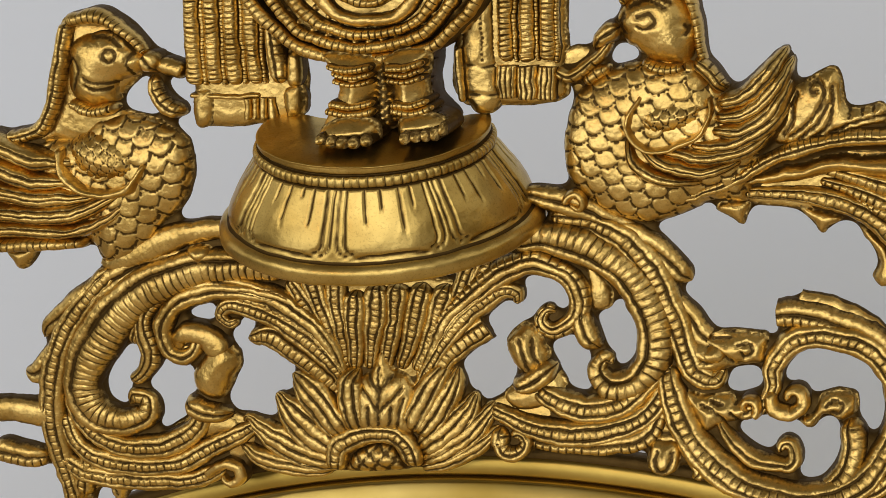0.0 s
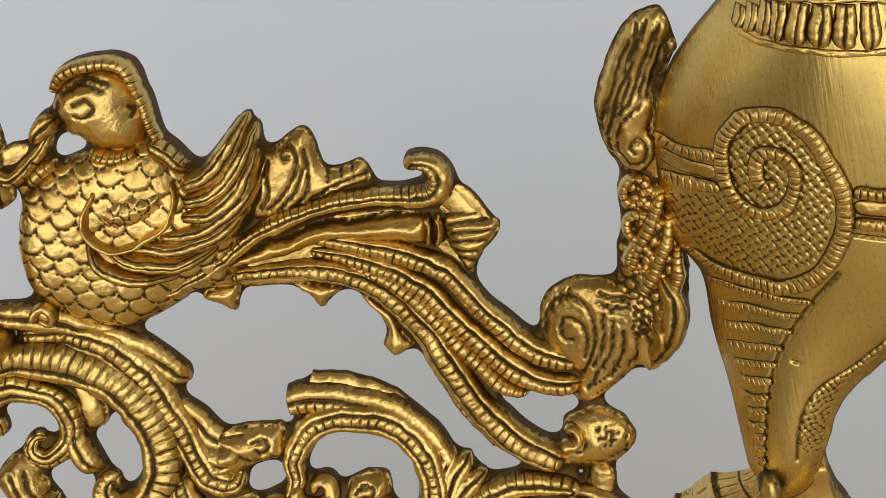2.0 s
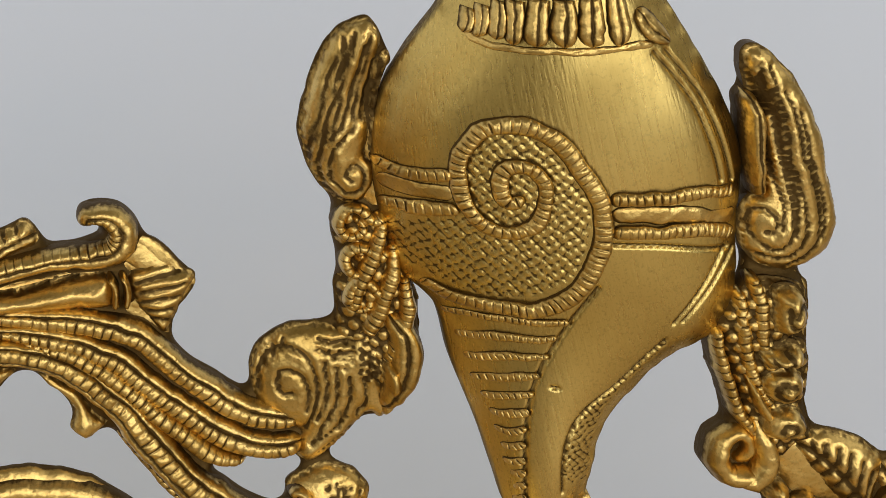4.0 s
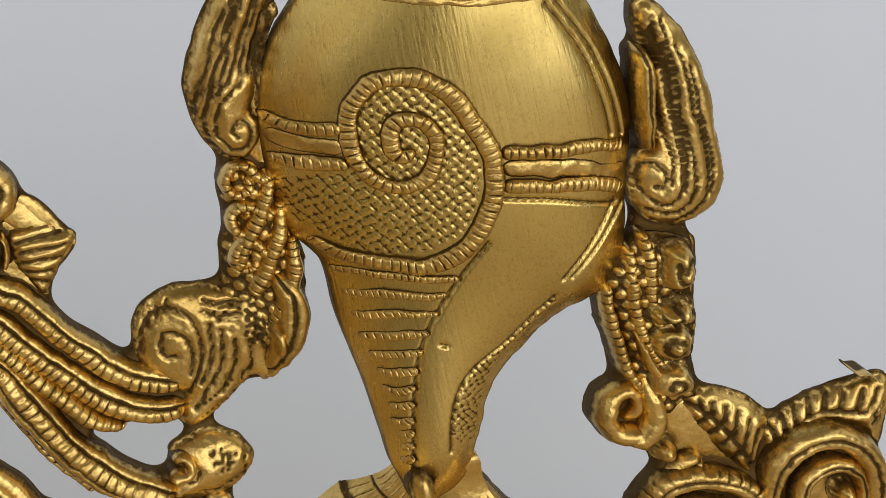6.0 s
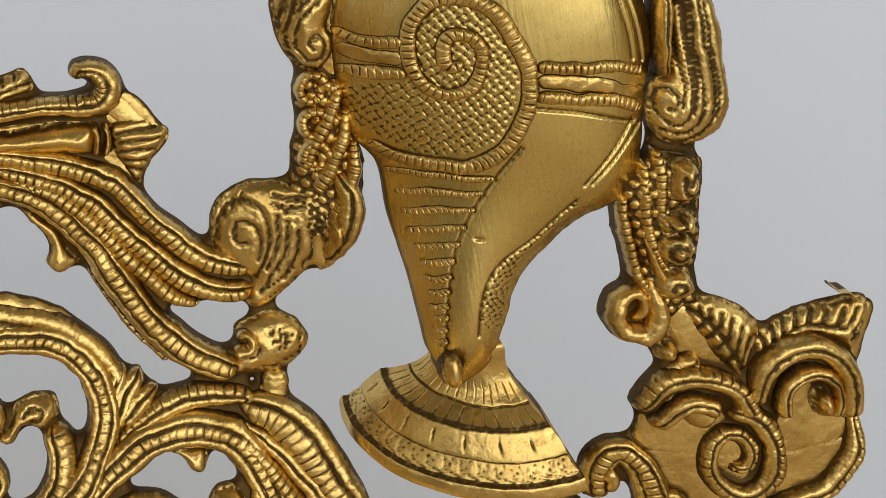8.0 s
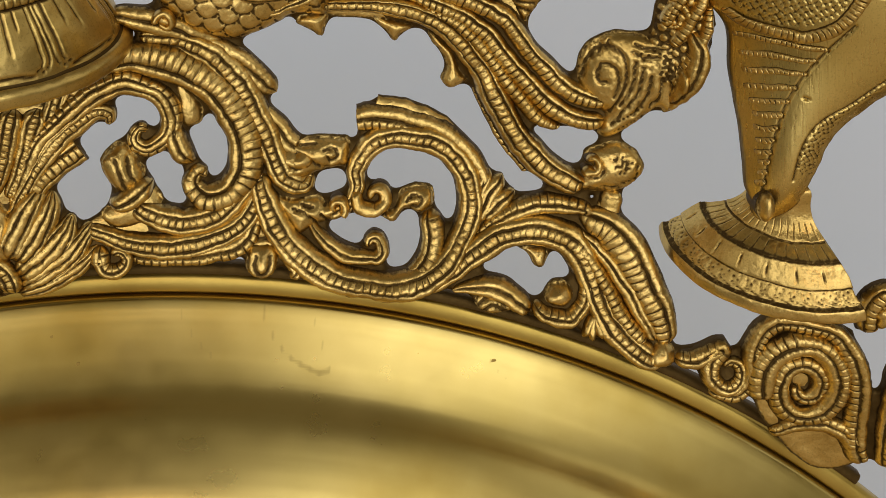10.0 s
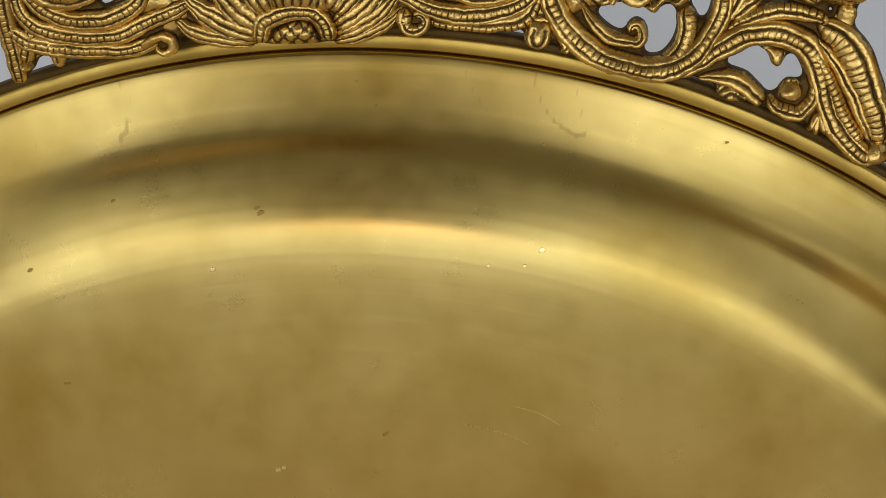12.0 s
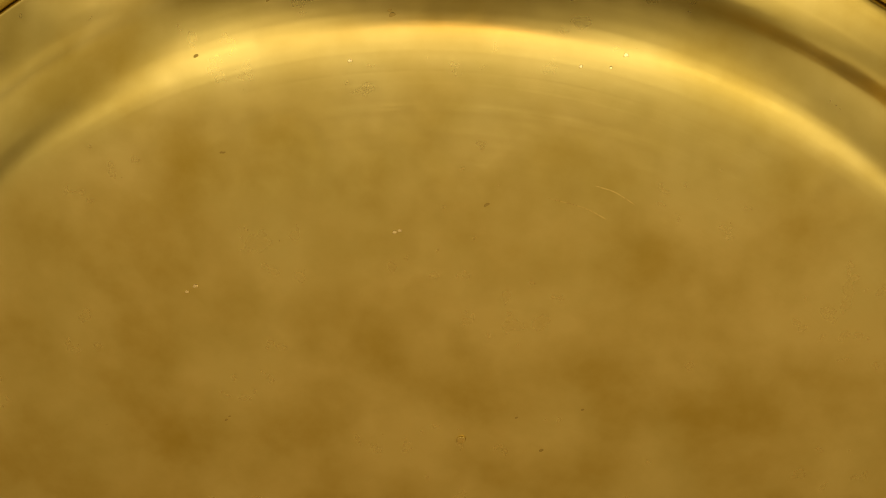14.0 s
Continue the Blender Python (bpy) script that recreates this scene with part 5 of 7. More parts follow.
shell = put("conch_shell", pillow(SHELL, h=0.0, ew=25, base=shell_front, back=None, step=0.31, pattern=both(within([(144.6, 289.4), (149.3, 290.7), (152.8, 288.4), (155.6, 281.5), (155, 276.3), (152.2, 270.8), (146.5, 268.4), (141.2, 268.8), (136.2, 271.4), (133.5, 274.1), (133, 278.2), (137.6, 279.7), (141, 280), (142.5, 283.5)], stipple(1.05, 0.42, 33)), within([(161.5, 258.8), (155, 253.9), (149.7, 251.1), (146.9, 248), (144.9, 242.5), (148, 240.2), (150.7, 247.7), (154.5, 252.4), (160.7, 257)], stipple(0.9, 0.35, 20)),
    lines([[(167.5, 296.8), (170.5, 290), (171.8, 283.4), (172.1, 278.5)], [(169, 296.5), (172.1, 289.5), (173.4, 283), (173.8, 277.6)], [(157.2, 274.4), (163.8, 272.5), (171.5, 269.1)], [(142.5, 286.2), (143.1, 280.3), (145.8, 277.1)], [(154.7, 268.7), (150, 263.5), (145.5, 257.5), (143, 252.4), (141.1, 246), (139.9, 240), (139.4, 234.2)], [(172.6, 268.3), (168.7, 265.3), (163.8, 261)], [(171.2, 269.6), (167.6, 265.9), (162.7, 261.1)], [(161.5, 258.8), (155, 253.9), (149.7, 251.1), (146.9, 248), (145.2, 243.9), (144.3, 239.6)], [(146.5, 255.3), (147.1, 255.1)]], 0.7, 0.42))), crest, POLISHED, "smooth polished conch shell standing on a foot", 0.06)
put("shell_ring", stroke([(136.5, 265.3, 0.9), (143.1, 265.1, 1.2), (150.3, 264.2, 0.9)], base=shell_front, back=-3.0, lanes='r', h=0.55, period=1.2, rib=0.6), shell)
put("shell_ring", stroke([(137, 261.9, 0.9), (142.5, 262.4, 1.2), (148.5, 262, 0.9)], base=shell_front, back=-3.0, lanes='r', h=0.55, period=1.2, rib=0.6), shell)
put("shell_ring", stroke([(137.5, 259.1, 0.9), (142, 259.6, 1.2), (147, 259.7, 0.9)], base=shell_front, back=-3.0, lanes='r', h=0.55, period=1.2, rib=0.6), shell)
put("shell_ring", stroke([(137.8, 256.3, 0.9), (141.4, 256.7, 1.2), (145.3, 257, 0.9)], base=shell_front, back=-3.0, lanes='r', h=0.55, period=1.2, rib=0.6), shell)
put("shell_ring", stroke([(138.2, 253.8, 0.9), (141, 254, 1.2), (144, 254.5, 0.9)], base=shell_front, back=-3.0, lanes='r', h=0.55, period=1.2, rib=0.6), shell)
put("shell_ring", stroke([(138.5, 251.3, 0.9), (140.6, 251.4, 1.2), (143, 252.2, 0.9)], base=shell_front, back=-3.0, lanes='r', h=0.55, period=1.2, rib=0.6), shell)
put("shell_ring", stroke([(138.6, 249.1, 0.9), (140.2, 249, 1.1), (142.1, 249.8, 0.8)], base=shell_front, back=-3.0, lanes='r', h=0.55, period=1.2, rib=0.6), shell)
put("shell_ring", stroke([(138.8, 246.7, 0.8), (139.9, 246.7, 1.2), (141.4, 247.6, 0.8)], base=shell_front, back=-3.0, lanes='r', h=0.55, period=1.2, rib=0.6), shell)
put("shell_ring", stroke([(138.7, 244.6, 0.8), (139.6, 244.4, 1.2), (140.8, 245.2, 0.8)], base=shell_front, back=-3.0, lanes='r', h=0.55, period=1.2, rib=0.6), shell)
put("shell_ring", stroke([(138.7, 242.7, 0.8), (139.4, 242.5, 1.2), (140.3, 243.2, 0.8)], base=shell_front, back=-3.0, lanes='r', h=0.55, period=1.2, rib=0.6), shell)
put("shell_ring", stroke([(138.6, 240.8, 0.8), (139.1, 240.5, 1.2), (139.9, 241.1, 0.8)], base=shell_front, back=-3.0, lanes='r', h=0.55, period=1.2, rib=0.6), shell)
put("shell_ring", stroke([(138.4, 239, 0.8), (138.9, 238.5, 1.2), (139.6, 239.2, 0.8)], base=shell_front, back=-3.0, lanes='r', h=0.55, period=1.2, rib=0.6), shell)
put("rope", stroke([(148.8, 282, 1.6), (146.9, 281.8, 1.8), (146.3, 283.9, 2), (147.5, 286, 1.9), (149.9, 286.2, 1.9), (151.4, 284, 1.9), (151, 280.8, 1.9), (149.1, 278.2, 2), (145.7, 277.8, 2), (142.9, 279.9, 2.1), (142.1, 283.9, 2.1), (143, 288, 2.1), (146.1, 291.1, 2.3), (149.8, 291.6, 2.3), (153.2, 289.7, 2.3), (155.6, 285.6, 2.3), (157, 281, 2.3), (156.7, 276.8, 2.2), (155.1, 272.6, 2.3), (151.9, 268.6, 2.3), (147.3, 266.6, 2.3), (142.3, 267.1, 2.1), (138.1, 268, 2), (135, 270.2, 1.6)], base=shell_front, back=-3.0, lanes='r', h=1.1, period=1.55, rib=0.95), shell)
put("band_rope", stroke([(133.5, 287.7, 1.7), (136.4, 286.2, 2), (141.7, 285.7, 1.8)], base=shell_front, back=-3.0, lanes='r', h=0.9, period=1.55, rib=0.9), shell)
put("band_rope", stroke([(132.7, 281.6, 1.7), (136.6, 281.3, 2), (141.3, 281.3, 1.8)], base=shell_front, back=-3.0, lanes='r', h=0.9, period=1.55, rib=0.9), shell)
put("band_rope", stroke([(158.2, 280.2, 1.9), (164.7, 279, 2), (170.5, 278, 2), (174.2, 276, 1.7)], base=shell_front, back=-3.0, lanes='r', h=0.9, period=1.55, rib=0.9), shell)
put("band_rope", stroke([(157.4, 275.9, 1.9), (164.3, 274.4, 2.1), (169.9, 272.7, 2.1), (172.8, 270.8, 1.7)], base=shell_front, back=-3.0, lanes='r', h=0.9, period=1.55, rib=0.9), shell)
put("band", stroke([(133.3, 284.8, 2.1), (136.5, 283.9, 2.4), (141.4, 283.3, 2.1)], base=shell_front, back=-3.0, lanes='w', h=0.2), shell)
put("band", stroke([(157.9, 278.1, 2.2), (164.8, 276.6, 2.4), (173.4, 273, 2)], base=shell_front, back=-3.0, lanes='w', h=0.2), shell)
put("petal", stroke([(148.8, 305.9, 1.1), (148.1, 304.5, 1.4), (147.4, 303.1, 1.3)], base=shell_front, back=-3.0, lanes='pp', h=0.9, blunt=(1, 0)), shell)
put("petal", stroke([(150.2, 306.2, 1.3), (149.5, 304.4, 1.6), (148.7, 302.5, 1.4)], base=shell_front, back=-3.0, lanes='pp', h=0.9, blunt=(1, 0)), shell)
put("petal", stroke([(151.9, 306.5, 1.5), (151.1, 304.3, 1.9), (150.4, 302.1, 1.7)], base=shell_front, back=-3.0, lanes='pp', h=0.9, blunt=(1, 0)), shell)
put("petal", stroke([(153.7, 306.3, 1.8), (152.9, 303.8, 2.3), (152.2, 301.2, 2)], base=shell_front, back=-3.0, lanes='pp', h=0.9, blunt=(1, 0)), shell)
put("petal", stroke([(156.1, 306, 2.2), (155.3, 303.4, 2.8), (154.6, 300.6, 2.5)], base=shell_front, back=-3.0, lanes='pp', h=0.9, blunt=(1, 0)), shell)
put("petal", stroke([(158.7, 305.5, 2.3), (158.1, 302.8, 3), (157.4, 300, 2.7)], base=shell_front, back=-3.0, lanes='pp', h=0.9, blunt=(1, 0)), shell)
put("petal", stroke([(161.5, 305.1, 2.3), (160.9, 302.4, 2.9), (160.3, 299.5, 2.7)], base=shell_front, back=-3.0, lanes='pp', h=0.9, blunt=(1, 0)), shell)
put("petal", stroke([(164.3, 304.7, 2.2), (163.9, 301.8, 2.7), (163.5, 298.9, 2.5)], base=shell_front, back=-3.0, lanes='pp', h=0.9, blunt=(1, 0)), shell)
put("petal", stroke([(153.1, 311.7, 1.5), (151.2, 309.3, 2), (150.6, 307.1, 1.7)], base=shell_front, back=-3.0, lanes='pp', h=1.2, blunt=(1, 0)), shell)
put("petal", stroke([(155.2, 311.5, 2), (153.8, 309.4, 2.4), (153.2, 307.2, 2.2)], base=shell_front, back=-3.0, lanes='pp', h=1.2, blunt=(1, 0)), shell)
put("petal", stroke([(157.4, 311.2, 2.1), (156.4, 309.1, 2.7), (155.8, 307.1, 2.4)], base=shell_front, back=-3.0, lanes='pp', h=1.2, blunt=(1, 0)), shell)
put("petal", stroke([(159.9, 310.7, 2.3), (159.3, 308.7, 2.8), (158.7, 306.7, 2.5)], base=shell_front, back=-3.0, lanes='pp', h=1.2, blunt=(1, 0)), shell)
put("petal", stroke([(162.4, 310.3, 2.3), (162.2, 308.1, 2.7), (161.5, 306.2, 2.5)], base=shell_front, back=-3.0, lanes='pp', h=1.2, blunt=(1, 0)), shell)
put("petal", stroke([(164.8, 309.8, 2.1), (165.1, 307.5, 2.6), (164.4, 305.5, 2.3)], base=shell_front, back=-3.0, lanes='pp', h=1.2, blunt=(1, 0)), shell)
put("petal", stroke([(166.9, 309.2, 1.7), (167.7, 306.6, 2.1), (167.1, 304.6, 1.9)], base=shell_front, back=-3.0, lanes='pp', h=1.2, blunt=(1, 0)), shell)
put("petal_edge", stroke([(147.3, 304.5, 0.9), (148.6, 302.1, 1), (152.2, 300.7, 0.9), (157.8, 299.4, 0.9), (163.7, 298.5, 0.9), (167.8, 297.8, 0.8)], base=shell_front, back=-3.0, lanes='w', h=0.2), shell)
put("petal_edge", stroke([(149.4, 307.1, 0.9), (153.1, 306.8, 0.9), (158.8, 306, 0.9), (164.6, 305.2, 0.9), (168.9, 304.1, 0.8)], base=shell_front, back=-3.0, lanes='w', h=0.6), shell)
put("shell_leaf", stroke([(166.7, 302.2, 2.2), (168.2, 299.2, 2.7), (170, 297.2, 1.1)], base=shell_front, back=-3.0, lanes='pp', h=0.8), shell)
put("tear_drop", pillow([(138.6, 236.2), (140.2, 237.3), (141.2, 235.2), (140.9, 232.4), (139.1, 231.2), (137.9, 233.2)], h=3.4, ew=3, front=-13.2, back=-6), shell)

# flames and curls beside the shell
put("flame", pillow([(138, 305.5), (138.9, 303.2), (137.8, 300.5), (135.9, 297.2), (134.5, 293.6), (134.1, 290.1), (133.3, 287.9), (133.7, 285.4), (132.4, 282.7), (130.2, 280.9), (127.7, 281.9), (125.8, 285.5), (125.5, 289.5), (125.8, 292.2), (127.5, 296.5), (129.7, 300.5), (132.1, 303.7), (135.3, 305.4)], h=4.6, ew=7, pattern=lines([[(137.5, 303.8), (136.2, 300.6), (133.9, 296.7), (131.6, 291.8), (128.9, 289.4), (127.8, 286.2), (129, 283.5), (131.3, 283.7), (132, 286.1), (130.8, 287.2), (129.6, 286.1), (130.2, 285.1)], [(136, 304.2), (133.2, 300), (130.8, 294.5), (128, 290.5), (126.7, 287.3), (127.4, 283.2), (130.3, 281.7)], [(134.3, 303.8), (131.4, 299.7), (129, 295), (126.9, 291.4), (126, 288.4)], [(136.5, 302.6), (134, 298.2), (131.4, 293.5), (128.8, 290.7)], [(135.1, 303.7), (132.3, 299.5), (130, 294.7), (127.5, 291)], [(137.1, 300.4), (135, 296.4), (133.2, 292.9)]], 0.8, 0.42)), crest)
put("flame", pillow([(139, 301.3), (139.1, 299.6), (137.4, 297.3), (135.7, 292.3), (134.1, 287.7), (133.5, 288.7), (135.4, 295.5), (136.5, 299), (137.9, 300.7)], h=3.4, ew=3, pattern=lines([[(138.4, 300), (136.7, 297.5), (135.3, 293)]], 0.8, 0.5)), crest)
put("backing", pillow([(127.7, 289.3), (133.9, 292.2), (134.5, 287), (133.2, 277), (134.1, 265.5), (131.7, 258), (127.3, 250.9), (125, 257.6), (124.8, 267.4), (126.7, 277.6), (128.2, 281.9)], h=0.6, ew=2, front=-3.2, edge_shade=0.9), crest)
put("chain_ground", pillow([(127.4, 280.6), (131.8, 280.8), (133.1, 276.5), (133.9, 270.8), (134.7, 266), (133, 264.3), (131.1, 255.2), (128.6, 251.1), (125.6, 249.4), (123.4, 251.9), (123.6, 258.3), (122, 262.5), (123.8, 266.1), (124.2, 269.8), (126.1, 273.4), (126, 277.2)], h=2.4, ew=5, pattern=beads(1.9, 30, 0.8), step=0.4), crest)
put("curl", stroke([(133.1, 279.4, 1.6), (131.4, 278.7, 1.9), (130.4, 280.3, 1.9), (128.9, 280.7, 1.8), (127.6, 279.8, 1.7), (127.1, 278.3, 1.7), (127.6, 277, 1.6), (128.7, 276.7, 1.5), (129.6, 277.1, 1.5), (129.9, 278, 1.4), (129.7, 278.7, 1.3), (129.1, 279, 1.2), (128.7, 278.8, 1.2)], lanes='r', h=3.6, period=1.6), crest)
put("curl", stroke([(132.3, 274.3, 1.6), (130.4, 273.3, 2), (129.5, 274.8, 1.9), (128, 275.1, 1.8), (126.8, 274.3, 1.7), (126.4, 272.8, 1.8), (126.9, 271.6, 1.6), (127.9, 271.3, 1.5), (128.7, 271.8, 1.5), (129, 272.7, 1.4), (128.7, 273.4, 1.3), (128.2, 273.6, 1.2), (127.9, 273.3, 1.2)], lanes='r', h=3.6, period=1.6), crest)
put("curl", stroke([(131.6, 269.3, 1.6), (129.7, 268.3, 2), (128.8, 269.8, 1.9), (127.3, 270.2, 1.8), (126, 269.2, 1.9), (125.5, 267.7, 1.8), (126.1, 266.5, 1.7), (127.1, 266.2, 1.5), (127.9, 266.7, 1.5), (128.2, 267.6, 1.4), (128, 268.3, 1.3), (127.5, 268.5, 1.3), (127.1, 268.2, 1.2)], lanes='r', h=3.6, period=1.6), crest)
put("bead_cord", stroke([(132.9, 279.6, 1.4), (131.3, 275.6, 2.3), (127.9, 270.7, 2.5), (125.4, 266.2, 1.9)], lanes='r', h=4, period=1.8), crest)
put("bead_cord", stroke([(133.1, 275.1, 1.4), (131.9, 270.8, 2.4), (129.4, 266.6, 2.7), (126.1, 262.2, 2.1)], lanes='r', h=4, period=1.8), crest)
put("bead_cord", stroke([(133.3, 270.5, 1.4), (132.8, 265.8, 2.4), (130.3, 261.4, 2.5), (127.5, 258, 1.6)], lanes='r', h=4, period=1.8), crest)
put("tie_leaf", stroke([(129.6, 265.7, 2.5), (130.9, 261.5, 4.1), (129.8, 256.7, 4.7), (126.7, 252.4, 3.5), (124.8, 251.3, 1.6)], lanes='pp', h=4.6), crest)
put("tie_leaf", pillow([(128, 258.5), (130.3, 258.5), (130, 255.5), (127.9, 253.5), (126.6, 254.8)], h=6, ew=4), crest)
put("flame", pillow([(178.1, 291.8), (178.6, 293.4), (180.4, 293.4), (182.7, 290.6), (184, 287.3), (185.3, 282.7), (185.6, 274.8), (185.6, 268.2), (183.9, 265.1), (181, 264), (177.7, 263.6), (175.1, 265.2), (173.6, 268.3), (174.1, 272.1), (175.9, 274.6), (177.4, 275.4), (177.8, 279.4), (177.9, 284.2), (177.9, 288.8)], h=4.5, ew=8, front=-4.5, back=-2.6, pattern=lines([[(179.7, 291.5), (179.6, 286.9), (179.8, 280.4), (180.1, 273.6), (179.3, 269.1), (177.1, 267.4), (175.1, 269.1), (174.8, 271.7), (176.2, 273.2), (177.7, 272.1), (177.4, 269.9), (176.2, 270)], [(180.8, 290.9), (180.8, 285.6), (180.9, 279.1), (181.5, 272.1), (180.5, 267.8), (177.7, 266), (174.9, 267.2)], [(181.9, 287.5), (182.2, 280.9), (183, 274.6), (182.9, 269.7), (181.5, 266.5), (178.1, 264.8)], [(178.6, 291.1), (178.6, 285.7), (178.6, 279.3), (179.1, 273.3), (178.2, 270)], [(180.2, 288.2), (180.2, 281.1), (180.7, 274.1), (179.9, 268.9)], [(183, 284.6), (183.2, 277.9), (183.8, 271.8), (183.1, 267.4)], [(182.1, 284.2), (182.4, 279.1)], [(179.3, 290.1), (179, 284.8)]], 0.8, 0.42)), crest)
put("backing", pillow([(176.6, 276), (180.5, 282.5), (179.9, 264.1), (181.3, 258.9), (178.1, 245), (178.3, 238.2), (174.3, 237.2), (171, 244.7), (170.2, 255.6), (173, 262.7)], h=0.6, ew=2, front=-3.1, edge_shade=0.9), crest)
put("chain_ground", pillow([(168.6, 256.4), (168.5, 258.9), (172.1, 262), (175.2, 263.3), (179.7, 261.2), (180.2, 257.8), (179.7, 255.2), (177.8, 254.2), (179.1, 252.3), (177.8, 245.9), (176.7, 243.8), (177.7, 239.1), (175.1, 238.1), (171.1, 235.2), (170, 239.1), (169.1, 247.4), (168.9, 253.5)], h=2.2, ew=4, front=-5.0, pattern=beads(1.8, -65, 0.8), step=0.4), crest)
put("side_leaf", stroke([(177.5, 288.4, 1.7), (177.7, 284.4, 2.2), (176.9, 279.2, 2), (176.7, 274.6, 1.5)], lanes='pp', h=6), crest)
put("bead_cord", stroke([(168.4, 258, 1.8), (168.2, 252.7, 2.1), (168.6, 247.4, 2.1), (169.7, 242.9, 2), (171, 239.7, 1.4)], lanes='r', h=5.0, period=2.0), crest)
put("bead_cord", stroke([(172, 262.6, 1.6), (171.6, 257.5, 2.1), (171.5, 252.4, 2.2), (172.2, 246.9, 2.1), (174.3, 242.6, 1.7)], lanes='r', h=5.0, period=2.0), crest)
put("bead_cord", stroke([(173.9, 264.3, 1.6), (174, 259.9, 2.2), (173.6, 255, 2.2), (174, 249.7, 2)], lanes='r', h=5.0, period=2.0), crest)
put("side_leaf", pillow([(175.4, 262.2), (178.5, 261.9), (179.4, 258.4), (177.6, 255.7), (174.9, 256.2), (174.6, 258.9)], h=6.5, ew=6, front=-6.5, pattern=lines([[(176.2, 260.2), (176.5, 257.6), (178.2, 257.5), (178.8, 259.4), (177.6, 260.1), (177, 259.1)], [(175.4, 256.4), (177.5, 256.1), (179.1, 257.3)]], 0.9, 0.6)), crest)
put("side_leaf", pillow([(172.6, 253.9), (174.6, 254.5), (176.4, 254.6), (178, 253.6), (177.4, 250.9), (174.1, 251), (172.8, 251.9)], h=6, ew=5, front=-6.5, pattern=lines([[(173.9, 253.1), (174.8, 252), (176.2, 252.7), (175.8, 254)], [(173.6, 251.7), (175.5, 251.3), (177.7, 251.6)]], 0.9, 0.6)), crest)
put("side_leaf", pillow([(172.2, 249.9), (173.9, 250.9), (175.9, 251.1), (177.2, 249.3), (176.2, 246.7), (173.6, 245.7), (172, 247.5)], h=6.5, ew=6, front=-6.5, pattern=lines([[(175.5, 249), (174, 249.4), (173.2, 248.1), (174.3, 247.1), (175.3, 247.7)], [(172.8, 246.7), (174.5, 245.6), (176.3, 246.6)]], 0.9, 0.6)), crest)
put("side_leaf", pillow([(171.2, 243.8), (172.7, 245.2), (175.3, 245.3), (176.8, 242.3), (175, 240.6), (172.3, 240.7), (170.8, 242.1)], h=5.5, ew=5, front=-6.5, pattern=lines([[(172.8, 242.7), (173.8, 243.5), (174.7, 242.6), (173.8, 241.8)], [(172.2, 241.1), (174.4, 240.4), (176.4, 241.4)], [(175.9, 243.9), (176.5, 242.1)]], 0.9, 0.6)), crest)
put("side_leaf", stroke([(170.8, 251, 0.8), (171.3, 247.1, 1.5), (172.3, 243.8, 1.5), (173.2, 240.2, 1.1)], lanes='w', h=6), crest)
put("scroll", stroke([(170.7, 244.8, 1.7), (171.1, 240.6, 3), (170.9, 236.5, 3.7), (168.4, 234.2, 3.6), (168.4, 235.1, 3.6), (166.2, 235.7, 3.3), (165.2, 237.8, 3.1), (165.6, 240.1, 2.8), (167, 241.4, 2.6), (168.5, 241.5, 2.5), (169.3, 240.4, 2.4), (169.3, 238.9, 2.3), (168.6, 238, 2.1), (167.7, 237.9, 1.9), (167.3, 238.5, 1.7)], lanes='p', h=5.5), crest)
put("bead", pillow([(170.6, 231.8), (172, 233.1), (173.8, 231.9), (173.7, 229.8), (172, 229), (170.5, 229.9)], h=5, ew=3), crest)
put("backing", pillow([(172.9, 237.5), (178.9, 237.1), (184.2, 235.7), (187.6, 231.1), (196.1, 233.2), (204.1, 232.7), (202, 226.4), (199.7, 219.7), (198.7, 209.9), (183.4, 208.7), (166.1, 213), (168.3, 221.9), (173, 227)], h=0.8, ew=3, front=-3.1, edge_shade=0.9), crest)
put("leaf", pillow([(175.5, 237.8), (178, 239.2), (182, 237.5), (186.3, 233.5), (186.1, 231.2), (184.5, 227.4), (183.1, 223.7), (180.6, 226.7), (177.8, 231.5)], h=3.6, ew=5, pattern=lines([[(176.2, 237.4), (180, 232.8), (183.4, 224.6)], [(177.6, 236.1), (177.6, 237.7)], [(178.6, 234.9), (179, 237)], [(179.8, 233.4), (180.5, 236.1)], [(180.9, 231.6), (182, 234.8)], [(181.9, 229.4), (183.5, 233.3)], [(182.7, 227.3), (184.7, 231.3)], [(178.2, 235), (177.4, 233.7)], [(179.5, 233.3), (178.4, 232)], [(180.6, 231.5), (179.6, 230)], [(181.6, 229.3), (180.8, 227.8)]], 1.0, 0.6)), crest)
put("leaf", pillow([(186.1, 231.7), (190.2, 233.7), (195.2, 234.4), (201.9, 234.5), (203.2, 232.6), (201.7, 228.4), (199.5, 225.4), (196.9, 227.4), (193, 229.4), (188.8, 228.5), (184.9, 225.7), (184.8, 229.2)], h=3.4, ew=5, pattern=lines([[(185.4, 227.1), (189, 230.2), (193.2, 231.4), (198.8, 230)], [(186.4, 228.7), (186.3, 230.9)], [(187.7, 229.6), (188, 232.4)], [(189.1, 230.4), (189.8, 233.2)], [(190.8, 231.1), (191.8, 233.6)], [(192.8, 231.4), (194.1, 233.7)], [(194.9, 231.2), (196.4, 233.5)], [(196.9, 230.7), (198.9, 233.2)], [(198.9, 230.3), (201, 232.8)], [(199.9, 229.1), (202.2, 230.9)], [(199.5, 228), (201.4, 228.6)]], 1.0, 0.6)), crest)
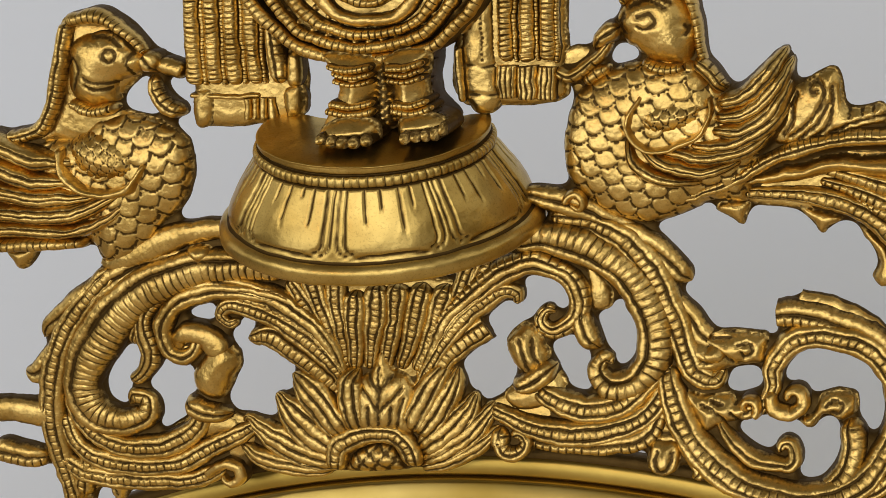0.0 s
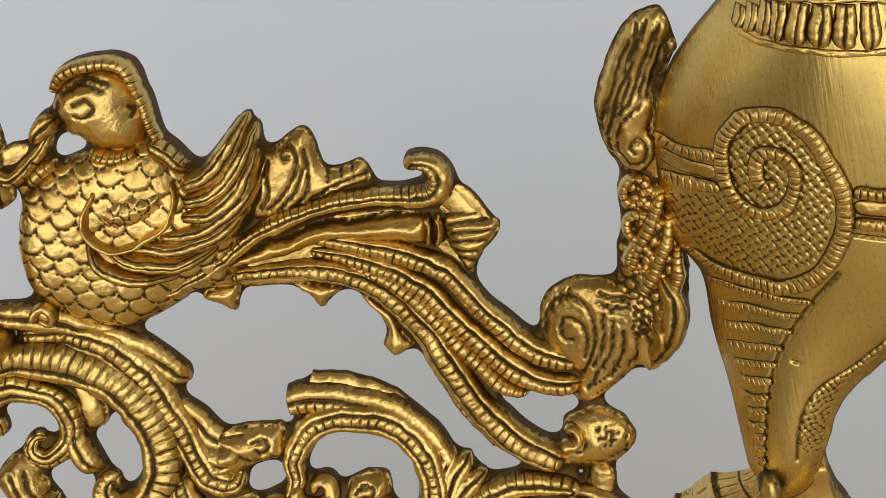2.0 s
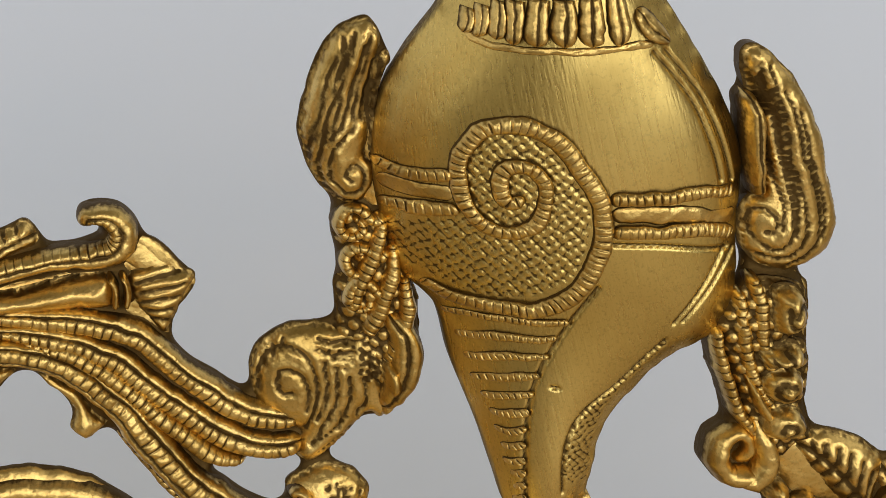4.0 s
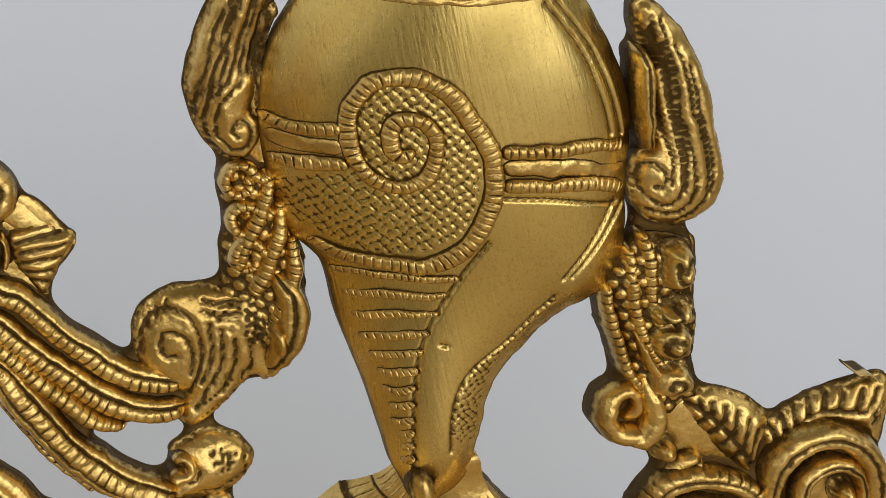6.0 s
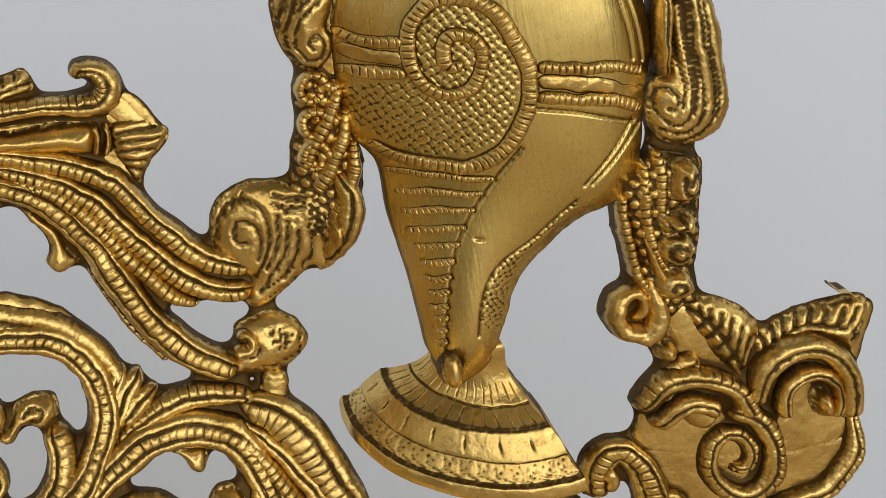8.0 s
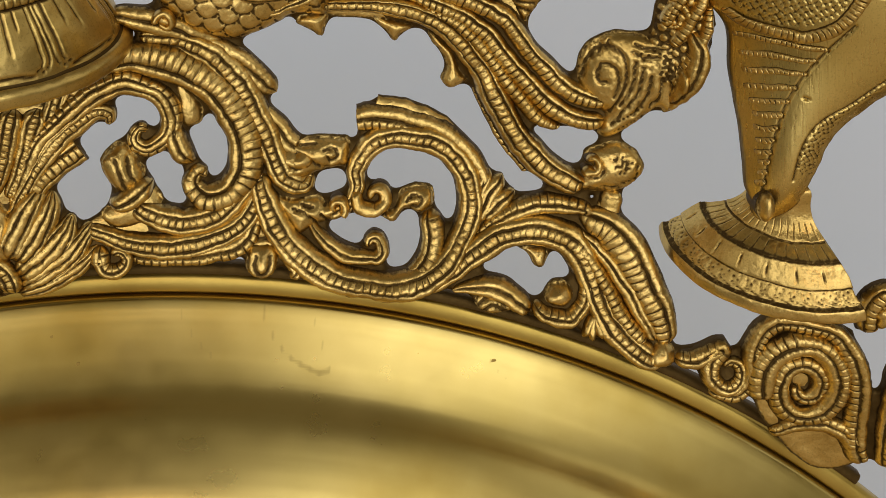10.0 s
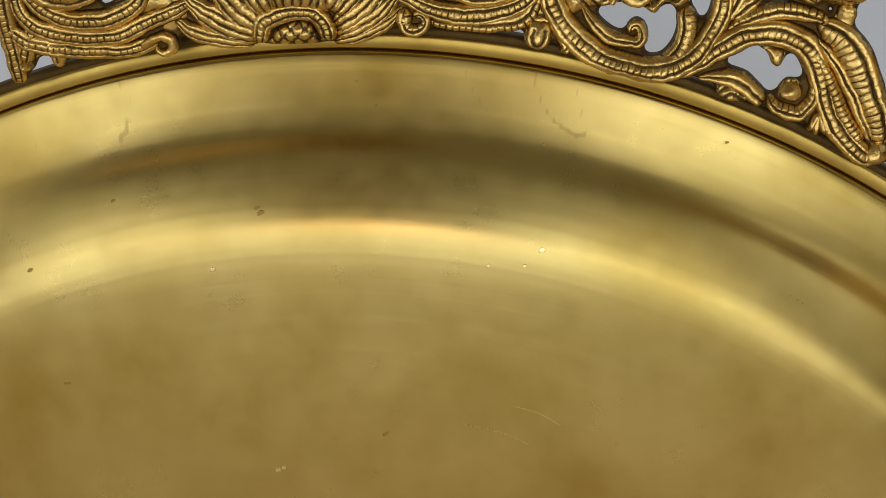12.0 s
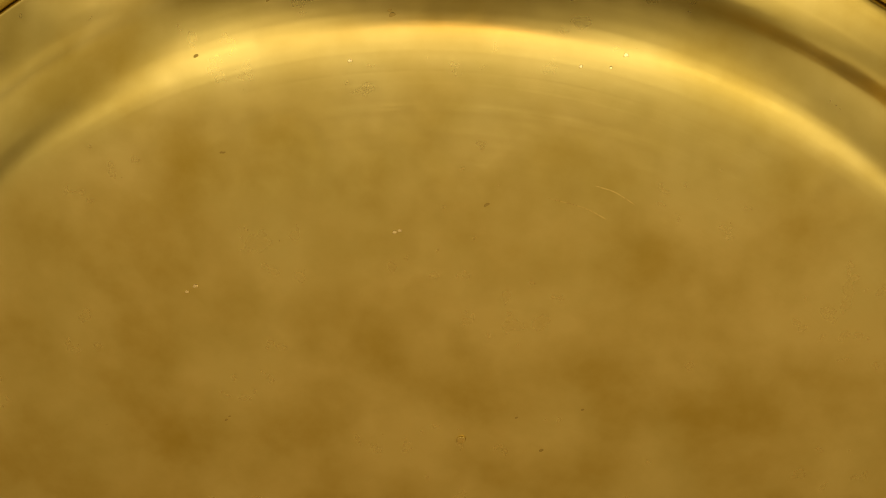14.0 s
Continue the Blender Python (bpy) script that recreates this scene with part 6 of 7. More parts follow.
put("scroll", stroke([(183.6, 219.6, 3), (185.7, 225.8, 3.8), (190, 228.5, 4.2), (195.2, 227.3, 4.2), (198.3, 222, 3.9), (197.9, 214.5, 3.6)], lanes='pp', h=5), crest)
put("scroll", stroke([(187.7, 216.8, 2.6), (188.5, 222.2, 2.9), (191.6, 224.3, 2.9), (195.2, 222.9, 2.7), (196.6, 218.8, 2.2), (195.7, 215.3, 2)], lanes='pp', h=5), crest)
put("bead", pillow([(192.3, 219.4), (194.2, 221.1), (195.8, 219.1), (195.4, 216.3), (193.1, 216)], h=7, ew=4), crest)
put("scroll", stroke([(166.5, 221.5, 2.9), (170.6, 225.7, 3.8), (176.1, 226.3, 4.2), (181.1, 223.3, 3.8), (183.5, 217.6, 3.4)], lanes='pr', h=4.5), crest)
put("scroll", stroke([(168.6, 218.1, 3), (173.9, 222, 3.8), (179, 219.9, 3.7)], lanes='pp', h=4.5), crest)
put("backing", pillow([(166.4, 215.1), (183.7, 211.9), (199.7, 211.6), (198.9, 204.4), (190.8, 199.6), (178.2, 200.1), (168.3, 206.1)], h=0.8, ew=3, front=-3.1, edge_shade=0.9), crest)
put("scroll", stroke([(180.2, 219.8, 4), (184.3, 217, 3.9), (186.1, 211.6, 3.8), (185, 206.5, 3.7), (181.7, 204.1, 3.5), (178.3, 205.2, 3.4), (176.2, 208.8, 3.2), (176.4, 212.8, 3), (178.4, 215.2, 2.9), (180.7, 215.2, 2.7), (182.4, 213.2, 2.6), (182.7, 210.8, 2.5), (181.7, 209, 2.4), (180.4, 208.8, 2.2), (179.5, 209.6, 2.1)], lanes='pr', h=3.6), crest)
put("scroll", stroke([(198.8, 215.1, 1.8), (198.4, 209.1, 3.4), (194.4, 203.6, 3.8), (188.3, 201.8, 3.5), (181.6, 201.2, 1.9)], lanes='pr', h=3.2), crest)
put("flange", stroke([(169.3, 224.3, 1.7), (172.7, 226.7, 4.1), (177.1, 229, 4.8)], lanes='rp', h=2.5), crest)
put("scroll", stroke([(168.1, 218.3, 1.2), (173.1, 222, 4.8), (177.8, 217, 6.2)], lanes='p', h=2), crest)

# the shell's foot
def foot_marks(a, r, z):
    if 5.3 < z < 8.2:
        g = max(0.0, 1 - abs(math.sin(a * 10.5 + 0.4)) / 0.16) if 5.7 < z < 7.6 else 0.0
        return -0.7 * g, 0.9 * g
    if 2.5 < z < 4.6:
        g = max(0.0, 1 - abs(math.sin(a * 24 + 2.5 * math.sin(z * 2.4))) / 0.5)
        return -0.3 * g, 0.6 * g
    if 8.8 < z < 9.9 or 10.6 < z < 12.6:
        g = max(0.0, 1 - abs(math.sin(a * 22)) / 0.3)
        return -0.4 * g, 0.6 * g
    return 0.0, 0.55 if min(abs(z - q) for q in (2.35, 4.9, 8.55, 10.1)) < 0.16 else 0.0


foot = put("shell_foot", half_turn([(0.80, -0.7), (0.94, -0.6), (0.99, -0.2), (1.0, 0.5), (0.985, 1.6), (0.965, 2.2), (0.93, 2.4), (0.90, 3.0), (0.82, 4.6), (0.80, 4.9), (0.815, 5.2), (0.68, 8.2), (0.65, 8.5), (0.63, 8.7), (0.48, 9.9), (0.455, 10.2), (0.45, 10.5), (0.37, 11.8), (0.31, 13.6), (0.27, 16.0), (0.25, 19.0), (0.1, 19.6)],
    21.9, 20.6, 19.4, 5.8, (145.0, 0.5, 220.3), pattern=foot_marks, steps=200, skew=-0.08, span=98.0, end=31.0), crest, None, "stepped half-round foot with ticked band", 0.7)

# the lotus pedestal in the middle
def lotus_marks(a, r, z):
    if 5.7 < z < 16.9:
        k = (math.degrees(a) - 19) / 44 + 0.5
        u, v = 2 * (k - math.floor(k)) - 1, (z - 5.7) / 11.2
        edge = (abs(u) / 0.80) ** 4 + (max(0.0, 0.34 - v) / 0.27) ** 4
        g = max(max(0.0, 1 - abs(edge ** 0.25 - 1) / 0.05), max(0.0, 1 - abs(edge ** 0.25 - 1.18) / 0.04))
        tick = min(abs(u - q) for q in (-0.42, -0.1, 0.26, 0.5))
        g = max(g, max(0.0, 1 - tick / 0.035) if v > 0.62 + 0.25 * math.sin(u * 9 + k * 3) else 0.0)
        return -0.7 * g + (0.35 if edge < 1 else 0.0), 0.95 * g
    if 17.2 < z < 19.1:
        g = max(0.0, 1 - abs(math.sin(a * 46)) / 0.5)
        return -0.5 * g, 0.75 * g
    return 0.0, 0.85 if min(abs(z - q) for q in (5.35, 17.05, 19.3)) < 0.22 else 0.0


pedestal = put("lotus_pedestal", half_turn([(0.85, 1.1), (0.97, 1.3), (1.015, 1.8), (1.03, 2.6), (1.025, 4.1), (0.995, 4.9), (0.96, 5.25), (0.95, 5.7), (0.925, 8.0), (0.88, 10.5), (0.822, 13.0), (0.762, 15.5), (0.727, 16.9), (0.715, 17.1), (0.745, 17.5), (0.75, 18.2), (0.735, 19.0), (0.70, 19.3), (0.715, 19.8), (0.715, 20.6), (0.70, 21.0), (0.5, 21.1), (0.05, 21.1)],
    28.0, 22.7, 14.4, 7.2, (-1.7, -4.0, 274.9), pattern=lotus_marks, steps=320, span=112.0), crest, WORN, "round lotus pedestal with petals and a beaded edge", 0.4)
bird = put("bird_ornament", pillow([(-38.6, 299), (-35.4, 295.8), (-35.1, 290.3), (-37.6, 284.9), (-42.2, 280.4), (-46.3, 276.2), (-51.2, 273.6), (-55.8, 274.3), (-58.4, 278.3), (-68.4, 278), (-79.6, 278.3), (-76.3, 294.3), (-63.8, 298.6), (-56.9, 299), (-51, 302.1), (-44.1, 301.6)], h=4.6, ew=9, pattern=scales(4.2, 287.4, 0.42), step=0.4), crest, label="cast parrot-like bird in scaled brass relief")
BIRDS.append(bird)
put("nape_plate", pillow([(-55.8, 320.3), (-48.2, 320.2), (-42.7, 316.7), (-40, 311.6), (-42.9, 308.1), (-46.9, 303.1), (-38.9, 299.5), (-44.4, 294.8), (-58.1, 296.6), (-69.2, 297.8), (-63.7, 300.6), (-59.8, 305.9), (-57.4, 313.4)], h=2.5, ew=4), bird)
put("head", pillow([(-55.7, 312.1), (-53.7, 316.5), (-48.8, 318), (-43.9, 317.2), (-41, 313.7), (-39.4, 310.8), (-42.2, 308.4), (-45.4, 307.5), (-47.1, 303.8), (-52, 303.3), (-56, 306.5)], h=5.6, ew=6, pattern=lines([[(-47.2, 313.1), (-45.6, 313.9), (-44.7, 312.7), (-46.1, 311.7), (-47.2, 312.8)], [(-49.6, 317.2), (-46.2, 317.3), (-43.1, 315.1), (-41.9, 312.5)], [(-48.9, 316.3), (-45.8, 316.1), (-43.7, 314.1)], [(-56.3, 311.1), (-53.4, 313.1), (-52.4, 310.6), (-54.3, 307.6)], [(-51.5, 309.4), (-49.3, 308.1), (-45.9, 307.9)], [(-51.6, 308.1), (-49.6, 306.9), (-47.1, 306.8)], [(-41.8, 313.3), (-43, 311.4), (-42.9, 309.1)]], 0.5, 0.55)), bird)
put("comb", stroke([(-54.2, 319.9, 2.3), (-47.5, 319.8, 3.1), (-42.4, 316.3, 2.5), (-39.8, 312.1, 1.9)], lanes='r', h=5, period=1.8), bird)
put("nape", stroke([(-53.5, 320, 3.1), (-56.1, 313.3, 3.5), (-59.1, 305.9, 3.2), (-63.1, 300.6, 3.1), (-70.5, 299.3, 2.9)], lanes='pr', h=4.4, period=1.8), bird)
put("beak", stroke([(-40.4, 312.5, 4.2), (-39, 310.6, 4.6), (-37.9, 308.7, 2.5)], lanes='pp', h=4.4), bird)
put("berry_stem", stroke([(-39.2, 310.6, 2.5), (-36.2, 309.5, 3.5), (-33, 308, 3.7)], lanes='w', h=3.2), bird)
put("berry_stem", stroke([(-39.2, 308.6, 2.2), (-39.2, 305.5, 3.2), (-37.6, 302.5, 3.5), (-34.8, 300.6, 3.3)], lanes='pr', h=3.6), bird)
put("collar", stroke([(-56.1, 305.4, 2.1), (-51.1, 303, 2.8), (-46.7, 303.2, 2.3)], lanes='r', h=5.6, period=1.6), bird)
put("wing", pillow([(-58.2, 297.6), (-52.6, 299.8), (-46.7, 297.6), (-43.6, 292.5), (-46.6, 288.8), (-52.3, 288.3), (-57.1, 291.6)], h=7.0, ew=9, pattern=scales(2.1, 179.2, 0.6), step=0.28), bird)
put("wing_edge", stroke([(-59.1, 297.1, 1.5), (-58, 291.4, 2.1), (-52.3, 287.7, 2), (-46, 288.2, 2), (-42.9, 292.6, 1.5)], lanes='w', h=7.2), bird)
put("feather", stroke([(-56.4, 293.5, 2.3), (-63.8, 295.2, 4.1), (-70, 298.1, 4.4), (-75, 301.1, 3.9)], lanes='ppp', h=7.2), bird)
put("feather", stroke([(-55, 289.8, 2.3), (-63.5, 291.2, 4.2), (-70.8, 294, 4.4), (-76, 296.7, 3.9)], lanes='ppp', h=7.4), bird)
put("feather", stroke([(-51.2, 287.5, 2.2), (-61, 287.6, 4), (-69.5, 289.4, 4.4), (-77, 291.8, 3.9)], lanes='pppp', h=7.6), bird)
put("feather", stroke([(-46.9, 287.8, 2.2), (-56.1, 285, 3.8), (-66.1, 284.9, 4.3), (-77.9, 287.3, 3.9)], lanes='pppp', h=7.6), bird)
put("feather", stroke([(-46.2, 286.1, 1.4), (-52.3, 282.7, 2.7), (-60.2, 281.4, 3.3), (-77.7, 283.5, 3.4)], lanes='ppp', h=7.4), bird)
put("feather", stroke([(-57.5, 278.4, 1.8), (-65.1, 279.3, 3.3), (-79.5, 280.3, 3.4)], lanes='r', h=7.4), bird)
put("tail_fang", pillow([(-75.8, 278.3), (-69.1, 277.9), (-71.4, 274.7), (-73.9, 273.4), (-75.4, 275.5)], h=2.4, ew=3), crest)
put("arm", stroke([(-28.6, 278.5, 3.8), (-35.5, 278.5, 5.1), (-42.4, 277.1, 5.5), (-51.9, 274.1, 4.6), (-57, 273.7, 2.1)], lanes='w', h=2.4), crest)
put("rosette", pillow([(-38.8, 275.5), (-35.8, 276.2), (-33.7, 274.5), (-35.2, 272.1), (-38.2, 272.5)], h=4.4, ew=3), crest)

# the standing figure, kept as one plain casting
tagged(put("standing_figure", joined(
    pillow([(-14.3, 344.6), (25.8, 338), (21.6, 313.4), (13.9, 308), (1.5, 306.4), (-8.5, 308.7), (-15, 314.1)], h=5, ew=8, front=-5.0),
    pillow([(-27.9, 347.2), (-13.9, 344.8), (-14.8, 313), (-11.7, 309.6), (-12.7, 298.6), (-19.5, 296.9), (-33, 298.3), (-32.8, 305.5), (-32, 315.2)], h=2, ew=3, front=-3.0),
    pillow([(14.8, 306.7), (24.5, 338.3), (37.2, 336.3), (34.2, 303.1), (32.9, 295.1), (21.4, 295.2), (14.9, 296.7)], h=2, ew=3, front=-3.0),
    stroke([(-26.6, 346.9, 2.9), (-30.2, 318.1, 3.1), (-31.6, 305.4, 3.2)], lanes='R', h=2.0, period=1.5, rib=0.8, base=lambda x, z: -4.5),
    stroke([(-24.6, 346.6, 1.1), (-28.2, 317.8, 1.1), (-29.8, 305.2, 1.1)], lanes='r', h=1.6, period=1.2, base=lambda x, z: -4.5),
    stroke([(-23, 346.3, 2.9), (-26.6, 317.5, 3), (-27.9, 305, 3.2)], lanes='R', h=2.0, period=1.5, rib=0.8, base=lambda x, z: -4.5),
    stroke([(-21, 345.9, 1), (-24.6, 317.3, 1.1), (-26.1, 304.8, 1.1)], lanes='r', h=1.6, period=1.2, base=lambda x, z: -4.5),
    stroke([(-19.5, 345.7, 2.9), (-23.1, 317.1, 3), (-24.2, 304.7, 3.1)], lanes='R', h=2.0, period=1.5, rib=0.8, base=lambda x, z: -4.5),
    stroke([(-17.5, 345.4, 1), (-21.1, 316.8, 1.1), (-22.4, 304.5, 1.1)], lanes='r', h=1.6, period=1.2, base=lambda x, z: -4.5),
    stroke([(-15.9, 345, 2.9), (-19.5, 316.6, 3), (-20.4, 304.4, 3.1)], lanes='R', h=2.0, period=1.5, rib=0.8, base=lambda x, z: -4.5),
    stroke([(-14, 344.7, 1), (-17.5, 316.4, 1.1), (-18.6, 304.3, 1.1)], lanes='r', h=1.6, period=1.2, base=lambda x, z: -4.5),
    stroke([(-33.2, 303.8, 1), (-26, 302.9, 1), (-20.1, 302.5, 1)], lanes='w', h=1.2, base=lambda x, z: -4.5),
    stroke([(-22.5, 302.2, 1.5), (-22.9, 298.3, 1.6)], lanes='p', h=1.6, base=lambda x, z: -4.5, blunt=(1, 1)),
    stroke([(-21, 302.1, 1.5), (-21.4, 298.2, 1.6)], lanes='p', h=1.6, base=lambda x, z: -4.5, blunt=(1, 1)),
    stroke([(-19.5, 302.1, 1.5), (-19.9, 298.2, 1.6)], lanes='p', h=1.6, base=lambda x, z: -4.5, blunt=(1, 1)),
    stroke([(-18, 302, 1.5), (-18.2, 298.1, 1.6)], lanes='p', h=1.6, base=lambda x, z: -4.5, blunt=(1, 1)),
    stroke([(-16.1, 315.2, 2.6), (-15.8, 308.2, 3.2), (-16, 304.2, 3.2)], lanes='pr', h=2.0, base=lambda x, z: -4.5),
    pillow([(-15.7, 303.1), (-12.1, 303.5), (-12.5, 298.5), (-16, 297.9)], h=2.2, ew=2, front=-4.0),
    stroke([(-12.8, 309.9, 2.7), (-13.1, 305.9, 2.9), (-13.6, 303, 2.7)], lanes='p', h=1.8, base=lambda x, z: -4.5),
    pillow([(-32.2, 304.3), (-28.7, 304), (-29.6, 298.4), (-33.1, 298.5)], h=1.6, ew=3, front=-4.5),
    stroke([(28.3, 337.7, 2.8), (24.9, 311.1, 2.8), (24.3, 303.1, 2.8)], lanes='R', h=2.0, period=1.5, rib=0.8, base=lambda x, z: -4.5),
    stroke([(30, 337.4, 1.1), (26.6, 310.8, 1), (25.9, 302.8, 1)], lanes='r', h=1.6, period=1.2, base=lambda x, z: -4.5),
    stroke([(24.2, 302.6, 3.7), (23.5, 296.7, 3.8)], lanes='pppp', h=2.0, base=lambda x, z: -4.5, blunt=(1, 1)),
    stroke([(31.8, 337.1, 2.8), (28.5, 310.5, 2.8), (27.7, 302.5, 2.8)], lanes='R', h=2.0, period=1.5, rib=0.8, base=lambda x, z: -4.5),
    stroke([(33.5, 336.8, 1.1), (30.1, 310.2, 1), (29.4, 302.2, 1)], lanes='r', h=1.6, period=1.2, base=lambda x, z: -4.5),
    stroke([(27.6, 301.9, 3.7), (27, 296, 3.8)], lanes='pppp', h=2.0, base=lambda x, z: -4.5, blunt=(1, 1)),
    stroke([(35.4, 336.5, 2.8), (32, 309.9, 2.8), (31.2, 301.9, 2.8)], lanes='R', h=2.0, period=1.5, rib=0.8, base=lambda x, z: -4.5),
    stroke([(37, 336.2, 1.1), (33.6, 309.6, 1), (32.8, 301.7, 1)], lanes='r', h=1.6, period=1.2, base=lambda x, z: -4.5),
    stroke([(31.1, 301.3, 3.7), (30.4, 295.5, 3.8)], lanes='pppp', h=2.0, base=lambda x, z: -4.5, blunt=(1, 1)),
    pillow([(17.2, 311.3), (21.5, 316.2), (23.4, 315), (22.9, 308.6), (21.9, 295.6), (16.4, 296.1)], h=2.0, ew=3, front=-4.0, pattern=lines([[(17.1, 303.2), (22.1, 302.7)], [(20.7, 312.6), (20.3, 303.5)], [(17, 298.1), (21.8, 297.5)]], 0.4, 0.3)),
    stroke([(16.3, 306.8, 1.6), (15.9, 301.3, 1.6), (15.8, 296.7, 1.4)], lanes='w', h=1.8, base=lambda x, z: -4.5),
    pillow([(-4.9, 309.5), (4.4, 307.5), (4.4, 303), (3.5, 299.2), (3.6, 295.5), (-2.5, 294.9), (-7.2, 295.6), (-4.8, 299.8), (-3.3, 303.7)], h=6, ew=9, front=-11, back=-4),
    pillow([(5.2, 307.5), (13.2, 307.9), (12.5, 302.1), (13, 298.5), (15.1, 294.7), (10.2, 294), (6.5, 295.1), (5.9, 299.4), (6.2, 302.9)], h=6, ew=9, front=-11, back=-4),
    stroke([(-3.6, 307.4, 1.5), (0.3, 306.3, 1.5), (4.3, 306.3, 1.5)], lanes='r', h=2.4, period=1.4, base=lambda x, z: -14.5, back=-9.0),
    stroke([(6.2, 306.1, 1.5), (9.6, 305.5, 1.5), (13.1, 306, 1.4)], lanes='r', h=2.4, period=1.4, base=lambda x, z: -14.5, back=-9.0),
    stroke([(-3, 306.2, 1.2), (0.6, 305, 1.2), (4.3, 305.1, 1.2)], lanes='r', h=2.4, period=1.4, base=lambda x, z: -14.5, back=-9.0),
    stroke([(6.3, 304.9, 1.2), (9.6, 304.2, 1.2), (12.9, 304.8, 1.2)], lanes='r', h=2.4, period=1.4, base=lambda x, z: -14.5, back=-9.0),
    stroke([(-2.8, 304.9, 1.1), (0.6, 303.8, 1.1), (4, 303.9, 1.1)], lanes='r', h=2.4, period=1.4, base=lambda x, z: -14.5, back=-9.0),
    stroke([(6.5, 303.6, 1.1), (9.5, 303.1, 1.1), (12.7, 303.5, 1.1)], lanes='r', h=2.4, period=1.4, base=lambda x, z: -14.5, back=-9.0),
    stroke([(-4.1, 300.8, 1.4), (-0.2, 299.9, 1.3), (3.7, 300, 1.3)], lanes='r', h=2.4, period=1.4, base=lambda x, z: -14.5, back=-9.0),
    stroke([(6.6, 299.6, 1.3), (9.9, 298.9, 1.3), (13.1, 299.5, 1.3)], lanes='r', h=2.4, period=1.4, base=lambda x, z: -14.5, back=-9.0),
    stroke([(-4.8, 299.6, 1.6), (-0.5, 298.6, 1.6), (3.9, 298.7, 1.6)], lanes='r', h=2.4, period=1.4, base=lambda x, z: -14.5, back=-9.0),
    stroke([(6.5, 298.5, 1.6), (10.1, 297.6, 1.6), (13.6, 298.1, 1.6)], lanes='r', h=2.4, period=1.4, base=lambda x, z: -14.5, back=-9.0),
    pillow([(3.3, 305.6), (5.8, 305.4), (6.3, 301), (6.8, 296), (4, 294.5), (1.9, 296.4), (2.8, 301.3)], h=3, ew=3, front=-11, back=-4, pattern=beads(1.3, 20, 0.8), edge_shade=1.0),
    pillow([(-6.3, 294.4), (-4.9, 297.2), (-0.6, 298.6), (4.1, 297.3), (4.2, 293.9), (-1.2, 293.2)], h=5, ew=7, front=-16, back=-9),
    pillow([(8, 293.7), (8.1, 296.9), (12, 297.7), (15.6, 296.3), (16.8, 293.8), (12.8, 293.1)], h=5, ew=7, front=-16, back=-9),
    pillow([(-5, 296), (-4, 296.6), (-3.2, 296), (-3.3, 294.8), (-4.3, 294.3), (-5, 294.8)], h=2.6, ew=1.6, front=-20.5, back=-14),
    pillow([(-3.2, 295.5), (-2.3, 296.1), (-1.4, 295.4), (-1.7, 294.3), (-2.5, 293.8), (-3.3, 294.3)], h=2.6, ew=1.6, front=-20.5, back=-14),
    pillow([(-1.4, 295.2), (-0.5, 295.7), (0.5, 295.1), (0.2, 293.8), (-0.6, 293.4), (-1.5, 294)], h=2.6, ew=1.6, front=-20.5, back=-14),
    pillow([(0.5, 295), (1.5, 295.5), (2.4, 294.8), (2.1, 293.6), (1.3, 293.2), (0.5, 293.7)], h=2.6, ew=1.6, front=-20.5, back=-14),
    pillow([(2.6, 295.1), (3.5, 295.6), (4.4, 294.9), (4.1, 293.7), (3.3, 293.3), (2.5, 293.8)], h=2.6, ew=1.6, front=-20.5, back=-14),
    pillow([(9.3, 294.8), (10.3, 295.3), (11.1, 294.7), (10.8, 293.5), (10, 293), (9.3, 293.7)], h=2.6, ew=1.6, front=-20.5, back=-14),
    pillow([(11, 294.8), (11.8, 295.2), (12.7, 294.5), (12.4, 293.4), (11.7, 293), (11, 293.5)], h=2.6, ew=1.6, front=-20.5, back=-14),
    pillow([(12.7, 294.8), (13.5, 295.2), (14.4, 294.6), (14.1, 293.4), (13.4, 293), (12.7, 293.6)], h=2.6, ew=1.6, front=-20.5, back=-14),
    pillow([(14.3, 295), (15.2, 295.4), (16, 294.8), (15.8, 293.7), (15, 293.2), (14.3, 293.8)], h=2.6, ew=1.6, front=-20.5, back=-14),
    pillow([(15.9, 295.4), (16.7, 295.8), (17.4, 295.1), (17.3, 294), (16.5, 293.6), (15.8, 294.1)], h=2.6, ew=1.6, front=-20.5, back=-14),
    stroke([(-18.6, 343.2, 2.6), (-18.9, 331.5, 2.6), (-17.6, 321.4, 2.6), (-12.7, 313.7, 2.6), (-6.3, 309.2, 2.6), (2.5, 307, 2.5), (11.8, 307.6, 2.5), (17.9, 311.2, 2.4), (22.6, 316, 2.4), (26.1, 324.7, 2.5), (28.5, 335.4, 2.5)], lanes='r', h=2.6, period=1.9, base=lambda x, z: -9.6),
    stroke([(-16, 342.8, 2.3), (-16.3, 333, 2.3), (-15.1, 324.5, 2.3), (-10.5, 315.5, 2.3), (-4.6, 311.2, 2.3), (3.2, 309.2, 2.3), (10.9, 310, 2.3), (16.6, 314.1, 2.3), (20.9, 320.8, 2.3), (24, 328.7, 2.3), (25.8, 335.8, 2.3)], lanes='r', h=2.6, period=1.9, base=lambda x, z: -9.6),
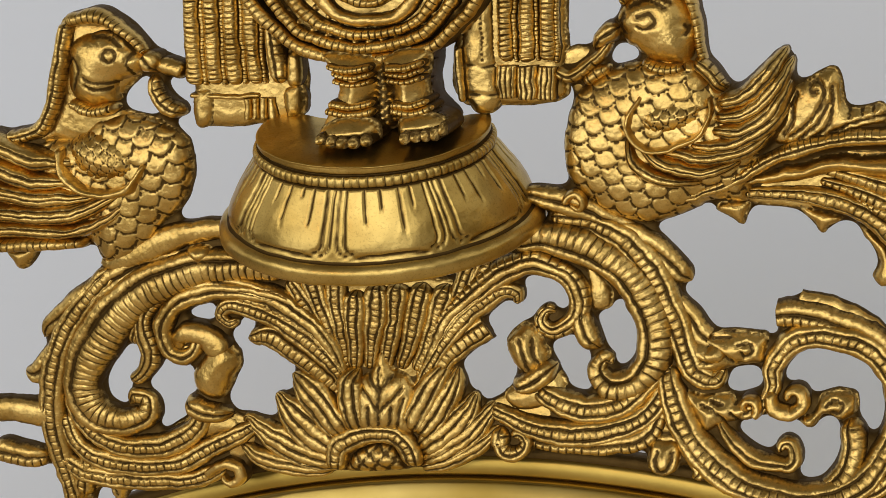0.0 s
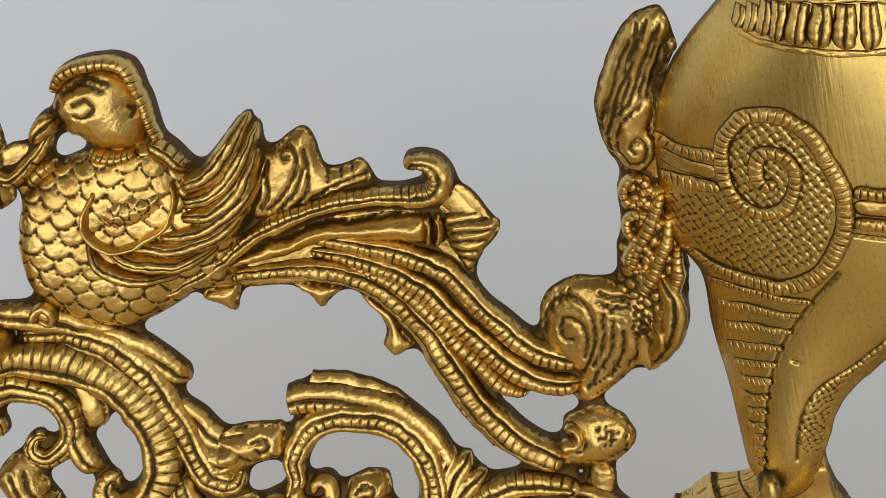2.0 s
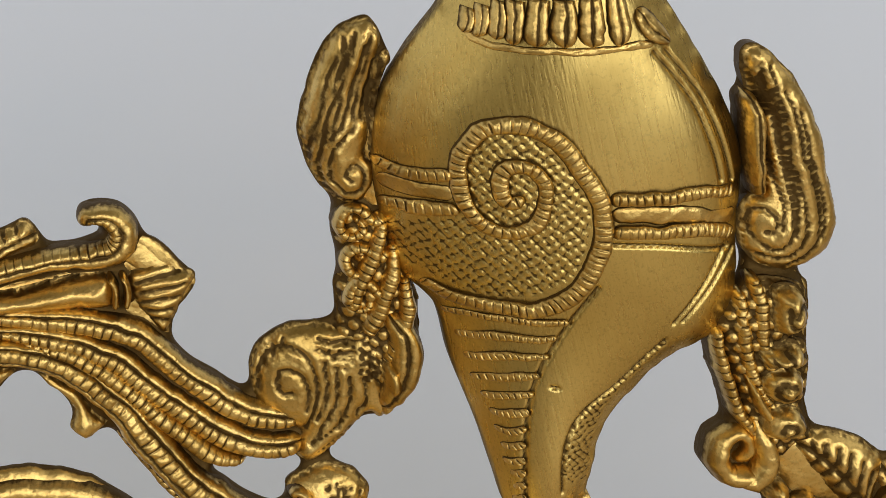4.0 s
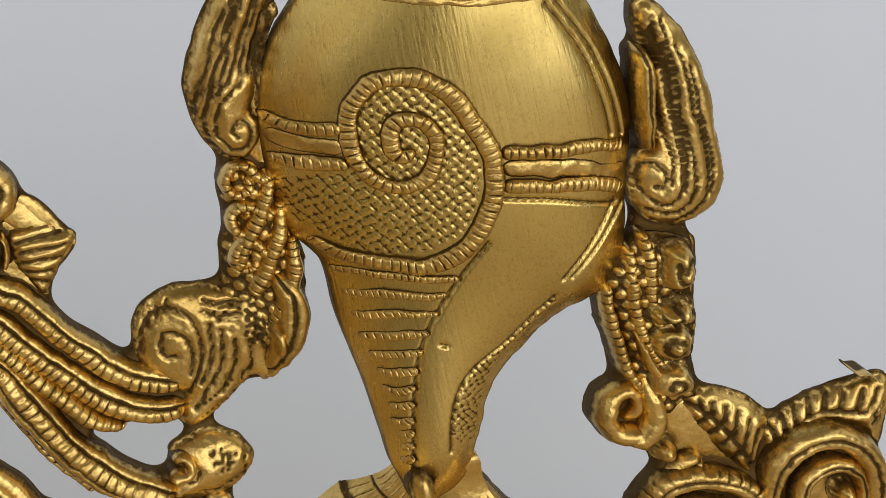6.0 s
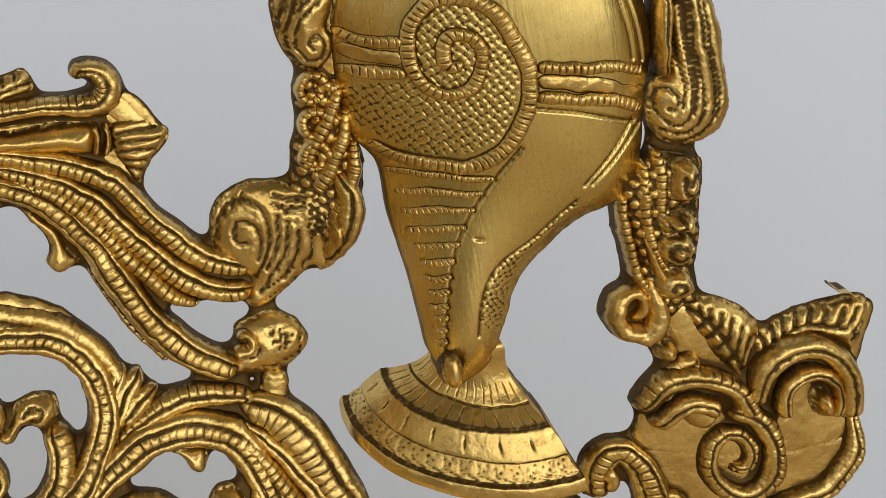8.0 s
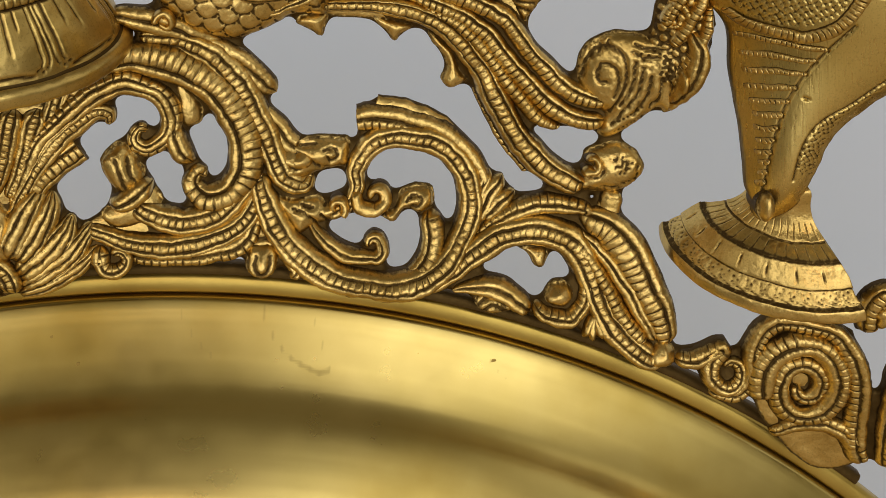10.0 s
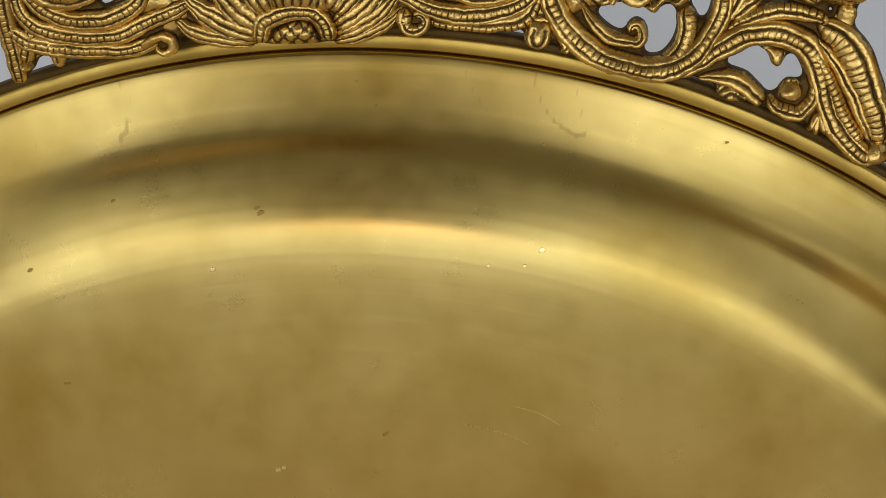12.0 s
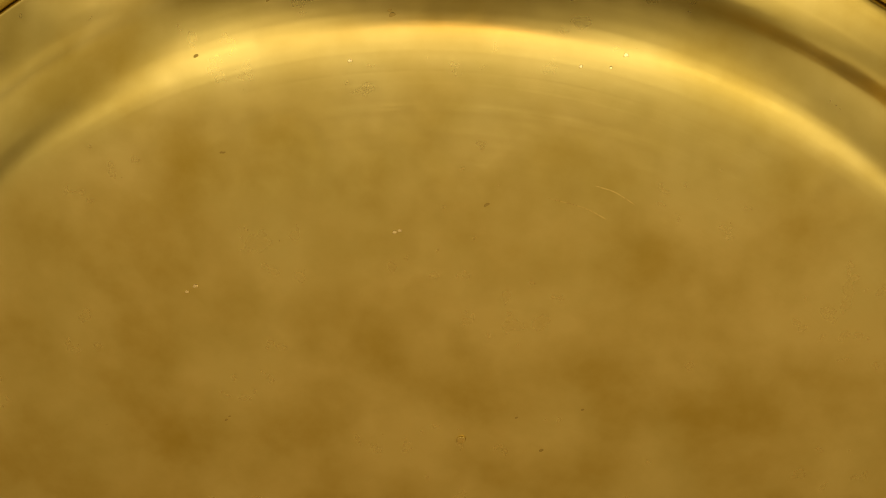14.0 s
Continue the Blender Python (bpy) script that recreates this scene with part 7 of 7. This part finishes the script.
    stroke([(-13.3, 342.3, 2.1), (-13.3, 332.5, 2.1), (-11.6, 324.5, 2.1), (-7.4, 316.6, 2.1), (-1.9, 312.8, 2.1), (3.5, 311.5, 2.1), (9.5, 312, 2.1), (14.3, 315.3, 2.1), (18, 321.2, 2.1), (21.1, 329.1, 2), (23, 336.2, 2)], lanes='r', h=2.6, period=1.9, base=lambda x, z: -9.6),
    stroke([(-10.5, 341.7, 2.6), (-10, 332, 2.6), (-7.8, 323.8, 2.6), (-3.3, 317, 2.6), (0.3, 314.6, 2.6), (4.2, 313.9, 2.6), (8.3, 314.2, 2.6), (13.1, 318.2, 2.5), (17.3, 325, 2.5), (19.7, 333.1, 2.5)], lanes='w', h=2.6, period=1.9, base=lambda x, z: -9.6),
    stroke([(-7.6, 341.2, 1.9), (-7.2, 332.4, 1.9), (-5.2, 325.2, 1.9), (-1.6, 319.6, 1.9), (4.4, 316.9, 1.9), (9.8, 319.4, 1.9), (14.2, 325.8, 1.9), (16.6, 333.4, 1.9)], lanes='r', h=2.4, period=1.6, base=lambda x, z: -9.6),
    stroke([(-4.9, 340.7, 2.4), (-4.4, 333, 2.4), (-2.6, 326.6, 2.4), (0.4, 321.9, 2.4), (4.6, 319.9, 2.4), (8.6, 321.9, 2.4), (11.8, 327, 2.4), (13.8, 333.9, 2.4)], lanes='w', h=2.2, base=lambda x, z: -9.4),
    stroke([(-2.2, 340.2, 1.9), (-1.6, 333.4, 1.9), (0.2, 327.6, 1.9), (2.4, 324.2, 1.9), (4.8, 323.0, 1.9), (7.4, 324.2, 1.9), (9.6, 328.2, 1.9), (11, 334.3, 1.9)], lanes='r', h=2.2, period=1.6, base=lambda x, z: -9.4),
    pillow([(-13.8, 319.6), (-12.8, 320.4), (-12.1, 319.4), (-13.1, 318.7)], h=1.8, ew=1.2, step=0.4, front=-9.6),
    pillow([(-11.8, 317.4), (-10.7, 318.1), (-10, 317.1), (-10.9, 316.4)], h=1.8, ew=1.2, step=0.4, front=-9.6),
    pillow([(-9.6, 315.3), (-8.6, 316), (-7.9, 315.1), (-8.8, 314.4)], h=1.8, ew=1.2, step=0.4, front=-9.6),
    pillow([(-7.4, 313.7), (-6.5, 314.5), (-5.6, 313.5), (-6.7, 312.8)], h=1.8, ew=1.2, step=0.4, front=-9.6),
    pillow([(-5.2, 312.4), (-4.2, 313.1), (-3.4, 312.2), (-4.4, 311.5)], h=1.8, ew=1.2, step=0.4, front=-9.6),
    pillow([(-2.9, 311.5), (-1.9, 312.2), (-1.1, 311.3), (-2.1, 310.5)], h=1.8, ew=1.2, step=0.4, front=-9.6),
    pillow([(-0.7, 310.8), (0.4, 311.5), (1.2, 310.6), (0.2, 309.8)], h=1.8, ew=1.2, step=0.4, front=-9.6),
    pillow([(1.7, 310.5), (2.7, 311.2), (3.5, 310.3), (2.5, 309.6)], h=1.8, ew=1.2, step=0.4, front=-9.6),
    pillow([(4.1, 310.5), (5, 311.2), (5.8, 310.3), (4.9, 309.6)], h=1.8, ew=1.2, step=0.4, front=-9.6),
    pillow([(6.4, 310.9), (7.4, 311.6), (8.2, 310.7), (7.2, 309.9)], h=1.8, ew=1.2, step=0.4, front=-9.6),
    pillow([(8.7, 311.5), (9.8, 312.2), (10.6, 311.4), (9.7, 310.7)], h=1.8, ew=1.2, step=0.4, front=-9.6),
    pillow([(11.2, 312.5), (12.1, 313.2), (12.9, 312.3), (12, 311.6)], h=1.8, ew=1.2, step=0.4, front=-9.6),
    pillow([(13.5, 313.8), (14.4, 314.5), (15.3, 313.5), (14.4, 312.9)], h=1.8, ew=1.2, step=0.4, front=-9.6),
    pillow([(15.8, 315.4), (16.8, 316.1), (17.6, 315.1), (16.6, 314.4)], h=1.8, ew=1.2, step=0.4, front=-9.6),
    pillow([(18.2, 317.3), (19.2, 317.9), (19.9, 317), (19, 316.3)], h=1.8, ew=1.2, step=0.4, front=-9.6),
    pillow([(-10.7, 321.6), (-9.6, 322.3), (-8.9, 321.4), (-9.9, 320.6)], h=1.8, ew=1.2, step=0.4, front=-9.6),
    pillow([(-8.7, 319.2), (-7.7, 320), (-6.9, 319), (-8, 318.2)], h=1.8, ew=1.2, step=0.4, front=-9.6),
    pillow([(-6.7, 317.3), (-5.7, 318), (-5, 317), (-5.9, 316.3)], h=1.8, ew=1.2, step=0.4, front=-9.6),
    pillow([(-4.6, 315.7), (-3.7, 316.4), (-2.9, 315.4), (-3.9, 314.7)], h=1.8, ew=1.2, step=0.4, front=-9.6),
    pillow([(-2.6, 314.5), (-1.6, 315.2), (-0.9, 314.3), (-1.8, 313.5)], h=1.8, ew=1.2, step=0.4, front=-9.6),
    pillow([(-0.4, 313.8), (0.6, 314.5), (1.3, 313.6), (0.4, 312.8)], h=1.8, ew=1.2, step=0.4, front=-9.6),
    pillow([(1.7, 313.4), (2.8, 314.1), (3.6, 313.2), (2.6, 312.5)], h=1.8, ew=1.2, step=0.4, front=-9.6),
    pillow([(4, 313.4), (5, 314.1), (5.8, 313.2), (4.8, 312.6)], h=1.8, ew=1.2, step=0.4, front=-9.6),
    pillow([(6.3, 313.8), (7.2, 314.6), (8, 313.6), (7.1, 312.9)], h=1.8, ew=1.2, step=0.4, front=-9.6),
    pillow([(8.6, 314.7), (9.6, 315.4), (10.3, 314.5), (9.4, 313.8)], h=1.8, ew=1.2, step=0.4, front=-9.6),
    pillow([(10.9, 315.8), (11.9, 316.6), (12.7, 315.6), (11.7, 315)], h=1.8, ew=1.2, step=0.4, front=-9.6),
    pillow([(13.2, 317.5), (14.2, 318.1), (15, 317.3), (14, 316.5)], h=1.8, ew=1.2, step=0.4, front=-9.6),
    pillow([(15.5, 319.4), (16.5, 320.1), (17.2, 319.2), (16.3, 318.5)], h=1.8, ew=1.2, step=0.4, front=-9.6))), "plain cast brass standing figure with garlands on a pedestal", "statue")
put("fibre", stroke([(197.4, 237.4, 0.2), (197.9, 236.6, 0.3), (199.4, 236.1, 0.3), (201, 234.5, 0.2)], lanes='w', h=4.5), crest)

# wear on the plate: run marks on the wall, scratches and specks on the disc
WALL = sorted(body)


def plate_front(x, z):
    return float(np.interp(math.hypot(x, z), [q[0] for q in WALL], [q[1] for q in WALL]))

put("speck", stroke([(-16.6, 196.5, 0.73), (-16, 197, 0.98), (-15, 197.1, 0.61)], h=0.06, flat=True, base=plate_front, back=plate_front(-16.6, 196.5) + 0.3, step=0.8), plate, TARNISH, uneven=0.0).location = (0, 0, 0.240)
put("speck", stroke([(-17.3, 197.7, 0.49), (-16.9, 197.8, 0.65), (-16.1, 198.1, 0.41)], h=0.06, flat=True, base=plate_front, back=plate_front(-17.3, 197.7) + 0.3, step=0.8), plate, TARNISH, uneven=0.0).location = (0, 0, 0.240)
put("speck", stroke([(-64.2, 156.5, 0.42), (-63.7, 156.7, 0.57), (-63.2, 156.9, 0.35)], h=0.06, flat=True, base=plate_front, back=plate_front(-64.2, 156.5) + 0.3, step=0.8), plate, TARNISH, uneven=0.0).location = (0, 0, 0.240)
put("speck", stroke([(4.2, 220.8, 0.34), (4.6, 220.8, 0.45), (4.8, 221, 0.28)], h=0.06, flat=True, base=plate_front, back=plate_front(4.2, 220.8) + 0.3, step=0.8), plate, TARNISH, uneven=0.0).location = (0, 0, 0.240)
put("speck", stroke([(8.7, 215.8, 0.50), (9.2, 216, 0.67), (9.2, 216.2, 0.42)], h=0.06, flat=True, base=plate_front, back=plate_front(8.7, 215.8) + 0.3, step=0.8), plate, TARNISH, uneven=0.0).location = (0, 0, 0.240)
put("speck", stroke([(87.2, 204.8, 0.42), (87.6, 205, 0.56), (88.2, 204.9, 0.35)], h=0.06, flat=True, base=plate_front, back=plate_front(87.2, 204.8) + 0.3, step=0.8), plate, TARNISH, uneven=0.0).location = (0, 0, 0.240)
put("speck", stroke([(-50.9, 197.4, 0.41), (-50.6, 197.8, 0.55), (-49.9, 198, 0.35)], h=0.06, flat=True, base=plate_front, back=plate_front(-50.9, 197.4) + 0.3, step=0.8), plate, TARNISH, uneven=0.0).location = (0, 0, 0.240)
put("speck", stroke([(-70.7, 182.8, 0.58), (-70.1, 183.2, 0.78), (-69.3, 183.5, 0.49)], h=0.06, flat=True, base=plate_front, back=plate_front(-70.7, 182.8) + 0.3, step=0.8), plate, TARNISH, uneven=0.0).location = (0, 0, 0.240)
put("speck", stroke([(-67.3, 69.8, 0.43), (-66.9, 70.2, 0.57), (-66.3, 70.5, 0.35)], h=0.06, flat=True, base=plate_front, back=plate_front(-67.3, 69.8) + 0.3, step=0.8), plate, TARNISH, uneven=0.0).location = (0, 0, 0.240)
put("speck", stroke([(-66.1, 71.3, 0.32), (-65.9, 71.5, 0.43), (-65.3, 71.7, 0.26)], h=0.06, flat=True, base=plate_front, back=plate_front(-66.1, 71.3) + 0.3, step=0.8), plate, TARNISH, uneven=0.0).location = (0, 0, 0.240)
put("speck", stroke([(26.7, 66.2, 0.64), (27.3, 66.6, 0.84), (28, 66.8, 0.53)], h=0.06, flat=True, base=plate_front, back=plate_front(26.7, 66.2) + 0.3, step=0.8), plate, TARNISH, uneven=0.0).location = (0, 0, 0.240)
put("speck", stroke([(19.4, 77.3, 0.42), (19.7, 77.5, 0.56), (20.3, 77.8, 0.35)], h=0.06, flat=True, base=plate_front, back=plate_front(19.4, 77.3) + 0.3, step=0.8), plate, TARNISH, uneven=0.0).location = (0, 0, 0.240)
put("speck", stroke([(-63.5, 156.5, 0.40), (-63, 156.7, 0.53), (-62.4, 156.9, 0.33)], h=0.06, flat=True, base=plate_front, back=plate_front(-63.5, 156.5) + 0.3, step=0.8), plate, TARNISH, uneven=0.0).location = (0, 0, 0.240)
put("speck", stroke([(38.4, 81.2, 0.41), (39, 81.4, 0.55), (39.4, 81.6, 0.35)], h=0.06, flat=True, base=plate_front, back=plate_front(38.4, 81.2) + 0.3, step=0.8), plate, TARNISH, uneven=0.0).location = (0, 0, 0.240)
put("speck", stroke([(9.7, 144.9, 0.58), (10.3, 145.4, 0.78), (11.3, 145.9, 0.49)], h=0.06, flat=True, base=plate_front, back=plate_front(9.7, 144.9) + 0.3, step=0.8), plate, TARNISH, uneven=0.0).location = (0, 0, 0.240)
put("fleck", stroke([(-15.7, 135.4, 0.56), (-15.1, 136.1, 0.71), (-14.6, 135.5, 0.48)], h=0.3, flat=True, base=plate_front, back=plate_front(-15.7, 135.4) + 0.3, step=0.8), plate, BRIGHT, uneven=0.0).location = (0, 0, 0.240)
put("fleck", stroke([(-14.3, 136.1, 0.56), (-13.7, 136.6, 0.71), (-13.3, 136.1, 0.48)], h=0.3, flat=True, base=plate_front, back=plate_front(-14.3, 136.1) + 0.3, step=0.8), plate, BRIGHT, uneven=0.0).location = (0, 0, 0.240)
put("fleck", stroke([(34.4, 185.3, 0.52), (34.9, 185.7, 0.67), (35.3, 185.6, 0.46)], h=0.3, flat=True, base=plate_front, back=plate_front(34.4, 185.3) + 0.3, step=0.8), plate, BRIGHT, uneven=0.0).location = (0, 0, 0.240)
put("fleck", stroke([(42.3, 185.4, 0.40), (42.8, 185.5, 0.50), (43.1, 185.5, 0.34)], h=0.3, flat=True, base=plate_front, back=plate_front(42.3, 185.4) + 0.3, step=0.8), plate, BRIGHT, uneven=0.0).location = (0, 0, 0.240)
put("fleck", stroke([(-74.1, 114.4, 0.67), (-73.4, 115.1, 0.85), (-72.6, 114.7, 0.58)], h=0.3, flat=True, base=plate_front, back=plate_front(-74.1, 114.4) + 0.3, step=0.8), plate, BRIGHT, uneven=0.0).location = (0, 0, 0.240)
put("fleck", stroke([(-76.5, 112.5, 0.58), (-76, 113, 0.73), (-75.4, 112.7, 0.50)], h=0.3, flat=True, base=plate_front, back=plate_front(-76.5, 112.5) + 0.3, step=0.8), plate, BRIGHT, uneven=0.0).location = (0, 0, 0.240)
put("fleck", stroke([(-27.6, 184.4, 0.54), (-27, 185, 0.67), (-26.4, 184.6, 0.48)], h=0.3, flat=True, base=plate_front, back=plate_front(-27.6, 184.4) + 0.3, step=0.8), plate, BRIGHT, uneven=0.0).location = (0, 0, 0.240)
put("fleck", stroke([(46, 188.3, 0.60), (46.6, 188.9, 0.77), (47.2, 188.4, 0.54)], h=0.3, flat=True, base=plate_front, back=plate_front(46, 188.3) + 0.3, step=0.8), plate, BRIGHT, uneven=0.0).location = (0, 0, 0.240)
put("scratch", stroke([(39.9, 152.2, 0.14), (45.3, 150.5, 0.22), (50.9, 147, 0.14)], h=0.05, flat=True, base=plate_front, back=plate_front(39.9, 152.2) + 0.3, step=0.8), plate, POLISHED, uneven=0.0).location = (0, 0, 0.240)
put("scratch", stroke([(27.3, 148.1, 0.11), (37, 145.6, 0.18), (43.3, 142.4, 0.11)], h=0.05, flat=True, base=plate_front, back=plate_front(27.3, 148.1) + 0.3, step=0.8), plate, POLISHED, uneven=0.0).location = (0, 0, 0.240)


def stain(ob, marks):
    """Dried run marks, as dirt on the metal: rows of (half width, strength, line)."""
    co = np.zeros(len(ob.data.vertices) * 3)
    ob.data.vertices.foreach_get("co", co)
    P = co.reshape(-1, 3)[:, [0, 2]] / MM
    near = np.flatnonzero((P[:, 1] > 120) & (np.hypot(P[:, 0], P[:, 1]) > 200))
    dirt = np.zeros(len(P))
    for wide, much, line in marks:
        dirt[near] = np.maximum(dirt[near], much * np.clip(1.25 - seg_dist(P[near], spline(line, 6)) / wide, 0, 1))
    ob.data.attributes["grime_shade"].data.foreach_set("value", dirt.astype(np.float32))


stain(disc, [(1.5, 0.69, [(44.6, 221.2), (45.5, 216.8), (48.6, 212), (53.8, 208.5)]), (1.2, 0.67, [(53.5, 219.3), (54.7, 214.9), (55.9, 208.4)]), (2, 0.69, [(-50.2, 219.8), (-48.6, 215.8), (-48.6, 210.9), (-50.4, 208.2)]), (1.6, 0.64, [(28.9, 222.5), (31, 217.8), (34.3, 213.9)]), (1.2, 0.64, [(87.9, 208.1), (86.8, 205.3), (89.5, 201.5)]), (1, 0.64, [(-71.5, 206.7), (-69, 203.3), (-69.7, 200.3)])])
put("droplet", stroke([(2.3, 68.6, 1.73), (3.9, 69, 2.42), (5.1, 69.2, 1.73)], h=0.7, flat=True, base=plate_front, back=plate_front(2.3, 68.6) + 0.3, step=0.8), plate, POLISHED, uneven=0.0).location = (0, 0, 0.240)

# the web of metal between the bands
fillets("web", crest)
